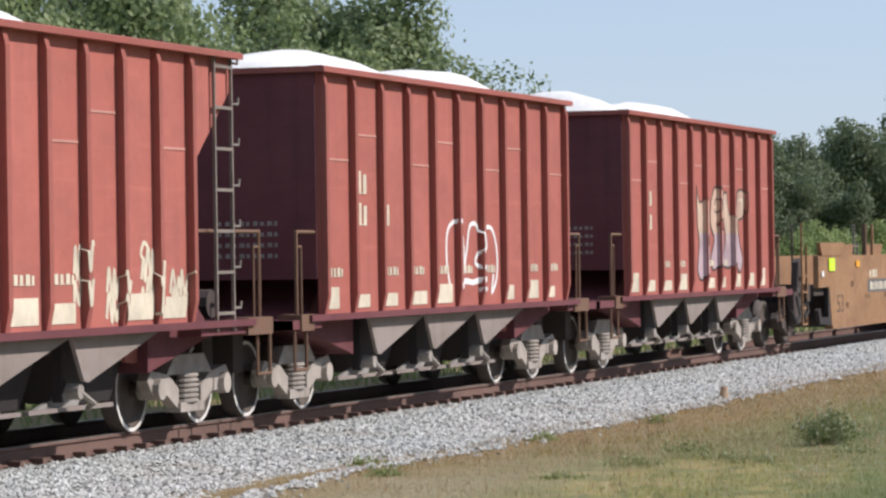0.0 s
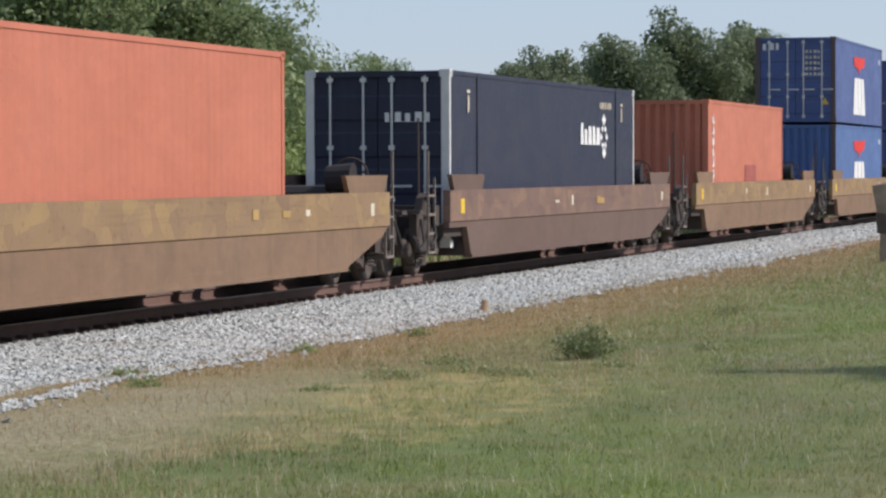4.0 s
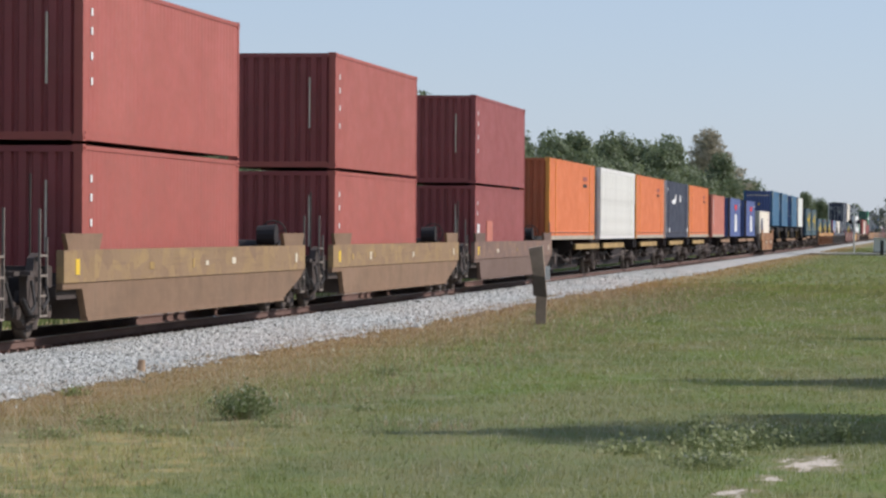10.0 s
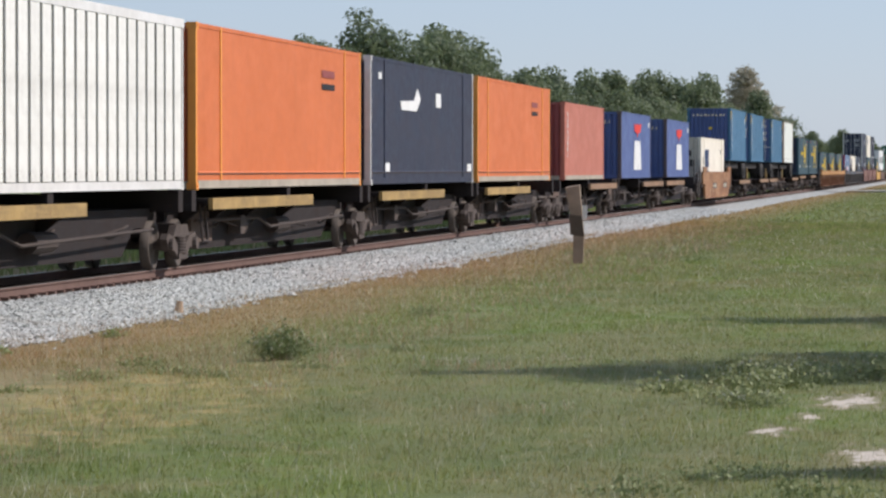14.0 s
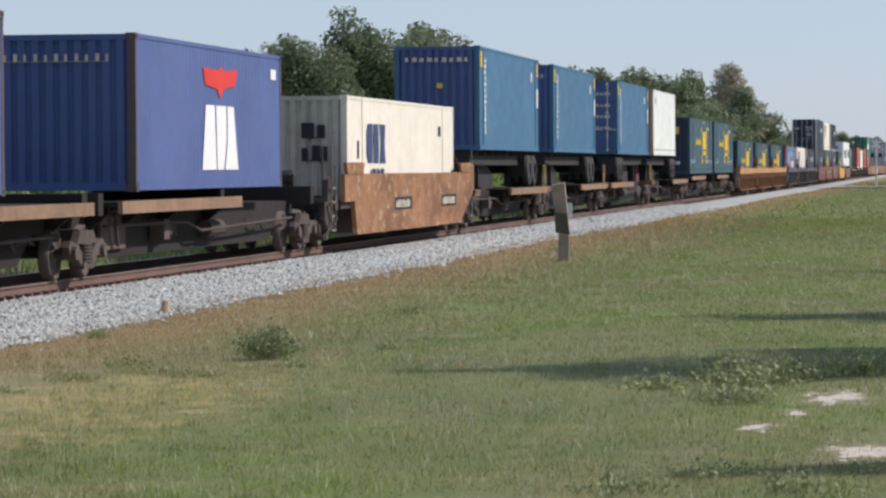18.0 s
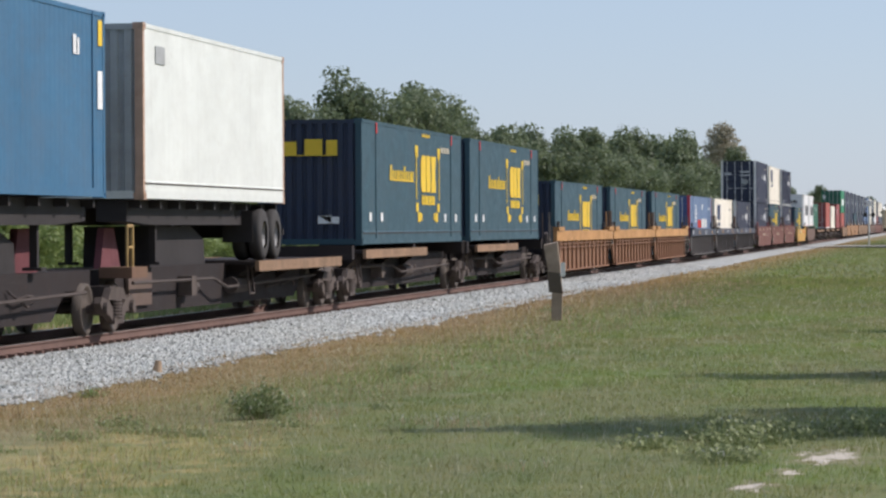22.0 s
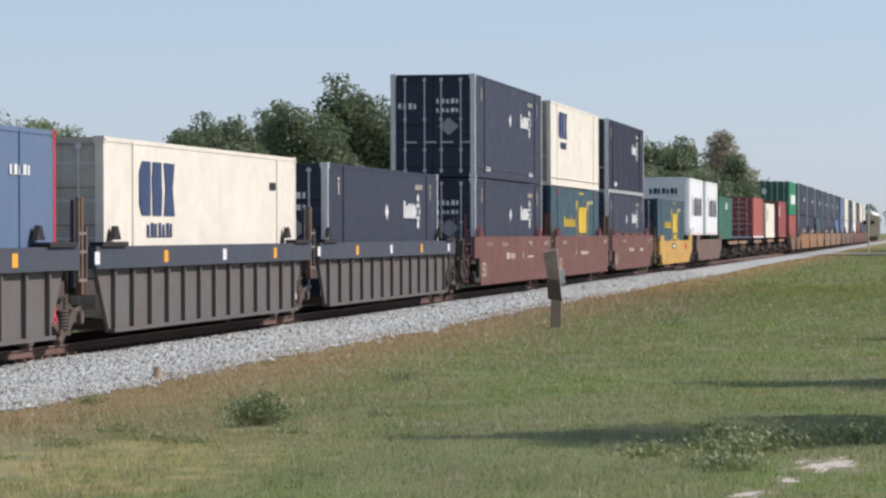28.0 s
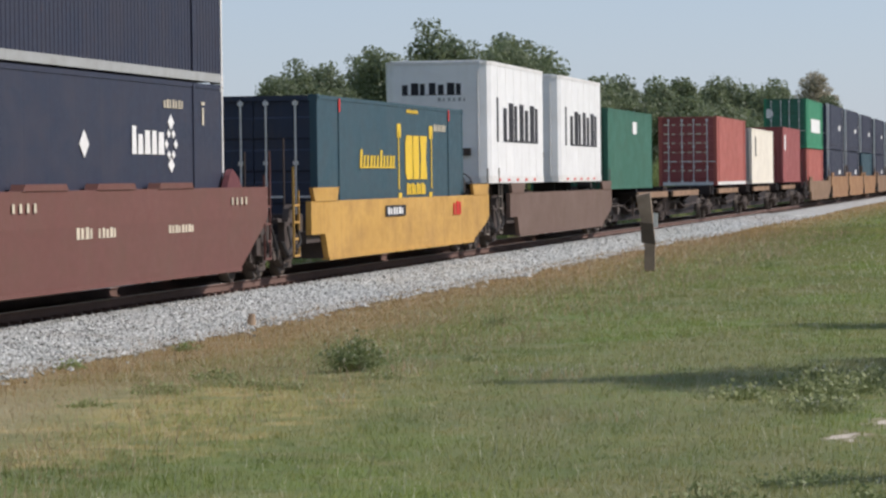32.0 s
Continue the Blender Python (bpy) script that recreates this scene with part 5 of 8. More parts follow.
# ---- the train: colours ----
HOPPER = paint("hopper_red", (0.415, 0.128, 0.098), dirt=(0.22, 0.09, 0.075), amount=0.5, rough=0.7, rust=0.2)
# the shade on the ribs' sides is put into this darker red; chords share it
HOPPERRIB = paint("shaded_hopper_red", (0.330, 0.098, 0.078), amount=0.4, rough=0.75, rust=0.2)
HOPPERSEAM = paint("pale_weld_red", (0.52, 0.26, 0.21), amount=0.4, rough=0.7)
# hopper red darkened: the ends' shade is in the colour; also dark red fittings
HOPPERDARK = paint("end_shade_and_dark_red", (0.150, 0.048, 0.052), dirt=(0.07, 0.035, 0.04), amount=0.5, rough=0.75)
# near-black, with the shade of the recess under the car in the colour
CHUTE = paint("shaded_chute_steel", (0.040, 0.034, 0.033), dirt=(0.065, 0.052, 0.046), amount=0.4, fade=0.0, rough=0.8)
CHUTEMID = paint("brown_chute_gusset", (0.27, 0.225, 0.20), amount=0.5, rough=0.8)
CHUTEPALE = paint("worn_chute_steel", (0.30, 0.285, 0.26), amount=0.4, rough=0.6)
TANWELL = paint("tan_yellow_car_paint", (0.310, 0.170, 0.082), dirt=(0.165, 0.09, 0.055), amount=0.7, rough=0.65, rust=0.2)
OLDWELL = paint("brown_dirty_car_paint", (0.228, 0.143, 0.088), amount=0.5, rough=0.8, rust=0.3)
OLDBAND = rubbed_band("rubbed_yellow_band", (0.270, 0.178, 0.100), (0.385, 0.262, 0.105), (0.170, 0.105, 0.072))
PURPLEWELL = paint("faded_maroon_car_paint", (0.150, 0.098, 0.078), amount=0.45, rough=0.8)
PURPLEBAND = rubbed_band("rubbed_maroon_band", (0.190, 0.122, 0.095), (0.300, 0.190, 0.120), (0.125, 0.080, 0.070))
RUSTWELL = peeling_paint("rusted_orange_car_paint", (0.330, 0.170, 0.082), (0.185, 0.088, 0.052), (0.43, 0.33, 0.21))
BROWNWELL = paint("brown_car_paint", (0.160, 0.068, 0.056), amount=0.35, fade=0.1, rough=0.6)
YELLOWWELL = paint("bright_yellow_car_paint", (0.52, 0.30, 0.075), dirt=(0.24, 0.14, 0.06), amount=0.6, rough=0.6)
ORANGEBEAM = paint("orange_beam_paint", (0.47, 0.245, 0.092), amount=0.5, rough=0.65)
ORANGERIB = paint("rust_brown_rib_paint", (0.235, 0.118, 0.066), amount=0.45, rough=0.75, rust=0.4)
BLUEBEAM = paint("slate_beam_paint", (0.062, 0.073, 0.098), amount=0.3, fade=0.1, rough=0.6)
SLATERIB = paint("slate_rib_paint", (0.135, 0.122, 0.116), amount=0.4, fade=0.1, rough=0.7)
BROWNPLATE = paint("brown_side_plate", (0.115, 0.078, 0.062), amount=0.4, rough=0.8)
TANP = paint("tan_saddle_paint", (0.285, 0.172, 0.102), amount=0.85, rough=0.7)
YELP = paint("yellow_saddle_paint", (0.40, 0.265, 0.10), amount=0.85, rough=0.7, rust=0.4)
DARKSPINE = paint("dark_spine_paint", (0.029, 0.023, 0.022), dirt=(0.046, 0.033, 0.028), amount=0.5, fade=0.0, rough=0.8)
RED1 = paint("brick_red_box", (0.375, 0.092, 0.070), amount=0.25)
# paint of the maroon boxes; as end_mat it paints shade on red boxes' ends
RED2 = paint("maroon_and_shaded_end_red", (0.275, 0.060, 0.057), amount=0.25)
PINKRED = paint("faded_salmon_red_box", (0.47, 0.150, 0.100), amount=0.2)
SALMON = paint("salmon_red_box", (0.52, 0.165, 0.095), amount=0.2)
BLUE = paint("royal_blue_box", (0.066, 0.102, 0.255), amount=0.15)
BLUE2 = paint("mid_blue_box", (0.072, 0.138, 0.320), amount=0.15)
ORANGE = paint("bright_orange_box", (0.62, 0.155, 0.042), amount=0.15, rust=0.05)
# the box orange darkened by a quarter, as painted shade on the near end
ORANGEEND = paint("shaded_orange_end", (0.46, 0.115, 0.045), amount=0.3)
# teal ends face away from the sun; their bluish shade is painted in here
TEALEND = paint("shaded_teal_end", (0.021, 0.032, 0.062), amount=0.2, fade=0.05)
ORANGEPOST = paint("light_orange_post", (0.85, 0.33, 0.06), amount=0.2)
WHITEBOX = paint("white_ribbed_box", (0.82, 0.80, 0.73), amount=0.3)
CREAMBOX = paint("cream_box", (0.79, 0.72, 0.60), amount=0.2, rust=0.1)
COOLWHITE = paint("cool_white_box", (0.66, 0.675, 0.62), amount=0.18, rust=0.12)
# box cream made duller: grime and the near end's shade in one colour
DULLCREAM = paint("shaded_grimy_cream_end", (0.50, 0.46, 0.38), amount=0.45, rust=0.3)
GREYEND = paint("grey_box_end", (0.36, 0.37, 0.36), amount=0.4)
NAVY = paint("dark_navy_box", (0.022, 0.027, 0.054), amount=0.15, fade=0.05)
TEAL = paint("dark_teal_box", (0.028, 0.074, 0.098), amount=0.15, fade=0.1)
SKYBLUE = paint("azure_trailer_box", (0.038, 0.135, 0.240), amount=0.25)
SLATEBLUE = paint("slate_blue_box", (0.110, 0.165, 0.270), amount=0.15)
GREENBOX = paint("green_box", (0.020, 0.215, 0.105), amount=0.2)
DKGREEN = paint("deep_green_box", (0.020, 0.120, 0.075), amount=0.2)
TRAILERW = paint("white_van_trailer", (0.78, 0.78, 0.76), amount=0.12, rust=0.05)
PRIMER = plain("grey_primer", (0.135, 0.13, 0.128), 0.8, 4, 0.4)
TANSTENCIL = plain("faded_stencil", (0.21, 0.125, 0.075), 0.8, 5, 0.4)
FADED = plain("faded_dark_figures", (0.125, 0.085, 0.062), 0.8, 4, 0.5)
PALEPOST = plain("pale_aluminium_post", (0.72, 0.70, 0.66), 0.45, 5, 0.25)
DULLRAIL = plain("dull_pale_rail", (0.40, 0.35, 0.28), 0.7, 5, 0.4)
WORNYEL = plain("worn_yellow_paint", (0.37, 0.245, 0.095), 0.8, 3, 0.6)
TANRACK = paint("tan_autorack_steel", (0.42, 0.37, 0.28), amount=0.4)

# ---- the train: hoppers and the empty wells behind them ----
HLAB = "rust-red ribbed open-top hopper car"
h_first = hopper(22.4, HLAB + " with cream sprayed graffiti", 3, True)
h_second = hopper(35.0, HLAB + " with a white outlined tag", 7)
h_third = hopper(48.2, HLAB + " with a large faded mural", 11)
hopper(9.2, HLAB, 15, True)
for i, yy in enumerate((9.2, 22.4, 35.0, 48.2)):
    gravel_load(yy, i * 1.3)


def scribble(car, y, z, w, h, seed, mat, last):
    """A thick quick signature: crowded loops over a baseline."""
    rng = random.Random(seed)
    for row in range(2):
        pts = []
        for k in range(8):
            pts.append((y + w * (k / 8 + 0.10 * rng.random()), z + h * (0.45 * row + ((0.38 + 0.25 * rng.random()) if k % 2 else 0.14 * rng.random()))))
        ring_tag(car, pts, mat, 0.028, last, 0.001 + 0.001 * row)


for k, (a, zz, h, w) in enumerate(((5.90, 1.27, 0.66, 0.42), (6.66, 1.15, 0.50, 0.45), (7.48, 1.20, 0.62, 0.46), (8.24, 1.22, 0.38, 0.48))):
    scribble(h_first, a, zz, w, h, k + 2, CREAM, 8.75)
ring_tag(h_first, [(7.60, 1.72), (7.52, 1.80), (7.60, 1.90), (7.72, 1.82), (7.62, 1.72)], CREAM, 0.024, 8.75)
ring_tag(h_second, [(4.72, 1.30), (4.56, 1.70), (4.62, 2.05), (4.95, 2.17), (5.18, 2.08), (5.28, 1.72), (5.22, 1.48), (5.38, 1.80), (5.52, 2.10), (5.80, 2.12), (5.95, 1.86), (5.72, 1.66), (5.98, 1.56), (6.05, 1.36), (5.86, 1.30)], WHITE, 0.028)
ring_tag(h_second, [(5.95, 1.86), (6.18, 2.08), (6.50, 2.06), (6.68, 1.78), (6.66, 1.46), (6.44, 1.26), (6.52, 1.50)], WHITE, 0.028, lift=0.001)
ring_tag(h_second, [(4.95, 1.36), (5.30, 1.42), (5.66, 1.40), (5.96, 1.44)], WHITE, 0.036, lift=0.002)


def rounded(pts, closed=True):
    """A smooth outline through the points."""
    out, n = [], len(pts)
    for i in range(n):
        p0, p1, p2, p3 = (Vector(pts[(i + k) % n]) for k in (-1, 0, 1, 2))
        for q in (0.0, 0.33, 0.66):
            out.append(tuple(0.5 * (2 * p1 + (p2 - p0) * q + (2 * p0 - 5 * p1 + 4 * p2 - p3) * q * q + (3 * p1 - p0 - 3 * p2 + p3) * q ** 3)))
    return out


def sprayed(car, outline, low, high, mat, last=9.84, step=0.03):
    """A filled sprayed shape that lies on the side and over the ribs, between two heights."""
    ys, zs = [p for p, _ in outline], [q for _, q in outline]
    g, n = Geo(), len(outline)
    for i in range(int((max(ys) - min(ys)) / step) + 1):
        for j in range(int((max(zs) - min(zs)) / step) + 1):
            a, b = min(ys) + i * step, min(zs) + j * step
            c, d = a + step / 2, b + step / 2
            inside = False
            for k in range(n):
                (p0, q0), (p1, q1) = outline[k], outline[(k + 1) % n]
                if (q0 > d) != (q1 > d) and c < p0 + (d - q0) / (q1 - q0) * (p1 - p0):
                    inside = not inside
            if inside and low <= d < high:
                xa, xb = rib_skin(a, last), rib_skin(a + step, last)
                g.add([(xa, a, b), (xb, a + step, b), (xb, a + step, b + step), (xa, a, b + step)], [(0, 1, 2, 3)])
    tagged(part("graffiti", g, mat, car), kind="stuff")


GRAFF2 = plain("faded_mauve_graffiti", (0.42, 0.31, 0.33), 0.8, 3, 0.6)
for pts in ([(4.48, 2.80), (4.70, 2.55), (5.15, 2.62), (5.25, 2.30), (4.95, 1.95), (5.15, 1.60), (4.80, 1.30), (4.50, 1.45), (4.62, 1.9), (4.50, 2.2)],
            [(5.45, 2.55), (5.75, 2.80), (6.05, 2.70), (6.1, 2.4), (5.85, 2.2), (6.1, 1.95), (6.05, 1.6), (5.6, 1.45), (5.4, 1.65), (5.65, 1.95), (5.4, 2.2)],
            [(6.35, 2.70), (6.6, 2.72), (6.75, 2.4), (7.0, 2.25), (7.1, 1.75), (6.8, 1.5), (6.3, 1.55), (6.45, 2.0), (6.3, 2.35)],
            [(7.12, 2.55), (7.3, 2.5), (7.4, 2.75), (7.85, 2.75), (7.8, 2.35), (7.42, 2.25), (7.5, 1.9), (7.72, 1.6), (7.45, 1.4), (7.2, 1.7), (7.22, 2.2), (7.05, 2.3)]):
    soft = rounded(pts)
    sprayed(h_third, soft, 0.0, 2.04, GRAFF2)
    sprayed(h_third, soft, 2.04, 9.0, GRAFF)
    ring_tag(h_third, pts + pts[:1], GRIME, 0.018, lift=0.002)
ring_tag(h_third, [(5.70, 2.50), (5.84, 2.62), (5.95, 2.50), (5.82, 2.38), (5.74, 2.46)], GRIME, 0.016, lift=0.002)
ring_tag(h_third, [(4.62, 2.5), (4.75, 2.2), (4.66, 1.9)], CREAM, 0.022, lift=0.003)
ring_tag(h_third, [(6.42, 2.6), (6.56, 2.3), (6.62, 1.9)], CREAM, 0.022, lift=0.003)
ring_tag(h_third, [(7.5, 2.62), (7.74, 2.6), (7.7, 2.45)], CREAM, 0.022, lift=0.003)

tri = triple_well([(62.7, 18.27), (82.2, 18.1), (101.6, 19.3)], TANWELL, "empty tan-yellow three-unit well car with dark number panels", 1.65)
for a in (4.9, 50.35):
    plate(tri, PRIMER, 1.452, a, a + 3.1, 0.90, 1.16, "number_panel")
    bars(tri, CREAM, 1.457, a + 0.25, 0.95, 2.6, 0.16, 10, fill=0.6)
plate(tri, DARKM, 1.452, 28.3, 30.5, 0.86, 1.34, "number_panel")
bars(tri, WHITE, 1.457, 28.5, 0.94, 1.8, 0.3, 3, fill=0.8)
for a in (1.7, 21.2, 41.0):
    text_part("53", tri, FADED, 1.452, a, 0.55, 0.5, squeeze=1.5)
for a, z in ((3.6, 1.42), (16.2, 1.42), (36.6, 1.46), (34.6, 1.38)):
    plate(tri, ORANGEM, 1.475, a, a + 0.35, z, z + 0.12, "reflector")
plate(tri, LIME, 1.475, 0.9, 1.45, 1.36, 1.6, "tag")
plate(tri, WHITE, 1.475, 0.2, 0.4, 1.25, 1.36, "tag")
part("number_panel", Geo().box(1.45, 1.53, 19.5, 20.8, 1.2, 1.46), PRIMER, tri)
text_part("125T", tri, WHITE, 1.5325, 20.0, 1.27, 0.19, squeeze=1.5)
poly_mark(tri, CREAM, [(23.75, 1.45), (23.55, 1.32), (23.65, 1.12), (24.0, 0.95), (24.4, 1.12), (24.5, 1.32), (24.3, 1.45), (24.0, 1.56)], 1.452)
bars(tri, CREAM, 1.452, 5.1, 1.2, 1.0, 0.16, 3)
poly_mark(tri, CREAM, [(42.0, 1.4), (41.85, 1.28), (42.2, 1.05), (42.55, 1.28), (42.4, 1.4)], 1.452)
part("brake_reservoir", Geo().tube((0.0, 58.35, 2.0), (0.95, 58.35, 2.0), 0.2, 16), RUST, tri)
part("hoop", Geo().pipe([(0.45, 58.3, 2.2), (0.6, 58.3, 2.34), (0.8, 58.3, 2.34), (0.9, 58.3, 2.15)], 0.02), GRABM, tri)
part("reservoir_stand", Geo().box(0.1, 0.25, 58.2, 58.5, 1.3, 1.83).box(0.65, 0.8, 58.2, 58.5, 1.3, 1.83), BLACK, tri)
for k in (46.0, 46.45):
    poly_mark(tri, YELLOW, [(k + 0.13 * math.cos(q * 0.7854), 0.86 + 0.07 * math.sin(q * 0.7854)) for q in range(8)], 1.4525, "graffiti")
plate(tri, TANSTENCIL, 1.4515, 49.7, 49.95, 0.98, 1.18)
plate(tri, CREAM, 1.4525, 56.9, 57.1, 0.86, 1.06, "tag")
for a, w_ in ((17.7, 0.55), (37.05, 0.53)):
    plate(tri, PRIMER, 1.4525, a, a + w_, 0.75, 1.14, "primer_patch")
    plate(tri, PRIMER, 1.472, a + 0.05, a + w_, 1.16, 1.34, "primer_patch")
for a in (19.5, 38.9):
    poly_mark(tri, PRIMER, [(a + 1.27, 0.42), (a + 1.36, 0.42), (a + 1.5, 0.9), (a + 1.36, 1.13), (a + 1.05, 1.13)], 1.4525, "primer_patch")
rng = random.Random(77)
for k in range(34):
    a = 1.6 + rng.random() * 54
    if a % 19.8 > 1.9 and a % 19.8 < 16.5:
        bars(tri, TANSTENCIL, 1.4515, a, 0.55 + rng.random() * 0.5, 0.25 + rng.random() * 0.5, 0.07 + rng.random() * 0.06, 3 + k % 4)
for a in (21.6, 22.2, 22.8, 14.6, 15.1, 34.2, 41.5, 42.0):
    bars(tri, TANSTENCIL, 1.4715, a, 1.42, 0.22, 0.14, 2)
for a in (44.3, 47.5, 50.5, 53.4):
    part("latch_cover", Geo().slab_x([(a, 1.65), (a + 1.9, 1.65), (a + 1.8, 1.75), (a + 0.1, 1.75)], 1.30, 1.47), TANWELL, tri)

# ---- single wells with boxes ----
WL = "weathered brown single well car with a rubbed yellow upper band"
WP = "faded maroon-brown single well car with rubbed upper band"
WELLS = [(125.0, OLDWELL, OLDBAND, WL), (148.8, PURPLEWELL, PURPLEBAND, WP), (172.2, OLDWELL, OLDBAND, WL), (196.1, OLDWELL, OLDBAND, WL), (220.2, OLDWELL, OLDBAND, WL),
         (243.6, OLDWELL, OLDBAND, WL), (267.0, OLDWELL, OLDBAND, WL), (290.6, OLDWELL, OLDBAND, WL), (314.0, OLDWELL, OLDBAND, WL), (337.4, PURPLEWELL, PURPLEBAND, WP)]
for yy, m, band, lab in WELLS:
    w = single_well(yy, 20.0, m, band, lab)
    plate(w, YELLOW, 1.473, 0.7, 0.95, 0.98, 1.22, "tag")
    plate(w, CREAM, 1.473, 18.9, 19.1, 1.02, 1.2, "tag")
    rng = random.Random(int(yy))
    for k in range(4):
        a = 2.0 + rng.random() * 15
        plate(w, (CREAM, WORNYEL)[k % 2], 1.473 + k * 0.0015, a, a + 0.15 + rng.random() * 0.3, 1.0 + rng.random() * 0.08, 1.12 + rng.random() * 0.1)

c = container(128.2, 12.192, 2.9, 0.40, SALMON, "brick-orange corrugated container with white upright letters, doors shut", near="doors", end_mat=RED2)


def upright_word(ob, mat, y, z0, z1, n, w=0.26):
    """A word painted upright, letter above letter, as a notched strip."""
    h = (z1 - z0) / n
    pts = [(y + w * 0.45, z0), (y + w * 0.55, z0)]
    for i in range(n):
        a, k = z0 + i * h, i % 3
        pts += [(y + w * 0.55, a + 0.04), (y + w, a + 0.04), (y + w, a + h * (0.78 if k != 1 else 0.4)), (y + w * 0.55, a + h * (0.78 if k != 1 else 0.4))]
    pts += [(y + w * 0.55, z1), (y + w * 0.45, z1)]
    for i in range(n - 1, -1, -1):
        a, k = z0 + i * h, i % 3
        pts += [(y + w * 0.45, a + h * (0.78 if k else 0.35)), (y, a + h * (0.78 if k else 0.35)), (y, a + 0.04), (y + w * 0.45, a + 0.04)]
    part("lettering", Geo().slab_x(pts, HALF - 0.001, HALF + 0.005), mat, ob)


upright_word(c, WHITE, 0.55, 0.5, 2.55, 8)
end_bars(c, CREAM, 0.028, 0.15, 2.0, 0.75, 0.13, 7)
c = container(149.8, 16.15, 2.9, 0.42, NAVY, "dark grey domestic container with pale edge posts, doors shut", "smooth", "doors", post=PALEPOST)
c["long"] = 16.15
dark_logo(c, 10.6, 1.6)
end_bars(c, WHITE, 0.028, 0.12, 2.05, 0.85, 0.16, 5)
c = container(175.4, 12.192, 2.9, 0.42, SALMON, "brick-orange corrugated container with white upright letters", near="front")
upright_word(c, WHITE, 0.55, 0.5, 2.55, 8)
plate(c, RED1, HALF + 0.001, 5.6, 7.4, 0.7, 1.35, "repair_patch")
RUSTPOST = paint("rust_edged_blue_post", (0.085, 0.07, 0.085), dirt=(0.14, 0.07, 0.04), amount=0.8, rust=0.7)
for i, yy in enumerate((198.8, 222.1, 245.4, 269.2)):
    lo = container(yy, 12.192, 2.59, 0.42, BLUE2 if i in (0, 2) else BLUE, "blue corrugated container with red and white emblem, lower of stack", near="front", post=RUSTPOST)
    up = container(yy, 12.192, 2.59, 3.06, BLUE2 if i in (1, 2) else BLUE, "blue corrugated container, upper of a stack", near="doors" if i != 2 else "front", end_mat=BLUE, post=RUSTPOST)
    if i in (0, 3):
        blue_line_logo(lo, 4.4, 0.3)
        blue_line_logo(up, 4.4, 0.3)
    else:
        for ob in (up, lo):
            plate(ob, WHITE, HALF + 0.001, 0.45, 1.1, 1.75, 2.05)
            plate(ob, REDM, HALF + 0.001, 0.45, 1.1, 2.1, 2.2)
    for ob in (up, lo):
        plate(ob, WHITE, HALF + 0.001, 11.2, 11.5, 2.05, 2.2)
        part("warning_sign", Geo().slab_y([(0.78, 0.55), (1.0, 0.55), (0.89, 0.75)], 0.0, 0.012), YELLOW, ob, at=(0, 0.012, 0))
    for k in range(5):
        end_bars(up, CREAM, 0.026, 0.3, 2.1 - k * 0.17, 0.5, 0.09, 4)
    end_bars(up, WHITE, 0.026, -1.0, 2.2, 0.6, 0.22, 3)
for i, yy in enumerate((292.7, 315.6, 339.3)):
    for k, z in enumerate((0.42, 3.06)):
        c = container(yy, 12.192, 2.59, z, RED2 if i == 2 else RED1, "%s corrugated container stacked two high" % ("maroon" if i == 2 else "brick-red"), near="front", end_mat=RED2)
        for dz in (0.9, 1.3, 1.7, 2.0):
            plate(c, WHITE, HALF + 0.001, 0.5, 0.62, dz, dz + 0.12)
        end_bars(c, CREAM, -0.04, 0.62, 0.9, 0.08, 1.2, 1)
        if i == 2:
            end_bars(c, WHITE, -0.04, -1.05, 2.0, 0.6, 0.22, 3)
            if k == 0:
                plate(c, PINKRED, HALF + 0.001, 2.6, 4.0, 0.45, 1.55, "repair_patch")
                plate(c, WHITE, HALF + 0.001, 0.45, 0.95, 0.95, 1.45)

# ---- spine cars with boxes ----
spine_car([(357.2, 376.0), (376.2, 393.8), (394.0, 411.2), (411.4, 428.2), (428.4, 446.2)], "grimy dark spine car with worn yellow saddle plates", accent=YELP, top=1.345)
spine_car([(447.4, 464.8), (465.0, 484.6), (484.8, 503.4)], "grimy dark spine car with tan saddle plates", top=1.335, flip=(True, True, False))
for yy in (358.9, 394.4, 428.6):
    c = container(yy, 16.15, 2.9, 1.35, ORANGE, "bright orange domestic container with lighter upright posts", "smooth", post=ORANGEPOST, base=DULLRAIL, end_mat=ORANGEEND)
    plate(c, RED2, HALF + 0.001, 11.6, 13.0, 2.25, 2.4)
    plate(c, DARKM, HALF + 0.001, 11.6, 13.0, 2.0, 2.12)
    part("hazard_plate", Geo().slab_y([(-0.25, 1.7), (0, 1.45), (0.25, 1.7), (0, 1.95)], -0.006, 0.002), DARKM, c, at=(0, -0.03, 0))
# dark grey base sheet that shows in the gaps between the boards
GAPGREY = plain("dark_gap_grey", (0.16, 0.15, 0.13), 0.9, 4, 0.4)
c = container(377.3, 16.15, 2.9, 1.35, GAPGREY, "white container of close upright boards with dark gaps", "smooth", post=PALEPOST, base=PALEPOST, end_mat=GREYEND)
for s in (1, -1):
    slat = Geo().box(min(s * 1.19, s * 1.235), max(s * 1.19, s * 1.235), 0.05, 0.53, 0.17, 2.74).mesh("board", WHITEBOX)
    for k in range(25):
        part("board", slat, None, c, at=(0, 0.15 + k * 0.634, 0))
    part("top_board", Geo().box(min(s * 1.2, s * 1.245), max(s * 1.2, s * 1.245), 0.05, 16.1, 2.745, 2.895), PALEPOST, c)
for k, w in ((0.55, 4), (0.85, 6)):
    part("marking", Geo().box(k, k + 0.16, -0.05, -0.04, 1.6, 2.6), DARKM, c)
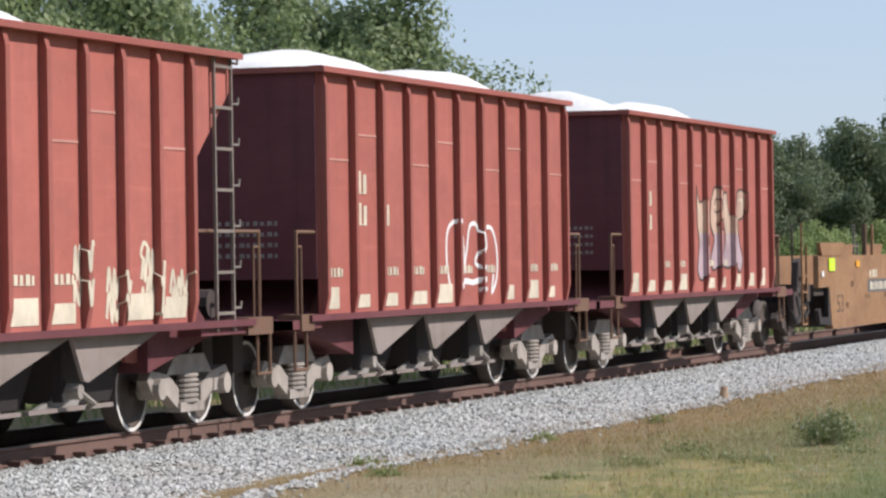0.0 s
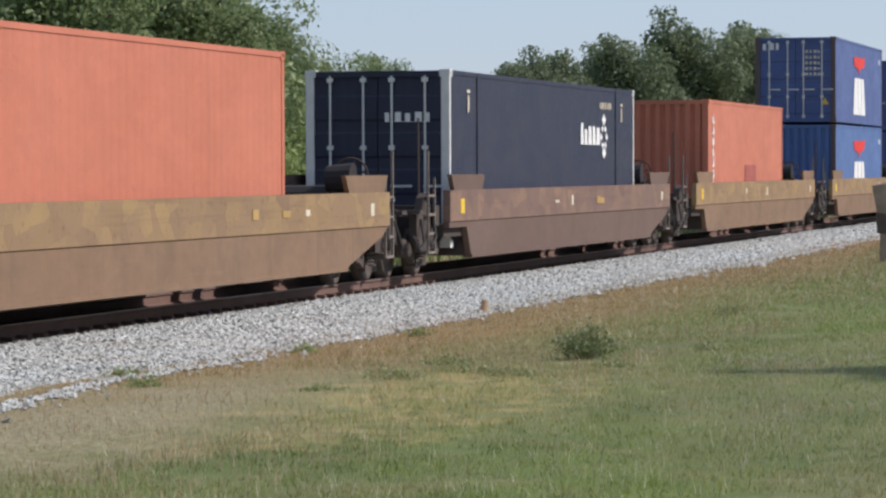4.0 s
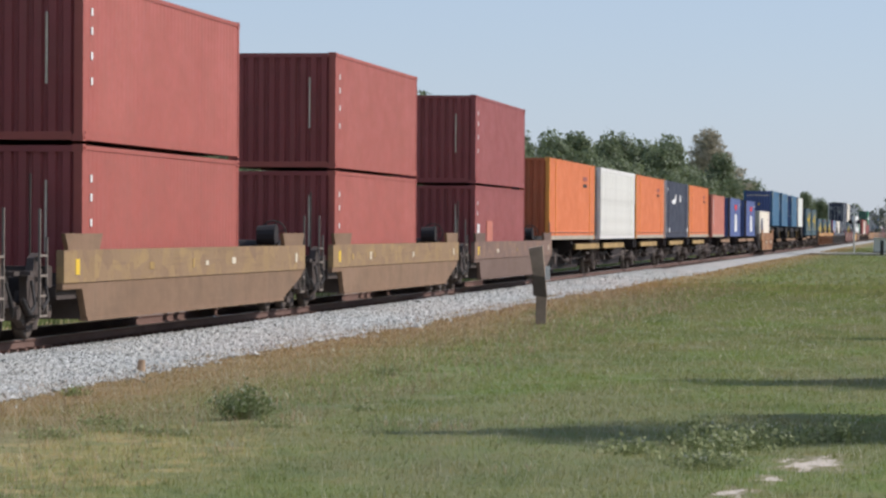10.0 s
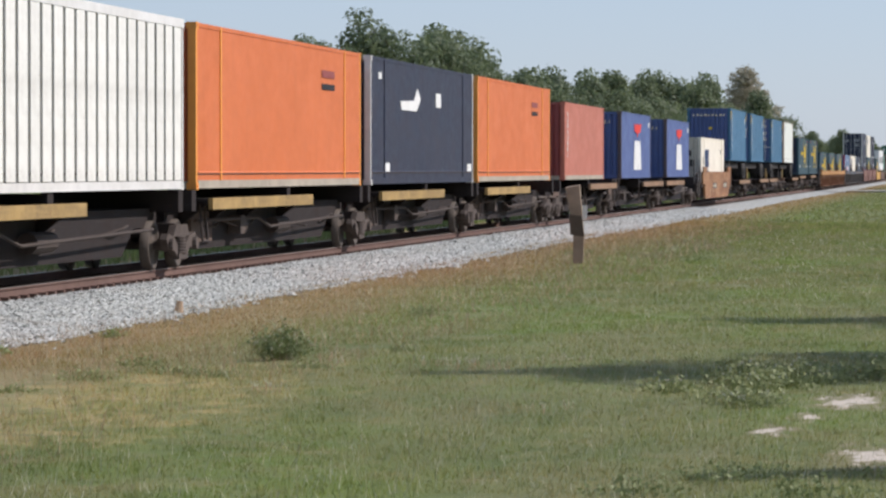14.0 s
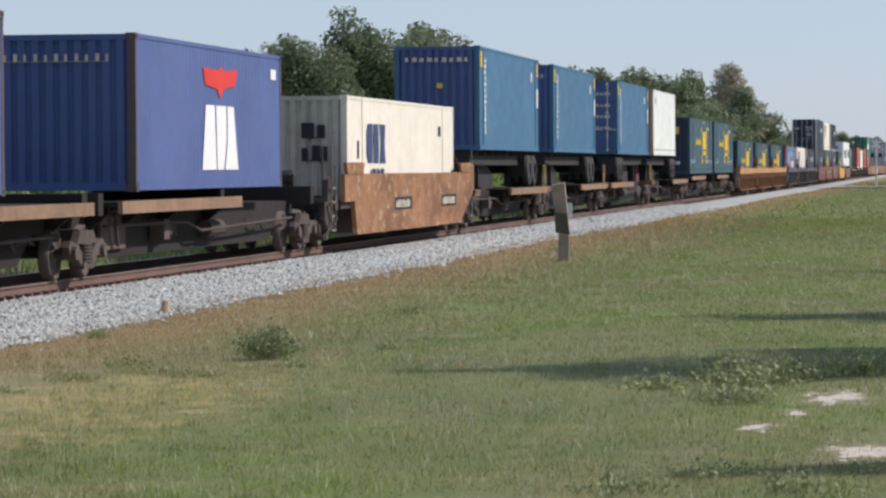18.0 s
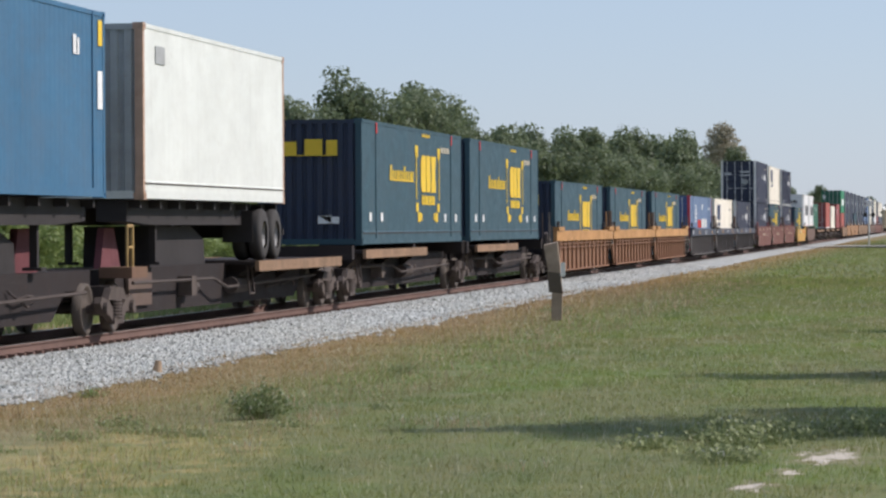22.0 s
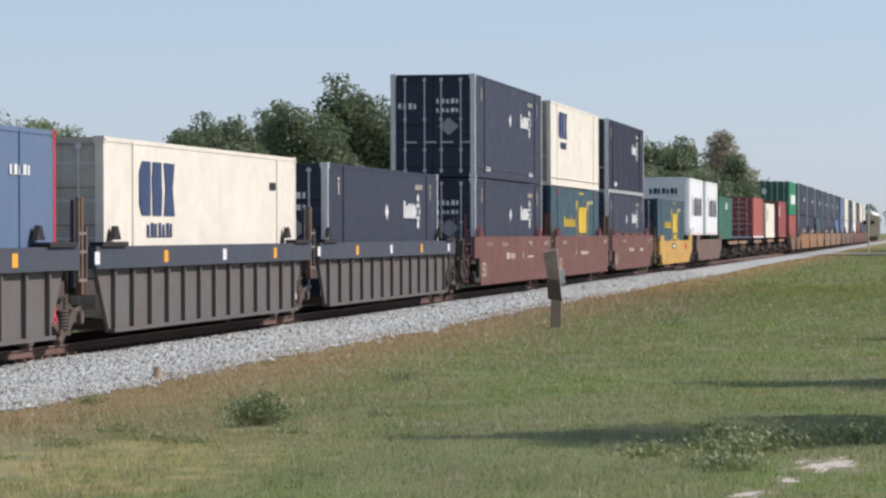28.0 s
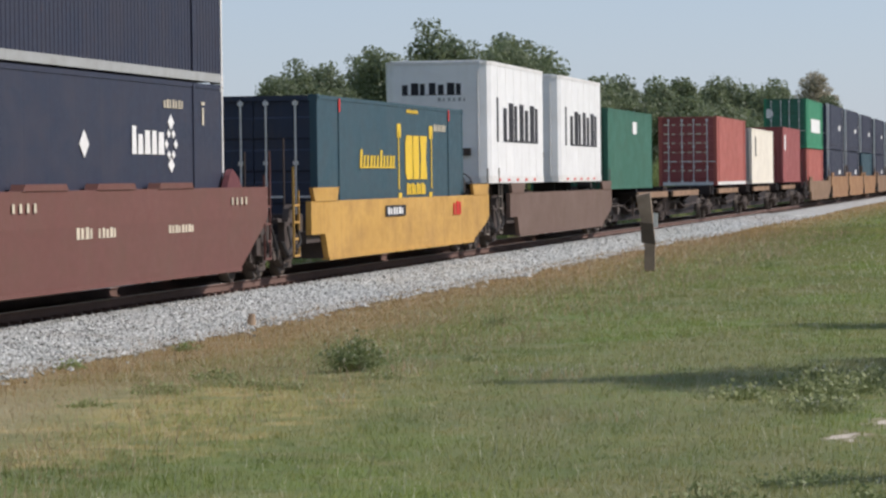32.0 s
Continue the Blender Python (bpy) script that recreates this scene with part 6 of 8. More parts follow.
c = container(411.8, 15.9, 2.9, 1.35, NAVY, "dark navy container with pale edge posts and white emblem", "smooth", post=PALEPOST)
poly_mark(c, WHITE, [(4.2, 1.75), (6.4, 1.75), (7.0, 2.05), (6.5, 2.3), (6.0, 2.0), (4.0, 1.95)])
plate(c, WHITE, HALF + 0.001, 9.4, 10.2, 1.9, 2.25)
for a in (0.6, 13.6):
    plate(c, WHITE, HALF + 0.001, a + 1.2, a + 1.9, 0.3, 0.5)
plate(c, WHITE, HALF + 0.001, 1.0, 1.4, 2.4, 2.55)
c = container(448.8, 12.192, 2.6, 1.34, PINKRED, "faded salmon-red container with white upright letters", base=DULLRAIL, end_mat=RED2)
upright_word(c, WHITE, 0.7, 0.75, 2.3, 8)
for yy in (467.4, 487.4):
    c = container(yy, 12.192, 2.6, 1.34, BLUE, "blue corrugated container with red bird and white blocks", post=RUSTPOST)
    blue_line_logo(c, 5.0, 0.35)
    plate(c, WHITE, HALF + 0.001, 11.1, 11.6, 2.1, 2.3)
    end_bars(c, CREAM, -0.04, -1.0, 2.13, 1.9, 0.13, 11, fill=0.34)

# ---- rusty well with a white box ----
w = single_well(505.4, 19.8, RUSTWELL, None, "rust-streaked orange well car with dark number panels", 1.58)
for a in (6.6, 14.0):
    plate(w, DARKM, 1.452, a, a + 2.6, 0.72, 1.02, "number_panel")
    bars(w, CREAM, 1.457, a + 0.2, 0.78, 2.2, 0.18, 7)
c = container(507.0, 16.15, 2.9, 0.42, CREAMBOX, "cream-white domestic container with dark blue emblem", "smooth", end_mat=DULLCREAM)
for k in range(2):
    end_bars(c, DARKM, -0.04, 0.2, 1.95 - k * 0.5, 0.7, 0.34, 2 + k, fill=0.7)
blue_blocks(c, 2.5, 1.40)
plate(c, DARKM, HALF + 0.001, 13.4, 13.8, 2.1, 2.35)
plate(c, DARKM, HALF + 0.001, 1.3, 1.5, 1.5, 1.9)

# ---- trailers on spine cars ----
spine_car([(526.8, 543.6), (543.8, 563.0), (563.2, 583.2), (583.4, 603.0)], "grimy dark spine car with tan wheel plates for trailers", True, flip=(True, True, False, True))
for i, (yy, L, rear) in enumerate(((528.3, 13.716, 12.3), (546.3, 13.4, 12.0), (568.3, 13.716, 1.4))):
    chassis(yy, L, 2.19, rear, "black road chassis with twin dusty tyres under a blue box")
    c = container(yy, L, 2.95, 2.19, SKYBLUE, "azure blue container on a road chassis, white upright lettering", near="front" if i < 2 else "doors", end_mat=BLUE)
    upright_word(c, WHITE, 0.95, 0.45, 2.65, 13, 0.36)
    plate(c, YELLOW, HALF + 0.001, 0.2, 0.5, 2.35, 2.8)
    plate(c, YELLOW, HALF + 0.001, L - 0.45, L - 0.2, 2.4, 2.8)
    plate(c, WHITE, HALF + 0.001, L - 0.5, L - 0.2, 1.4, 2.0)
    bars(c, WHITE, HALF + 0.001, L - 2.0, 2.2, 0.5, 0.3, 2)
    if i < 2:
        end_bars(c, CREAM, -0.04, -0.9, 2.5, 1.9, 0.12, 9)
        end_bars(c, YELLOW, -0.04, 0.0, 1.75, 0.4, 0.16, 1)
    else:
        for k in range(4):
            end_bars(c, CREAM, 0.026, 0.2, 2.35 - k * 0.45, 0.8, 0.12, 5)
chassis(584.6, 12.192, 2.19, 10.9, "black road chassis with twin dusty tyres under a white box")
c = container(584.6, 12.192, 2.95, 2.19, COOLWHITE, "off-white container on a road chassis with rusty end posts", "smooth", post=paint("rusty_cream_post", (0.50, 0.32, 0.22), amount=0.5, rust=0.5), end_mat=GREYEND)
plate(c, GREYEND, HALF + 0.001, 0.9, 1.6, 2.3, 2.6)

# ---- teal boxes on a spine car, then in rib-sided wells ----
spine_car([(604.6, 623.0), (623.2, 641.6)], "grimy dark spine car with tan saddle plates", flip=(False, False))


def teal_box(y, z, h=2.9, near="front"):
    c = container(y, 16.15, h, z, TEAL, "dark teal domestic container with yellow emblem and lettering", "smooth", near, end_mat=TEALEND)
    teal_logo(c, 8.05, 0.68)
    for a in (1.0, 2.6, 12.9, 14.9):
        plate(c, WHITE, HALF + 0.001, a, a + 0.3, 0.55, 0.75)
    for a in (1.98, 14.17):
        plate(c, REDM, HALF + 0.014, a - 0.06, a + 0.06, 2.6, 2.85)
    if near == "front":
        end_bars(c, YELLOW, -0.04, -0.6, 2.05, 1.5, 0.38, 3, fill=0.72)
        end_bars(c, WHITE, -0.04, 0.2, 0.5, 0.6, 0.18, 2, fill=0.9)
    return c


teal_box(606.0, 1.30)
teal_box(623.9, 1.30)
triple_well([(643.2, 19.5), (663.1, 19.3), (682.8, 19.2)], ORANGEBEAM, "orange-beamed three-unit well car with rust-brown ribbed sides", 1.56, ribbed=ORANGERIB)
for yy in (644.9, 664.3, 683.6):
    teal_box(yy, 0.38)
slate = triple_well([(705.1, 18.5), (724.6, 18.0), (743.6, 19.9)], BLUEBEAM, "slate-blue-beamed three-unit well car with dark ribbed sides", 1.53, ribbed=SLATERIB)
for k in range(13):
    plate(slate, ORANGEM if k % 2 else WHITE, 1.472, 0.6 + k * 4.7, 0.9 + k * 4.7, 1.25, 1.45, "reflector")
c = container(707.0, 16.15, 2.9, 0.38, SLATEBLUE, "slate-blue domestic container with red edge and white emblem", "smooth", "doors", post=paint("red_edge_post", (0.55, 0.04, 0.05), amount=0.2), end_mat=BLUE)
for k in range(5):
    plate(c, WHITE, HALF + 0.001, 3.6, 4.9 - abs(k - 2) * 0.3, 1.5 + k * 0.2, 1.62 + k * 0.2)
bars(c, REDM, HALF + 0.001, 5.6, 1.22, 2.6, 0.42, 4, fill=0.75)
bars(c, WHITE, HALF + 0.001, 8.3, 1.22, 4.2, 0.5, 7, fill=0.72)
plate(c, WHITE, HALF + 0.001, 8.6, 9.2, 2.2, 2.5)
bars(c, WHITE, HALF + 0.001, 13.6, 2.2, 1.2, 0.15, 5)
c = container(726.1, 16.15, 2.9, 0.38, CREAMBOX, "cream domestic container with blue emblem, doors shut", "smooth", "doors", end_mat=DULLCREAM)
blue_blocks(c, 2.4, 1.65)
plate(c, DARKM, HALF + 0.001, 13.4, 14.0, 2.2, 2.35)


def navy_box(y, z, h=2.88, near="doors"):
    c = container(y, 16.15, h, z, NAVY, "dark navy container with pale edge posts and white emblem", "smooth", near, post=PALEPOST, rods=paint("pale_rod", (0.60, 0.60, 0.60), amount=0.1))
    c["long"] = 16.15
    dark_logo(c, 10.4, 1.58)
    poly_mark(c, WHITE, [(7.6, 1.85), (7.85, 2.05), (8.1, 1.85), (7.85, 1.65)])
    for a in (2.3, 12.6):
        bars(c, WHITE, HALF + 0.001, a, 0.22, 1.0, 0.12, 7)
    if near == "doors":
        end_bars(c, WHITE, 0.026, 0.1, 2.1, 0.7, 0.14, 5)
        end_bars(c, WHITE, 0.026, 0.1, 1.85, 0.7, 0.12, 5)
        part("hazard_plate", Geo().slab_y([(0.15, 1.45), (0.45, 1.2), (0.75, 1.45), (0.45, 1.7)], 0.018, 0.026), GREYEND, c)
        end_bars(c, WHITE, 0.026, -1.0, 1.95, 0.6, 0.16, 4)
    return c


navy_box(745.9, 0.38)

# ---- brown wells, stacked ----
brown = triple_well([(767.4, 18.5), (787.2, 18.2), (807.0, 19.1)], BROWNWELL, "red-brown three-unit well car with white stencils", 1.62, humps=True)
for a in (2.0, 21.5, 41.4):
    text_part("53", brown, CREAM, 1.452, a - 0.4, 0.50, 0.55, squeeze=1.5)
for a, w_, n, h_ in ((7.0, 0.9, 4, 0.2), (8.1, 0.9, 5, 0.17), (11.0, 0.2, 1, 0.2), (12.2, 1.6, 9, 0.07), (26.5, 0.3, 1, 0.16), (28.0, 2.6, 12, 0.12), (47.0, 0.9, 4, 0.16), (48.1, 1.0, 5, 0.14), (52.0, 1.6, 8, 0.12)):
    bars(brown, CREAM, 1.452, a, 0.95, w_, h_, n, fill=0.65)
for a in (2.5, 6.0, 12.0, 16.5, 22.0, 36.0, 44.0, 56.0):
    for k in range(4):
        plate(brown, CREAM, 1.472, a + k * 0.32, a + k * 0.32 + 0.1, 1.34, 1.46)
for a in (41.0, 44.5, 48.0, 51.4):
    part("latch_cover", Geo().slab_x([(a, 1.62), (a + 2.1, 1.62), (a + 2.0, 1.71), (a + 0.1, 1.71)], 1.28, 1.47), BROWNWELL, brown)
navy_box(769.3, 0.42)
navy_box(769.3, 3.31, 2.94)
teal_box(788.0, 0.42, near="doors")
c = container(788.0, 16.15, 2.88, 3.33, CREAMBOX, "cream domestic container with blue emblem stacked on a teal one", "smooth", "doors", end_mat=paint("rusty_cream_end", (0.42, 0.36, 0.29), amount=0.6, rust=0.5))
blue_blocks(c, 2.4, 1.68)
navy_box(807.8, 0.42)
c = container(807.8, 16.15, 2.94, 3.31, NAVY, "dark slate close-ribbed container with pale edge posts", "fine", "doors", post=PALEPOST, base=GREYEND)
c["long"] = 16.15
dark_logo(c, 10.4, 1.6)
bars(c, WHITE, HALF + 0.001, 2.6, 0.3, 1.3, 0.18, 5)
part("hazard_plate", Geo().slab_y([(0.15, 1.45), (0.45, 1.2), (0.75, 1.45), (0.45, 1.7)], 0.018, 0.026), GREYEND, c)

# ---- yellow well, brown well with two van trailers ----
w = single_well(829.6, 20.1, YELLOWWELL, None, "bright yellow well car with a dark number panel", 1.34)
plate(w, DARKM, 1.472, 7.0, 9.2, 0.98, 1.2, "number_panel")
bars(w, WHITE, 1.477, 7.2, 1.02, 1.8, 0.14, 6)
bars(w, REDM, 1.472, 15.0, 0.92, 1.2, 0.3, 3)
teal_box(831.3, 0.42, near="doors")
single_well(853.0, 20.3, PURPLEWELL, None, "faded maroon well car carrying two van trailers", 1.35)


def van_trailer(y, L):
    """A white road van trailer, its rounded front wall facing back along the line."""
    ob = rolling("van_trailer", y, 0, "white road van trailer with dark lettering bars", "trailer", "road trailers on the train")
    x, z0, z1 = 1.29, 1.62, 4.55
    plan = [(-x, L), (-x, 0.26), (-x + 0.08, 0.10), (-x + 0.24, 0.02), (x - 0.24, 0.02), (x - 0.08, 0.10), (x, 0.26), (x, L)]
    n = len(plan)

    def shell(k, za, zb, name, mat):
        pts = [(a * k, b if b > 1 else b - 0.01 * (k > 1)) for a, b in plan]
        g = Geo().add([(a, b, za) for a, b in pts] + [(a, b, zb) for a, b in pts], [tuple(range(n)), tuple(range(2 * n - 1, n - 1, -1))] + [(i, n + i, n + (i + 1) % n, (i + 1) % n) for i in range(n)])
        return part(name, g, mat, ob)

    shell(1.0, z0 + 0.16, z1 - 0.07, "body", TRAILERW)
    shell(1.008, z1 - 0.07, z1 + 0.015, "top_rail", PALEPOST)
    shell(1.008, z0 - 0.02, z0 + 0.16, "bottom_rail", PALEPOST)
    part("roof", Geo().slab_y([(-x + 0.05, z1 + 0.015), (x - 0.05, z1 + 0.015), (x - 0.25, z1 + 0.05), (-x + 0.25, z1 + 0.05)], 0.3, L), TRAILERW, ob)
    for k in range(11):
        plate(ob, REDM if k % 2 else WHITE, x + 0.012, 0.5 + k * (L - 0.9) / 11, 0.86 + k * (L - 0.9) / 11, z0 + 0.03, z0 + 0.09, "reflector")
    for k in range(1, 7):
        part("panel_seam", Geo().box(x - 0.01, x + 0.003, L * k / 7 - 0.012, L * k / 7 + 0.012, z0 + 0.16, z1 - 0.07), PALEPOST, ob)
    bars(ob, DARKM, x + 0.005, L * 0.235, 2.62, L * 0.70, 0.98, 7, fill=0.74)
    bars(ob, DARKM, x + 0.005, L * 0.12, 2.62, L * 0.05, 1.15, 1, fill=0.8)
    end_bars(ob, DARKM, 0.02, -0.86, 3.75, 1.55, 0.30, 7, fill=0.74)
    end_bars(ob, GREYEND, 0.02, 0.02, 3.60, 0.75, 0.09, 6, fill=0.5)
    part("air_pipe", Geo().tube((x - 0.28, 0.0, z0 + 0.1), (x - 0.28, 0.0, z1 - 0.2), 0.016, 6), PALEPOST, ob)
    part("coupling_box", Geo().box(0.62, 0.82, -0.06, 0.03, 2.28, 2.46), GRIME, ob)
    for s in (1, -1):
        part("landing_leg", Geo().box(s * 0.7 - 0.06, s * 0.7 + 0.06, 2.5, 2.62, 0.36, z0), BLACK, ob)
    for s in (1, -1):
        part("tyre", shared("vtyre", lambda: Geo().lathe_x([(-0.28, 0.25), (-0.28, 0.45), (-0.2, 0.5), (0.2, 0.5), (0.28, 0.45), (0.28, 0.25)], 0, 0, 20).mesh("tyre", RUBBER)), None, ob, at=(s * 0.9, L - 1.5, 0.88))
    part("axle", Geo().tube((-0.9, L - 1.5, 0.88), (0.9, L - 1.5, 0.88), 0.07, 8).box(-0.5, 0.5, L - 2.0, L - 1.0, 0.9, z0), BLACK, ob)
    return ob


van_trailer(850.95, 8.95)
van_trailer(863.2, 8.85)

# ---- spine car with mixed boxes, then the long stacked wells ----
spine_car([(873.4, 890.6), (890.8, 908.2), (908.4, 925.6), (925.8, 943.4), (943.6, 961.6)], "grimy dark spine car with tan saddle plates", top=1.315)
c = container(874.4, 12.192, 2.55, 1.32, DKGREEN, "deep green container with a small white mark")
plate(c, WHITE, HALF + 0.001, 6.5, 7.6, 1.8, 2.2)
c = container(910.6, 13.9, 2.88, 1.32, RED1, "red container with a barred door end in darker red", near="doors", end_mat=RED2, base=PALEPOST)
for k in range(6):
    end_bars(c, CREAM, 0.026, -1.0, 2.5 - k * 0.38, 2.0, 0.06, 6)
c = container(927.8, 12.9, 2.6, 1.32, CREAMBOX, "cream container with a small dark mark", end_mat=GREYEND)
plate(c, DARKM, HALF + 0.001, 2.0, 2.5, 1.3, 2.2)
c = container(947.3, 12.9, 2.92, 1.32, RED2, "maroon container with white upright letters")
plate(c, WHITE, HALF + 0.001, 1.0, 2.0, 1.7, 2.5)
single_well(964.6, 19.6, OLDWELL, None, "weathered brown single well car", 1.36)
container(965.6, 14.8, 2.8, 0.42, RED1, "red container under a green one", end_mat=RED2)
c = container(965.6, 14.8, 2.85, 3.25, GREENBOX, "bright green container stacked on a red one", near="doors", end_mat=DKGREEN)
plate(c, WHITE, HALF + 0.001, 4.0, 12.0, 0.95, 1.75)
part("marking", Geo().slab_y([(-0.95 + 0.28 * math.cos(k * 0.7854), 2.0 + 0.28 * math.sin(k * 0.7854)) for k in range(8)], 0.018, 0.026), WHITE, c)
FARW = [TANWELL, OLDWELL, PURPLEWELL, BROWNWELL, PURPLEWELL]
UP = [NAVY, NAVY, NAVY, NAVY, NAVY, NAVY, SLATEBLUE, CREAMBOX, NAVY, CREAMBOX, NAVY, CREAMBOX, CREAMBOX]
LO = [NAVY, NAVY, TEAL, NAVY, NAVY, SLATEBLUE, SLATEBLUE, CREAMBOX, NAVY, TRAILERW, RED2, NAVY, NAVY]
yy = 985.2
for k in range(0, 13, 3):
    units = [(yy + 19.9 * i, 18.6) for i in range(min(3, 13 - k))]
    triple_well(units, FARW[k // 3], "three-unit well car carrying stacked boxes", 1.6)
    for i in range(len(units)):
        for which, z in ((LO, 0.42), (UP, 3.34)):
            m = which[k + i]
            c = container(units[i][0] + 1.4, 16.15, 2.88, z, m, "%s domestic container stacked two high" % {"dark_navy_box": "dark navy", "cream_box": "cream", "dark_teal_box": "dark teal", "slate_blue_box": "slate-blue", "white_van_trailer": "white", "maroon_and_shaded_end_red": "maroon"}[m.name],
                          "smooth", "doors", post=PALEPOST if m is NAVY else None)
            if m is NAVY:
                plate(c, WHITE, HALF + 0.001, 10.5, 12.4, 1.3, 1.6)
    yy += 19.9 * len(units) + 1.6
for i in range(4):
    car = rolling("autorack_car", yy + 28.0 * i, 0, "tall tan closed autorack car with panelled sides", "railcar", "autoracks of the train")
    part("body", Geo().box(-1.5, 1.5, 0.6, 26.6, 1.0, 4.9), TANRACK, car)
    part("roof", Geo().slab_y([(-1.5, 4.9), (1.5, 4.9), (1.1, 5.6), (-1.1, 5.6)], 0.6, 26.6), WHITEBOX, car)
    for k in range(12):
        part("side_post", shared("rackpost", lambda: Geo().box(1.5, 1.56, -0.08, 0.08, 1.0, 4.9).mesh("side_post", TANRACK)), None, car, at=(0, 1.0 + k * 2.2, 0))
    part("underframe", Geo().box(-1.2, 1.2, 0.2, 27.0, 0.75, 1.0), GRIME, car)
    add_truck(car, 3.5)
    add_truck(car, 23.7)

# ---- ground and track ----
def ground_z(x, y):
    """The lie of the grass: level, a little uneven, rising gently to the camera's side."""
    return -0.30 + 0.05 * noise.noise((x * 0.15, y * 0.08, 3.0)) + 0.012 * noise.noise((x * 0.9, y * 0.9, 7.0))


def ground_sheet():
    xs = [-4000, -1500, -600, -250, -120, -60, -40, -30, -22, -16, -12, -9, -7, -5.5, -4.5, -3.8] + [-3.2 + 0.4 * i for i in range(66)] + [24, 27, 31, 37, 45, 60, 100, 200, 500, 1500, 4000]
    ys = [-3000, -1000, -300, -100, -40, -10, 5] + [10 + 0.8 * i for i in range(138)] + [122, 126, 132, 140, 150, 165, 185, 210, 240, 280, 330, 400, 500, 700, 1000, 1600, 2500, 4900]
    vs = [(x, y, (ground_z(x, y) if abs(x) < 100 and -50 < y < 400 else -0.3)) for y in ys for x in xs]
    n = len(xs)
    fs = [(j * n + i, j * n + i + 1, (j + 1) * n + i + 1, (j + 1) * n + i) for j in range(len(ys) - 1) for i in range(n - 1)]
    ob = new("ground", Geo().add(vs, fs).mesh("ground", GROUND, True))
    return tagged(ob, "rough green and straw-coloured grass with bare sandy spots", "ground", kind="structure")


ground_sheet()


def toe(y, side=1):
    """Where the ballast ends on the grass."""
    return 3.45 + 0.28 * noise.noise((0.0, y * 0.22, 5.0)) + 0.14 * noise.noise((2.0, y * 1.3, 1.0)) + max(0.0, (36 - y)) * 0.05


def ballast_z(x, y):
    t = toe(y)
    a = abs(x)
    if a < 1.75:
        return -0.185
    return -0.185 - (a - 1.75) / (t - 1.75) * 0.145


def ballast():
    ys = [-400, -100, -20] + [5 + 0.6 * i for i in range(260)] + [165, 175, 190, 215, 250, 300, 400, 600, 1000, 2000, 4500]
    vs, fs = [], []
    us = [-1, -0.97, -0.75, -0.51, -0.3, 0, 0.3, 0.51, 0.75, 0.97, 1]
    for y in ys:
        t = toe(y)
        for u in us:
            a = abs(u)
            x = (a / 0.51 * 1.75 if a <= 0.51 else 1.75 + (a - 0.51) / 0.49 * (t - 1.75)) * (1 if u > 0 else -1)
            vs.append((x, y, -0.42 if a == 1 else ballast_z(x, y)))
    n = len(us)
    for j in range(len(ys) - 1):
        for i in range(n - 1):
            fs.append((j * n + i, j * n + i + 1, (j + 1) * n + i + 1, (j + 1) * n + i))
    bed = tagged(new("ballast_bed", Geo().add(vs, fs).mesh("ballast_bed", STONEBED)), "pale grey crushed stone ballast under the track", "ballast", kind="structure")
    # loose stones
    rng = np.random.default_rng(4)
    base = np.array([(1, 0, 0), (-1, 0, 0), (0, 1, 0), (0, -1, 0), (0, 0, 1), (0, 0, -1), ], float)
    tri = np.array([(0, 2, 4), (2, 1, 4), (1, 3, 4), (3, 0, 4), (2, 0, 5), (1, 2, 5), (3, 1, 5), (0, 3, 5)])
    count = 105000
    y = 16 + 150 * rng.random(count) ** 1.7
    r = rng.random(count)
    x = np.array([(0.95 + q * (toe(b) + 0.25 - 0.95)) for q, b in zip(r, y)])
    keep = x > 0.95
    x, y = x[keep], y[keep]
    z = np.array([ballast_z(a, b) if a < toe(b) else ground_z(a, b) for a, b in zip(x, y)])
    # pale slabs and stray stones along the foot of the bed
    sy = 24 + 66 * rng.random(900) ** 1.3
    sx = np.array([toe(b) for b in sy]) + rng.normal(0.02, 0.26, 900)
    x, y = np.concatenate([x, sx]), np.concatenate([y, sy])
    z = np.concatenate([z, [ballast_z(a, b) if a < toe(b) else ground_z(a, b) for a, b in zip(sx, sy)]])
    m = len(x)
    size = (0.018 + 0.028 * rng.random(m) ** 1.8) * (1 + np.clip((y - 40) / 90, 0, 0.9))
    size[-900:] *= 0.9 + 1.3 * rng.random(900) ** 4
    jit = 0.55 + 0.9 * rng.random((m, 6, 1))
    ang = rng.random(m) * 6.28
    pts = base[None] * jit * size[:, None, None] * np.array((1, 1, 0.58))
    c, s = np.cos(ang)[:, None], np.sin(ang)[:, None]
    tilt = rng.normal(0, 0.38, m)[:, None]
    px, pz = pts[:, :, 0] * np.cos(tilt) - pts[:, :, 2] * np.sin(tilt), pts[:, :, 0] * np.sin(tilt) + pts[:, :, 2] * np.cos(tilt)
    qx, qy = px * c - pts[:, :, 1] * s, px * s + pts[:, :, 1] * c
    vv = np.stack([qx + x[:, None], qy + y[:, None], pz + z[:, None] + 0.012], 2).reshape(-1, 3)
    ff = (tri[None] + (np.arange(m) * 6)[:, None, None]).reshape(-1, 3)
    me = bpy.data.meshes.new("ballast_stones")
    me.from_pydata(vv.tolist(), [], ff.tolist())
    me.materials.append(STONES)
    ob = new("ballast_stones", me)
    tagged(ob, "loose pale grey crushed stones along the track", "stones", kind="stuff")


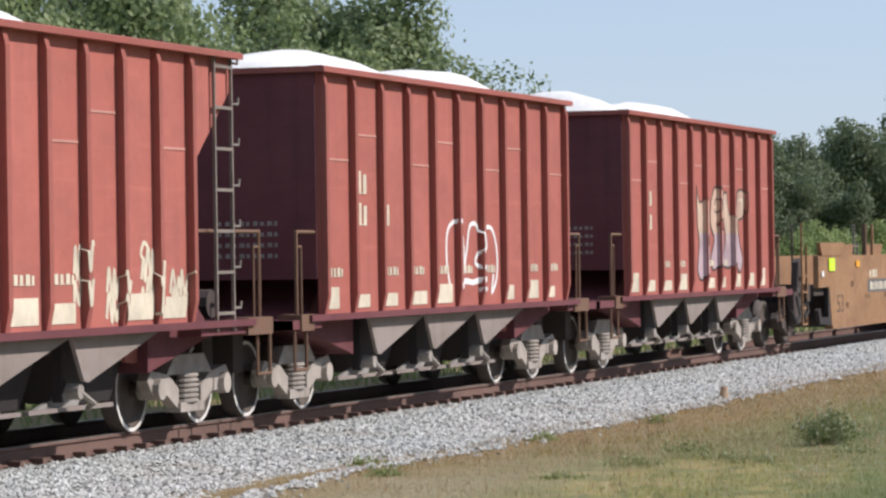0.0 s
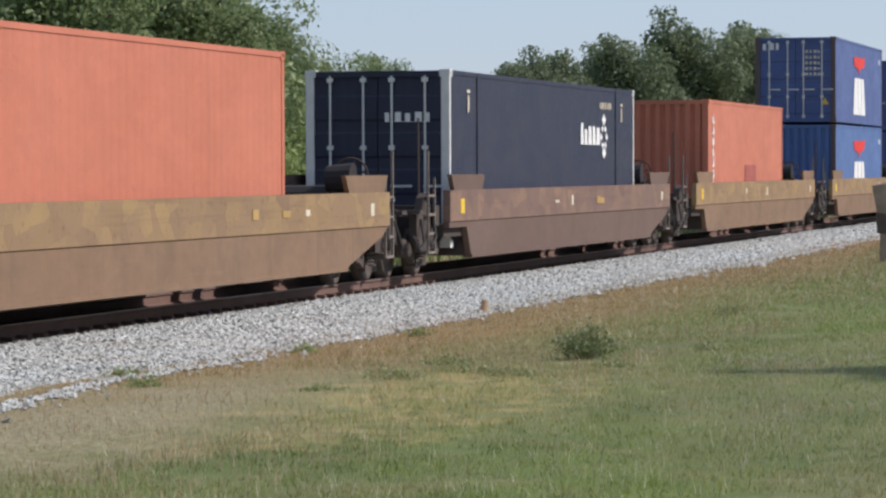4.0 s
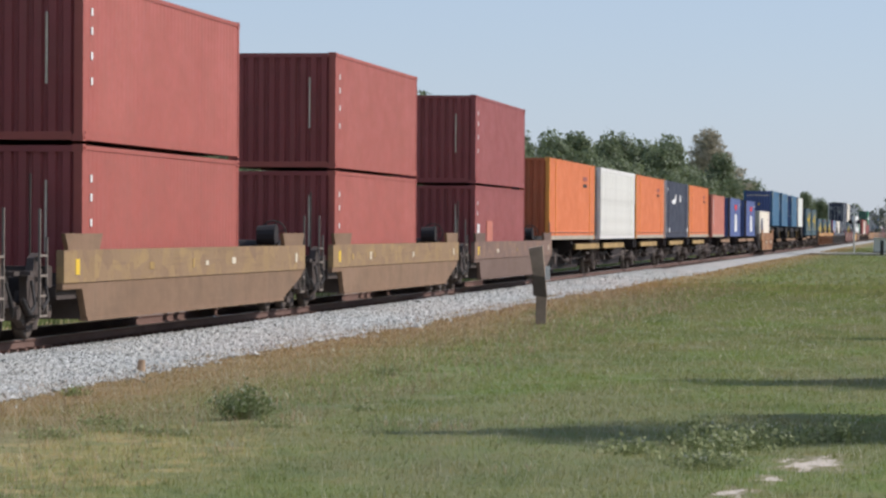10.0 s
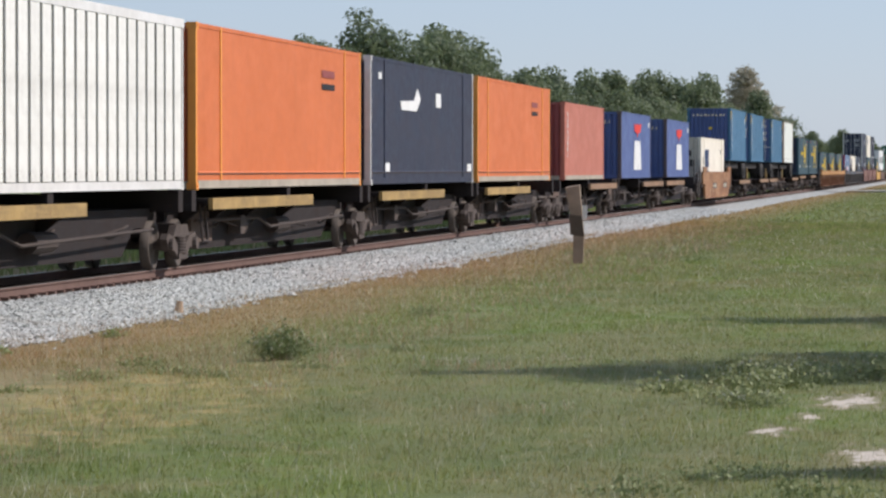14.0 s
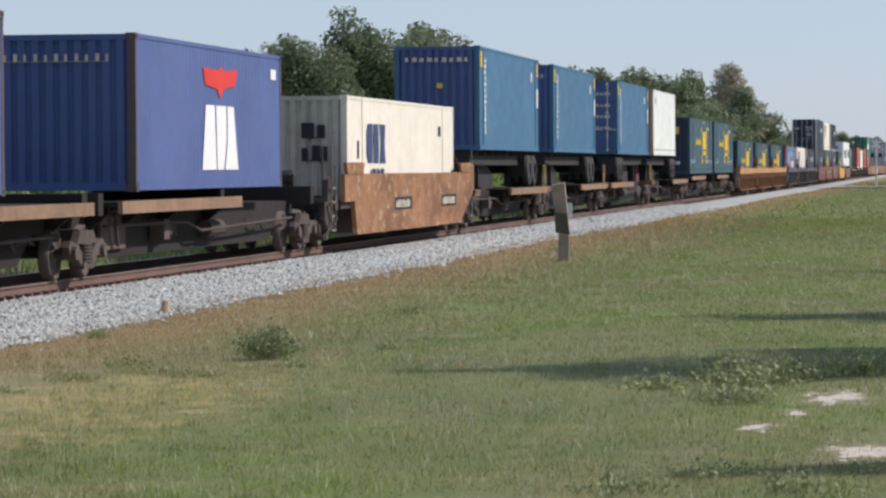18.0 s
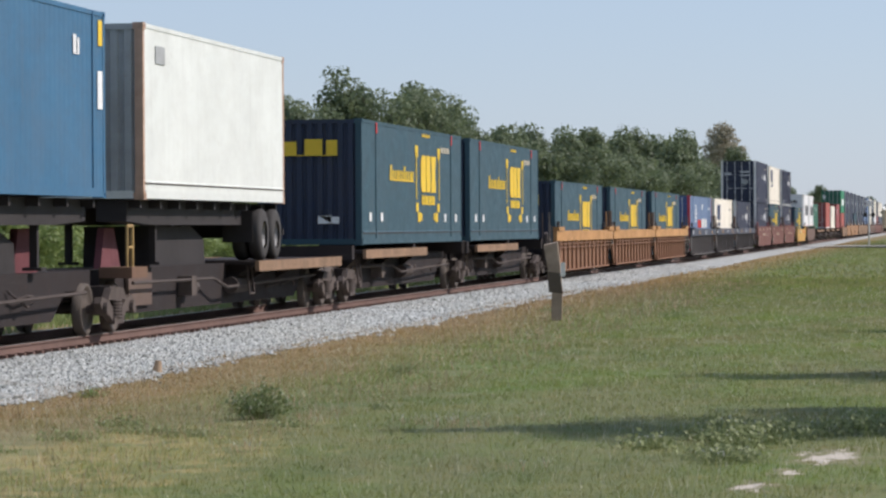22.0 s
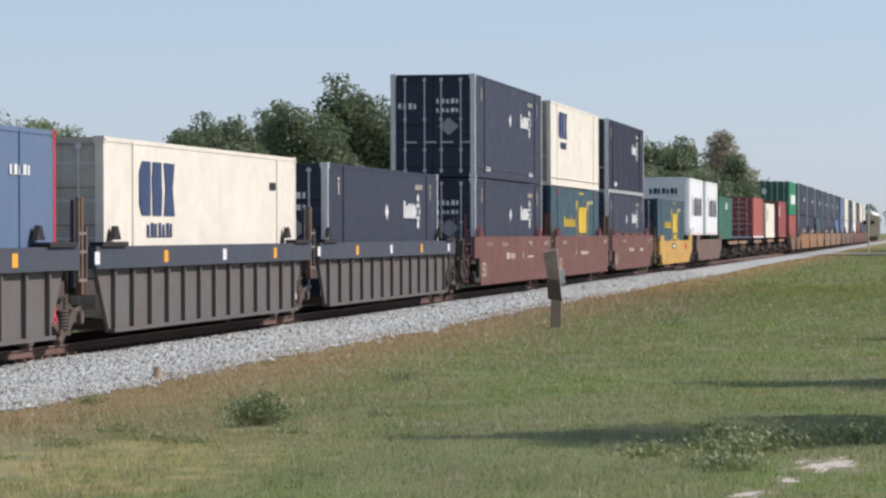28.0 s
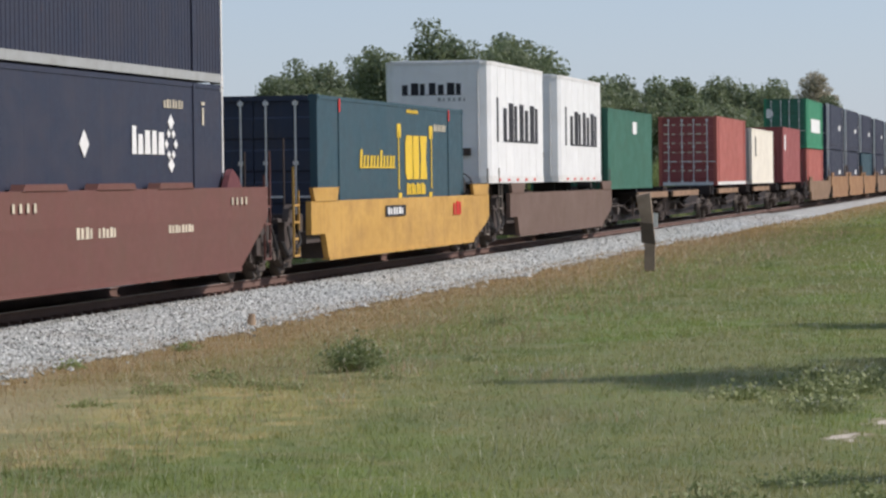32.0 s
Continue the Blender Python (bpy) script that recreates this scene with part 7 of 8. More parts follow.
def bed_material():
    m, nt, b = nodes_of("stone_bed")
    pos = nt.nodes.new("ShaderNodeNewGeometry").outputs["Position"]
    v = nt.nodes.new("ShaderNodeTexVoronoi")
    v.inputs["Scale"].default_value = 22.0
    nt.links.new(pos, v.inputs["Vector"])
    col = mix(nt, v.outputs["Color"], (0.26, 0.265, 0.245), (0.50, 0.505, 0.475))
    col = mix(nt, ramp(nt, noise_node(nt, pos, 0.8, 4), 0.5, 0.75, 0, 0.55), col, (0.28, 0.23, 0.17))
    nt.links.new(col, b.inputs["Base Color"])
    b.inputs["Roughness"].default_value = 0.95
    bump(nt, b, v.outputs["Distance"], 0.7, 0.04)
    return m


STONEBED = bed_material()
ballast()

track = tagged(new("track"), "single railway track with rusty rails on weathered ties", "railway track", kind="structure")
for s in (1, -1):
    for a, b in ((-300, 4600),):
        g = Geo()
        prof = [(s * 0.7175 - 0.07 * 1, -0.17), (s * 0.7175 + 0.075, -0.17), (s * 0.7175 + 0.075, -0.158), (s * 0.7175 + 0.012, -0.14), (s * 0.7175 + 0.012, -0.042), (s * 0.7175 + 0.037, -0.03), (s * 0.7175 + 0.037, -0.006), (s * 0.7175 - 0.037, -0.006), (s * 0.7175 - 0.037, -0.03), (s * 0.7175 - 0.012, -0.042), (s * 0.7175 - 0.012, -0.14), (s * 0.7175 - 0.07, -0.158)]
        g.slab_y(prof, a, b)
        rail = part("rail", g, RAILM, track)
        part("rail_head", Geo().box(s * 0.7175 - 0.028, s * 0.7175 + 0.028, a, b, -0.0055, 0.0), SHINE, rail)
tie_me = Geo().box(-1.3, 1.3, -0.115, 0.115, -0.36, -0.172).mesh("tie", TIE)
for i in range(290):
    part("tie", tie_me, None, track, at=(0, 18 + i * 0.5, 0))
far = Geo()
for i in range(900):
    far.box(-1.3, 1.3, 163.4 + i * 0.5 - 0.115, 163.6 + i * 0.5, -0.3, -0.172)
tagged(part("far_ties", far, TIE, track), "weathered wooden ties", kind="stuff")
clips = Geo()
for i in range(420):
    for x in (0.84, 0.60):
        clips.box(x - 0.07, x + 0.07, 18 + i * 0.5 - 0.05, 18 + i * 0.5 + 0.05, -0.172, -0.12)
tagged(part("rail_anchors", clips, RAILM, track), "rusty rail anchors", kind="stuff")


# ---- grass ----
def grass(name, count, y0, y1, power, x0, x1, hmin, hmax, seed, label, mat, width=0.012):
    rng = np.random.default_rng(seed)
    y = y0 + (y1 - y0) * rng.random(count) ** power
    x = x0 + (x1 - x0) * rng.random(count)
    t = np.array([toe(b) for b in y])
    clump = np.array([noise.noise((a * 1.1, b * 1.1, 2.0)) for a, b in zip(x, y)])
    bare = np.zeros(count, bool)
    for cx, cy, r in ((13.40, 29.75, 0.26), (13.75, 24.0, 0.22), (12.9, 26.3, 0.11), (13.1, 27.7, 0.10), (14.6, 33.0, 0.2)):
        bare |= (x - cx) ** 2 + (0.32 * (y - cy)) ** 2 < r * r
    bare |= (x - 20.3) ** 2 + (0.06 * (y - 318.0)) ** 2 < 11.0
    pebbly = (x - 5.3) ** 2 + (0.20 * (y - 25.5)) ** 2 < 1.9
    bare |= pebbly & (rng.random(count) < 0.7)
    keep = (np.abs(x) > t - 0.15) & (clump > -0.5) & ~(bare & (rng.random(count) > 0.12))
    x, y, clump = x[keep], y[keep], clump[keep]
    m = len(x)
    z = np.array([ground_z(a, b) for a, b in zip(x, y)])
    h = (hmin + (hmax - hmin) * rng.random(m) ** 1.6) * (0.8 + 0.6 * np.clip(clump, -0.4, 0.6))
    a = rng.random(m) * 6.28
    w = width * (1 + np.clip((y - 30) / 40, 0, 2.5))
    lean = rng.normal(0, 0.35, (m, 2)) * h[:, None]
    p = np.stack([np.stack([x - np.cos(a) * w, y - np.sin(a) * w, z - 0.01], 1), np.stack([x + np.cos(a) * w, y + np.sin(a) * w, z - 0.01], 1),
                  np.stack([x + lean[:, 0], y + lean[:, 1], z + h], 1)], 1).reshape(-1, 3)
    f = np.arange(m * 3).reshape(-1, 3)
    me = bpy.data.meshes.new(name)
    me.from_pydata(p.tolist(), [], f.tolist())
    me.materials.append(mat)
    return tagged(new(name, me), label, "grass", kind="stuff")


grass("meadow_grass", 480000, 17, 130, 1.6, 3.0, 18.0, 0.02, 0.075, 11, "rough green and straw grass of a meadow", BLADES, 0.0045)
grass("far_meadow_grass", 90000, 105, 420, 1.5, 3.5, 45.0, 0.06, 0.16, 13, "rough grass towards the crossing", BLADES, 0.01)
grass("verge_grass", 110000, 15, 330, 1.5, -22.0, -3.4, 0.2, 0.75, 14, "tall green weeds and grass beyond the track", LEAF_VINE, 0.010)
grass("tall_grass", 18000, 18, 110, 1.5, 3.2, 16.5, 0.08, 0.20, 12, "taller seeding grass stems with pale heads", SEEDPALE, 0.0022)
grass("seed_stalks", 12000, 18, 120, 1.5, 3.3, 8.2, 0.10, 0.27, 15, "dry reddish straw seed stalks beside the stones", SEEDM, 0.0028)


def weed(name, x, y, r, h, n, seed, label, mat, flowers=0, leaf=1.0):
    """A low leafy plant: stems with many small leaves, some with pale flower heads."""
    ob = thing(name, x, y, ground_z(x, y), label, "plant")
    rng = random.Random(seed)
    st, lf, fl = Geo(), Geo(), Geo()
    k0 = 0.2 if h > 0.8 * r else 0.85          # a bush spreads from its foot, weeds stand upright
    for i in range(n):
        a, q = rng.random() * 6.28, rng.random() ** 0.6
        tip = Vector((math.cos(a) * r * q, math.sin(a) * r * q, h * (1.1 - 0.6 * q) * (0.6 + 0.5 * rng.random())))
        base = Vector((tip.x * k0, tip.y * k0, -0.02))
        st.tube(base, tip, 0.003, 4)
        for k in range(9):
            c = base.lerp(tip, 0.3 + 0.7 * rng.random()) + Vector((rng.gauss(0, 0.05), rng.gauss(0, 0.05), rng.gauss(0, 0.03)))
            c.z = max(0.01, c.z)
            u = Vector((rng.gauss(0, 1), rng.gauss(0, 1), rng.gauss(0, 0.6))).normalized() * (0.010 + 0.016 * rng.random()) * leaf
            v = u.orthogonal().normalized() * u.length * 0.6
            lf.add([c - u, c + v, c + u, c - v], [(0, 1, 2, 3)])
        if rng.random() < flowers:
            fl.tube(tip, tip + Vector((0, 0, 0.014)), 0.0075, 5)
    tagged(part("stem", st, LEAF_WEED, ob), kind="stuff")
    tagged(part("leaves", lf, mat, ob), kind="stuff")
    if fl.v:
        tagged(part("bloom", fl, PETAL, ob), kind="stuff")
    return ob


weed("low_bush", 7.3, 34.9, 0.40, 0.38, 95, 1, "low leafy green bush with pale flower heads in the grass", LEAF_BUSH, 0.6, 1.25)
weed("small_weed", 6.95, 46.6, 0.20, 0.14, 24, 2, "small green weed in the grass", LEAF_WEED)
weed("small_weed", 5.5, 78.0, 0.5, 0.22, 35, 4, "green weeds round the foot of the post", LEAF_WEED)
weed("small_weed", 8.6, 74.0, 0.4, 0.16, 30, 5, "small green weed in the grass", LEAF_WEED)
for i, (x, y) in enumerate(((12.25, 31.9), (12.42, 31.3), (12.55, 31.9), (12.68, 31.2), (12.82, 31.7), (12.55, 30.5), (12.95, 32.3), (13.45, 32.7), (13.62, 33.1), (12.60, 28.9), (12.45, 29.4), (11.75, 30.6))):
    weed("flowering_weed", x, y, 0.34, 0.25 if i < 9 else 0.14, 32, 20 + i, "pale green weeds with small white flowers", LEAF_HERB, 0.35, 1.3)
for i, (x, y) in enumerate(((12.9, 22.0), (13.5, 21.0), (14.1, 22.2), (12.4, 21.0))):
    weed("broad_weed", x, y, 0.4, 0.13, 24, 40 + i, "low broad-leaved green weeds on sandy soil", LEAF_WEED)
for i, (x, y) in enumerate(((3.6, 31.0), (4.3, 29.5), (3.9, 36.0), (4.2, 40.0))):
    weed("ballast_weed", x, y, 0.16, 0.09, 24, 60 + i, "bright green weeds at the edge of the stones", LEAF_VINE)
for i, (x, y, r) in enumerate(((6.75, 32.2, 0.30), (7.25, 31.8, 0.34), (6.2, 31.2, 0.30), (6.0, 29.4, 0.26), (7.9, 33.4, 0.22), (6.1, 33.6, 0.26), (8.3, 36.6, 0.14))):
    weed("leafy_herb", x, y, r, 0.06 + 0.02 * (i % 3), 20, 70 + i, "pale green leafy herbs among dry grass", LEAF_HERB, 0.05, 1.0)


def seed_tuft(x, y, r, h, n, seed):
    """Upright grass stalks with pale feathery heads."""
    ob = thing("seeding_tuft", x, y, ground_z(x, y), "tuft of upright grass stalks with pale seed heads", "grass")
    rng = random.Random(seed)
    stalk, head = Geo(), Geo()
    for i in range(n):
        a, q = rng.random() * 6.28, r * rng.random() ** 0.6
        foot = Vector((math.cos(a) * q, math.sin(a) * q * 1.6, -0.01))
        tip = foot + Vector((rng.gauss(0, 0.02), rng.gauss(0, 0.02), h * (0.6 + 0.5 * rng.random())))
        stalk.tube(foot, tip, 0.0022, 3, 0.0015)
        head.tube(foot.lerp(tip, 0.72), tip, 0.0055, 4, 0.002)
    tagged(part("stalk", stalk, SEEDM, ob), kind="stuff")
    tagged(part("seed_head", head, SEEDPALE, ob), kind="stuff")
    return ob


for i, (x, y, r, h, n) in enumerate(((9.55, 33.5, 0.40, 0.13, 42), (8.25, 29.7, 0.16, 0.15, 16), (9.05, 33.9, 0.2, 0.11, 16), (10.3, 34.6, 0.3, 0.10, 20), (13.6, 33.6, 0.35, 0.12, 26), (10.9, 28.3, 0.3, 0.09, 16))):
    seed_tuft(x, y, r, h, n, 90 + i)
st = thing("tree_stump", 3.5, 46.4, ground_z(3.5, 46.4), "short weathered stump at the edge of the stones", "stump")
part("stump", Geo().tube((0, 0, -0.1), (0.03, 0.01, 0.19), 0.08, 9, 0.045), SEEDM, st)

# ---- wooden post ----
po = thing("wooden_post", 6.15, 72.5, ground_z(6.15, 72.5), "weathered leaning wooden post with a small pale plate", "post")
g = Geo().add([(-0.11, -0.08, -0.2), (0.11, -0.08, -0.2), (0.10, 0.08, -0.2), (-0.10, 0.08, -0.2), (-0.10, -0.08, 0.7), (0.13, -0.08, 0.66), (0.12, 0.08, 0.66), (-0.09, 0.08, 0.7),
               (-0.27, -0.07, 1.62), (0.03, -0.07, 1.68), (0.03, 0.07, 1.7), (-0.26, 0.07, 1.64)],
              [(3, 2, 1, 0), (0, 1, 5, 4), (1, 2, 6, 5), (2, 3, 7, 6), (3, 0, 4, 7), (4, 5, 9, 8), (5, 6, 10, 9), (6, 7, 11, 10), (7, 4, 8, 11), (8, 9, 10, 11)])
part("shaft", g, POSTWOOD, po)
# thin dark plate that paints a shadowed stretch on the post's face
part("dark_band", Geo().add([(-0.16, -0.085, 0.62), (0.14, -0.085, 0.58), (0.09, -0.085, 1.02), (-0.19, -0.085, 1.06), (-0.16, -0.075, 0.62), (0.14, -0.075, 0.58), (0.09, -0.075, 1.02), (-0.19, -0.075, 1.06)],
                           [(0, 1, 2, 3), (7, 6, 5, 4), (0, 4, 5, 1), (1, 5, 6, 2), (2, 6, 7, 3), (3, 7, 4, 0)]), BARK, po)
part("plate", Geo().box(0.10, 0.20, -0.10, -0.085, 0.95, 1.25), WHITE, po)


# ---- trees ----
def leaves_mesh(name, centres, radii, n, size, seed, mat, squash=0.8):
    rng = np.random.default_rng(seed)
    centres, radii = np.array(centres), np.array(radii)
    pick = rng.choice(len(radii), n, p=radii ** 2 / np.sum(radii ** 2))
    d = rng.normal(0, 1, (n, 3))
    d /= np.linalg.norm(d, axis=1)[:, None]
    stretch = 0.7 + 0.65 * rng.random((len(radii), 3))
    d *= stretch[pick]
    d[:, 2] *= squash
    rad = radii[pick] * (0.58 + 0.48 * rng.random(n) ** 0.7)
    c = centres[pick] + d * rad[:, None] + rng.normal(0, size * 0.7, (n, 3))
    nrm = d + rng.normal(0, 0.5, (n, 3))
    nrm /= np.linalg.norm(nrm, axis=1)[:, None]
    u = np.cross(nrm, rng.normal(0, 1, (n, 3)))
    u /= np.linalg.norm(u, axis=1)[:, None]
    v = np.cross(nrm, u)
    s = (size * (0.5 + rng.random(n)))[:, None]
    p = np.stack([c - u * s, c + v * s * 0.6, c + u * s, c - v * s * 0.6], 1).reshape(-1, 3)
    me = bpy.data.meshes.new(name)
    me.from_pydata(p.tolist(), [], np.arange(n * 4).reshape(-1, 4).tolist())
    me.materials.append(mat)
    return me


def oak(h, r, seed, n, mat, size=0.17, low=0.12):
    """Trunk, boughs and a ragged crown of leaf clumps that hang along the boughs, with gaps."""
    rng = random.Random(seed)
    tr = Geo()
    tr.tube((0, 0, -0.3), (0.1, 0, h * 0.35), 0.035 * h, 9, 0.024 * h)
    cs, rs = [(0, 0, h * 0.45), (r * 0.2, 0, h * 0.6), (-r * 0.15, r * 0.15, h * 0.3)], [r * 0.42, r * 0.36, r * 0.4]
    for i in range(17):
        a = i * 2.4 + rng.random() * 0.8
        zz = low + 0.1 + (0.88 - low) * ((i * 0.618) % 1.0)
        env = math.sin(math.pi * min(0.93, max(0.16, (zz - low + 0.16) / (1.12 - low)))) ** 0.65
        reach = r * env * (0.62 + 0.38 * rng.random())
        tip = Vector((math.cos(a) * reach, math.sin(a) * reach, h * zz))
        root = Vector((0.1, 0, h * (0.15 + 0.5 * zz * rng.random())))
        tr.tube(root, tip, 0.010 * h, 6, 0.003 * h)
        for k in range(5):
            q = 0.45 + 0.5 * k / 4
            rad = r * (0.15 + 0.13 * rng.random()) * (1.1 - 0.25 * q)
            c = root.lerp(tip, q) + Vector((rng.gauss(0, 0.06), rng.gauss(0, 0.06), rng.gauss(0.02, 0.05))) * r
            c.z = min(c.z, h - rad * 0.6)
            cs.append(tuple(c))
            rs.append(rad)
    return tr.mesh("trunk", BARK), leaves_mesh("crown", cs, rs, n, size, seed, mat)


def pine(h, r, seed, n, mat):
    rng = random.Random(seed)
    tr = Geo().tube((0, 0, -0.3), (0.2, 0, h * 0.97), 0.018 * h, 8, 0.003 * h)
    cs, rs = [], []
    for i in range(34):
        zz = 0.42 + 0.56 * i / 33
        a = i * 2.4
        reach = r * (1.05 - zz) * 1.5 * (0.6 + 0.5 * rng.random())
        c = (math.cos(a) * reach, math.sin(a) * reach, h * zz)
        tr.tube((0.1, 0, h * zz - 0.3), c, 0.05, 5, 0.02)
        for k in (0.55, 0.8, 1.0):
            cs.append((c[0] * k, c[1] * k, c[2]))
            rs.append(r * (0.12 + 0.07 * rng.random()))
    return tr.mesh("trunk", BARK), leaves_mesh("crown", cs, rs, n, 0.2, seed, mat, 0.5)


def tree_of(name, meshes, x, y, label, scale, turn, group):
    ob = thing(name, x, y, -0.3, label, "tree", group)
    ob.scale = (scale, scale, scale)
    ob.rotation_euler = (0, 0, turn)
    part("trunk", meshes[0], None, ob)
    part("crown", meshes[1], None, ob)
    return ob


OAKS = [oak(11.0, 6.0, s, 42000, LEAF_OAK, 0.095) for s in (1, 2, 3)]
MIDOAKS = [oak(11.0, 6.0, s, 30000, LEAF_FAR, 0.12) for s in (1, 4, 5)]
FAROAKS = [oak(11.0, 6.0, s, 16000, LEAF_FAR, 0.17) for s in (6, 7)]
SHRUBS = [oak(4.0, 3.2, s, 9000, LEAF_VINE, 0.09, 0.05) for s in (11, 12)]
PINES = [pine(19.0, 8.4, 21, 7500, LEAF_PINE)]
DARKOAKS = [oak(15.0, 9.0, s, 26000, LEAF_DARK, 0.19, 0.08) for s in (31, 32)]
rng = random.Random(8)
NEAR_LABEL = "dense dark green broadleaf tree beyond the track"
for y, h, x in ((66, 10.5, -25), (76, 11.0, -23), (85, 10.5, -27), (93, 12.0, -24), (101, 12.5, -28), (109, 12.3, -24), (114, 12.8, -27), (111, 10.9, -24), (120, 9.2, -27), (90, 9.0, -20),
                (130, 8.8, -26), (138, 8.6, -26), (146, 7.0, -25), (156, 5.0, -26), (170, 5.8, -26), (178, 7.6, -26), (186, 8.8, -25), (196, 9.2, -27), (206, 9.8, -25), (214, 9.4, -28), (222, 11.8, -25), (232, 10.8, -27), (241, 11.0, -24), (252, 11.5, -27), (264, 12.8, -25), (272, 11.5, -27), (282, 10.5, -25)):
    tree_of("oak_tree", (OAKS if y < 160 else MIDOAKS)[rng.randrange(3)], x, y, NEAR_LABEL, h * (1.06 if y > 200 else 1.0) / 11.0, rng.random() * 6.28, "trees beyond the track")
for y, h, x in ((292, 9.8, -26), (305, 10.5, -25), (318, 10.8, -27), (332, 11.2, -25), (346, 11.0, -27), (362, 11.8, -25), (380, 12.6, -27), (400, 12.4, -25), (420, 13.2, -27), (442, 13.8, -25), (458, 14.5, -26), (480, 13.2, -25), (500, 14.5, -27), (518, 15.6, -25), (545, 15.2, -27), (570, 16.0, -26),
                (590, 15.0, -24), (640, 15.5, -26), (665, 15.0, -27), (690, 12.0, -25), (720, 10.5, -25), (780, 10.0, -27), (850, 10.5, -25), (930, 12.0, -27), (1000, 13.2, -24), (1090, 12.0, -27), (1200, 13.0, -25), (1330, 13.5, -26), (1500, 14.5, -25), (1700, 15.5, -25)):
    tree_of("oak_tree", FAROAKS[rng.randrange(2)], x, y, NEAR_LABEL, h * (1.06 if y > 200 else 1.0) / 11.0, rng.random() * 6.28, "trees beyond the track")
tree_of("pine_tree", PINES[0], -25, 612, "tall sparse reddish-green pine beyond the track", 1.05, 0.4, "trees beyond the track")
tree_of("pine_tree", PINES[0], -26, 632, "tall sparse reddish-green pine beyond the track", 0.9, 2.0, "trees beyond the track")
for i in range(58):
    y = 60 + i * 4.4 + rng.random() * 3
    tree_of("leafy_shrub", SHRUBS[i % 2], -18.5 - rng.random() * 3, y, "light green vine-covered shrub beyond the track", 0.55 + 0.35 * rng.random(), rng.random() * 6.28, "shrubs beyond the track")
for i in range(40):
    y = 318 + i * 13 + rng.random() * 8
    tree_of("leafy_shrub", SHRUBS[i % 2], -19 - rng.random() * 3, y, "light green vine-covered shrub beyond the track", 0.8 + 0.5 * rng.random(), rng.random() * 6.28, "shrubs beyond the track")
# on the camera's side: the shade trees past the edge of the view, and the dark oaks at the crossing
for x, y, h, k, slim in ((17.6, 24.3, 4.2, 1, 0.62), (19.0, 36.8, 8.4, 0, 0.72), (21.0, 48.8, 8.2, 1, 0.62), (21.2, 67.2, 7.6, 2, 0.6), (22.0, 88.0, 8.5, 0, 0.55), (24.0, 97.0, 9.0, 2, 0.8), (26.0, 111.0, 10.0, 1, 1.0), (27.0, 139.0, 10.0, 0, 1.0)):
    t = tree_of("oak_tree", OAKS[k], x, y, "slender broadleaf shade tree beside the meadow" if slim < 0.7 else "broadleaf shade tree beside the meadow", h / 11.0, rng.random() * 6.28, "trees beside the meadow")
    t.scale = (h / 11.0 * slim, h / 11.0 * slim, h / 11.0)
# unseen trees added round the camera; they cut sky light on faces towards -y
for x, y in ((-25, 52), (-26, 37), (-25, 22), (-27, 6), (-25, -12), (-24, -28), (-8, -42), (6, -45), (20, -42), (34, -35), (42, -18), (44, 0), (43, 18)):
    tree_of("oak_tree", FAROAKS[rng.randrange(2)], x, y, "unseen broadleaf tree added to block low sky light", 1.2 + 0.2 * rng.random(), rng.random() * 6.28, "trees round the meadow")
for x, y, h in ((16.5, 306, 13.7), (25.5, 300, 17.2), (19.5, 345, 15.0), (33.0, 320, 18.0), (16.5, 372, 9.0), (45.0, 330, 18.0), (30.0, 420, 15.0), (22.0, 520, 14.0), (24.0, 680, 14.0)):
    t = tree_of("oak_tree", DARKOAKS[rng.randrange(2)], x, y, "large dark broadleaf tree beside the road crossing", h / 15.0, rng.random() * 6.28, "trees at the crossing")
    t.scale = (h / 15.0 * 0.92, h / 15.0 * 0.92, h / 15.0)

# ---- far crossing ----
gate = thing("crossing_gate", 16.2, 232.8, -0.32, "raised white and orange crossing gate arms on a grey post", "crossing gate")
part("post", Geo().tube((0, 0, 0), (0, 0, 2.2), 0.09, 10), STEEL, gate)
part("white_arm", Geo().tube((0.0, 0.2, 0.3), (-0.25, 0.2, 3.9), 0.11, 8, 0.07), WHITE, gate)
part("orange_arm", Geo().tube((0.6, 0.1, 0.0), (-0.1, 0.1, 3.9), 0.12, 8, 0.09), plain("orange_red_paint", (0.75, 0.11, 0.05), 0.6, 5, 0.2), gate)
part("base", Geo().box(-0.3, 0.75, -0.25, 0.4, 0, 0.35), GREYEND, gate)
sig = thing("crossing_signal", 7.3, 322.0, -0.32, "railway crossing signal mast with dark lamps and white cross", "signal")
part("mast", Geo().tube((0, 0, 0), (0, 0, 4.6), 0.08, 8), STEEL, sig)
part("cross_arm", Geo().box(-0.4, 0.4, -0.05, 0.05, 2.91, 2.99), STEEL, sig)
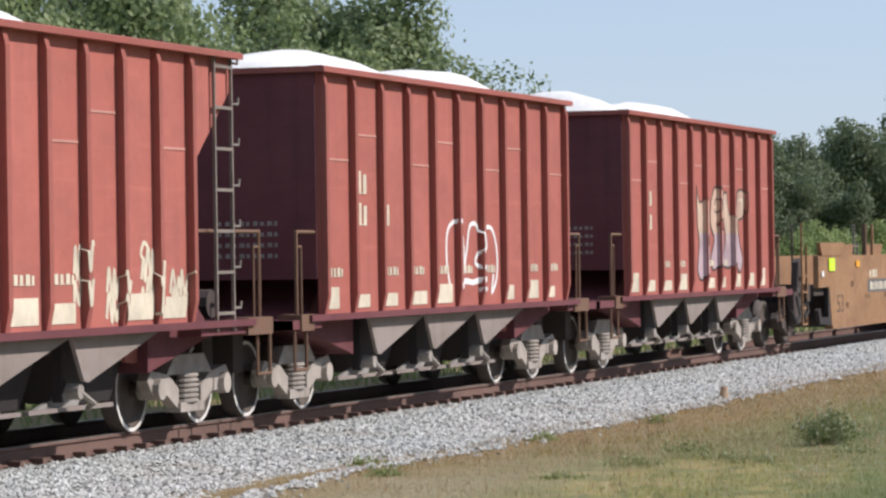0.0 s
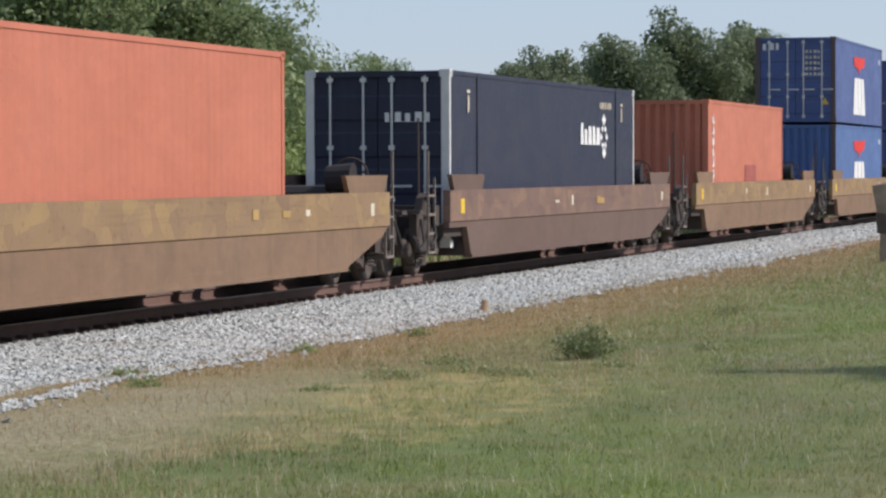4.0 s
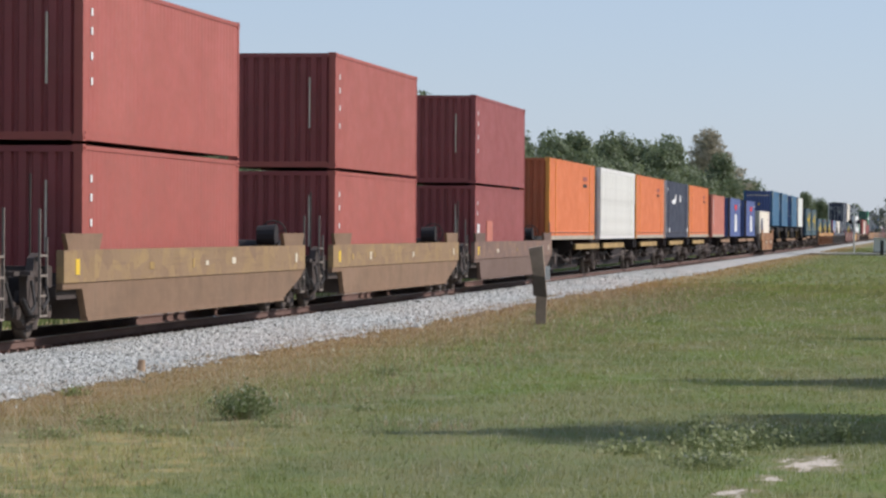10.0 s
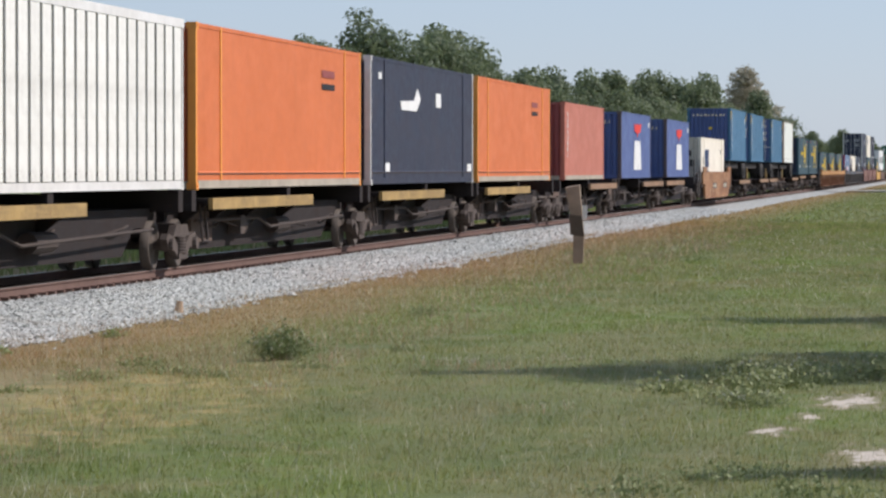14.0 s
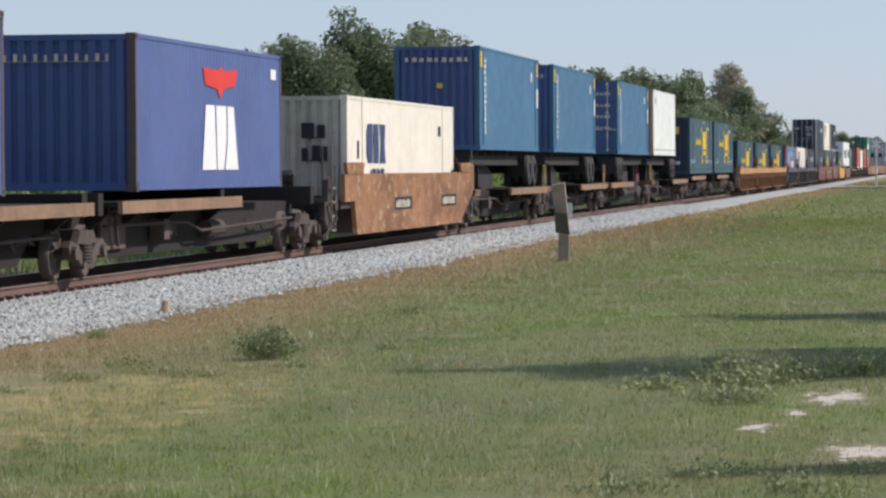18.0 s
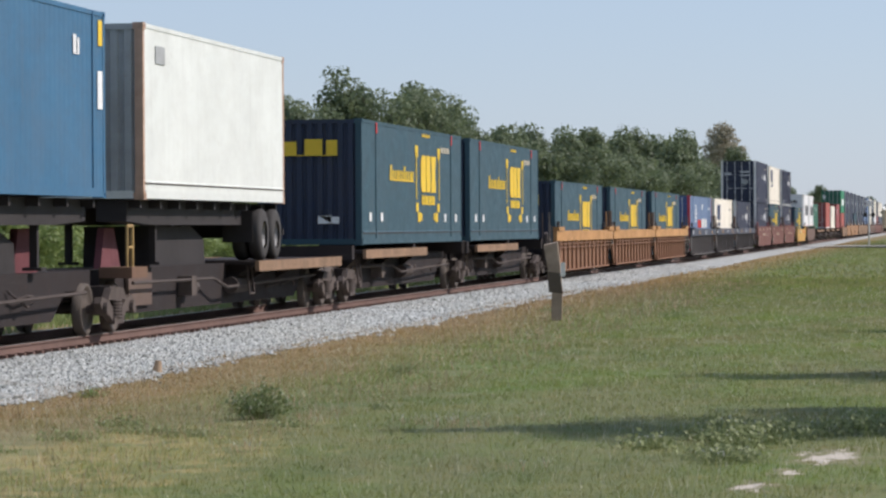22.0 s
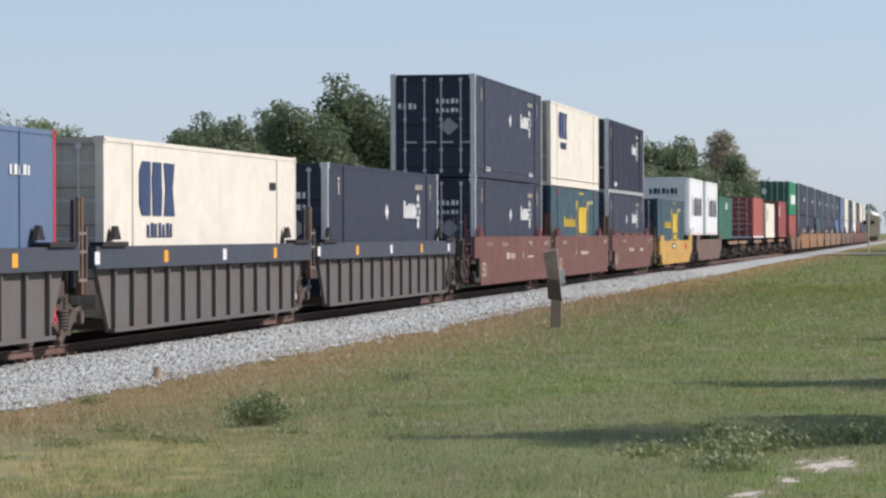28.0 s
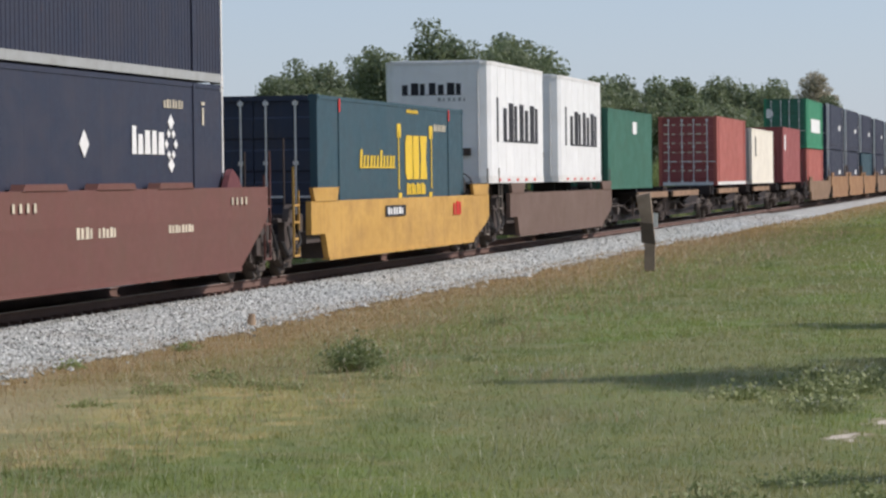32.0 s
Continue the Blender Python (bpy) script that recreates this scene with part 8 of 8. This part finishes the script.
for s in (1, -1):
    part("lamp", Geo().lathe_x([(-0.05, 0.0), (-0.05, 0.2), (0.05, 0.2), (0.05, 0.0)], 0, 2.95, 16), BLACK, sig, at=(0, 0, 0)).matrix_local = pose(s * 0.36, -0.1, 0, 0, 0, 90)
    part("crossbuck_arm", Geo().box(-0.5, 0.5, -0.03, 0.03, -0.09, 0.09), WHITE, sig).matrix_local = pose(0, -0.12 - 0.035 * s, 4.0, 0, s * 38, 0)
cab = thing("signal_cabinet", 9.6, 330.0, -0.32, "grey steel signal cabinet by the crossing", "cabinet")
part("body", Geo().box(-0.6, 0.6, -0.5, 0.5, 0.15, 1.4), PALEPOST, cab)
part("roof", Geo().slab_y([(-0.68, 1.4), (0.68, 1.4), (0.6, 1.48), (-0.6, 1.48)], -0.6, 0.6), PALEPOST, cab)
part("base", Geo().box(-0.7, 0.7, -0.6, 0.6, 0, 0.15), GRIME, cab)
bol = thing("dark_post", 10.2, 300.0, -0.32, "short dark post by the crossing", "post")
part("shaft", Geo().tube((0, 0, 0), (0, 0, 1.3), 0.14, 8), BLACK, bol)
pole = thing("utility_pole", 14.5, 330.0, -0.32, "grey utility pole before the dark trees", "pole")
part("shaft", Geo().tube((0, 0, 0), (0, 0, 4.4), 0.12, 8, 0.09), PALEPOST, pole)
bar = thing("road_barrier", 12.7, 318.0, -0.32, "orange and white road barrier", "barrier")
for side in (-0.28, 0.22):
    part("leg", Geo().slab_x([(-0.3, 0), (-0.2, 0), (0.05, 1.4), (-0.05, 1.4)], side, side + 0.06), STEEL, bar)
for k in range(3):
    part("board", Geo().box(-0.35, 0.35, -0.02, 0.02, 0.62 + 0.3 * k, 0.82 + 0.3 * k), (WHITE, ORANGEM)[k % 2], bar)
road = thing("crossing_road", 0, 312.0, 0, "pale sandy road running up to the crossing", "road", kind="structure")
part("surface", Geo().slab_y([(3.6, -0.34), (120.0, -0.34), (120.0, -0.22), (16.0, -0.22), (3.6, -0.19)], -5.0, 5.0), plain("sandy_gravel", (0.52, 0.47, 0.40), 0.95, 3, 0.3), road)


# ---- what moves ----
def motions():
    stops = [0.0, 4.0, 8.0, 12.0, 16.0, 20.0, 24.0, 28.0, 32.0]
    for ob in ROLLING:
        x, y, z = ob.location
        walk(ob, [(t, pose(x, y - advance(t), z)) for t in stops])


motions()
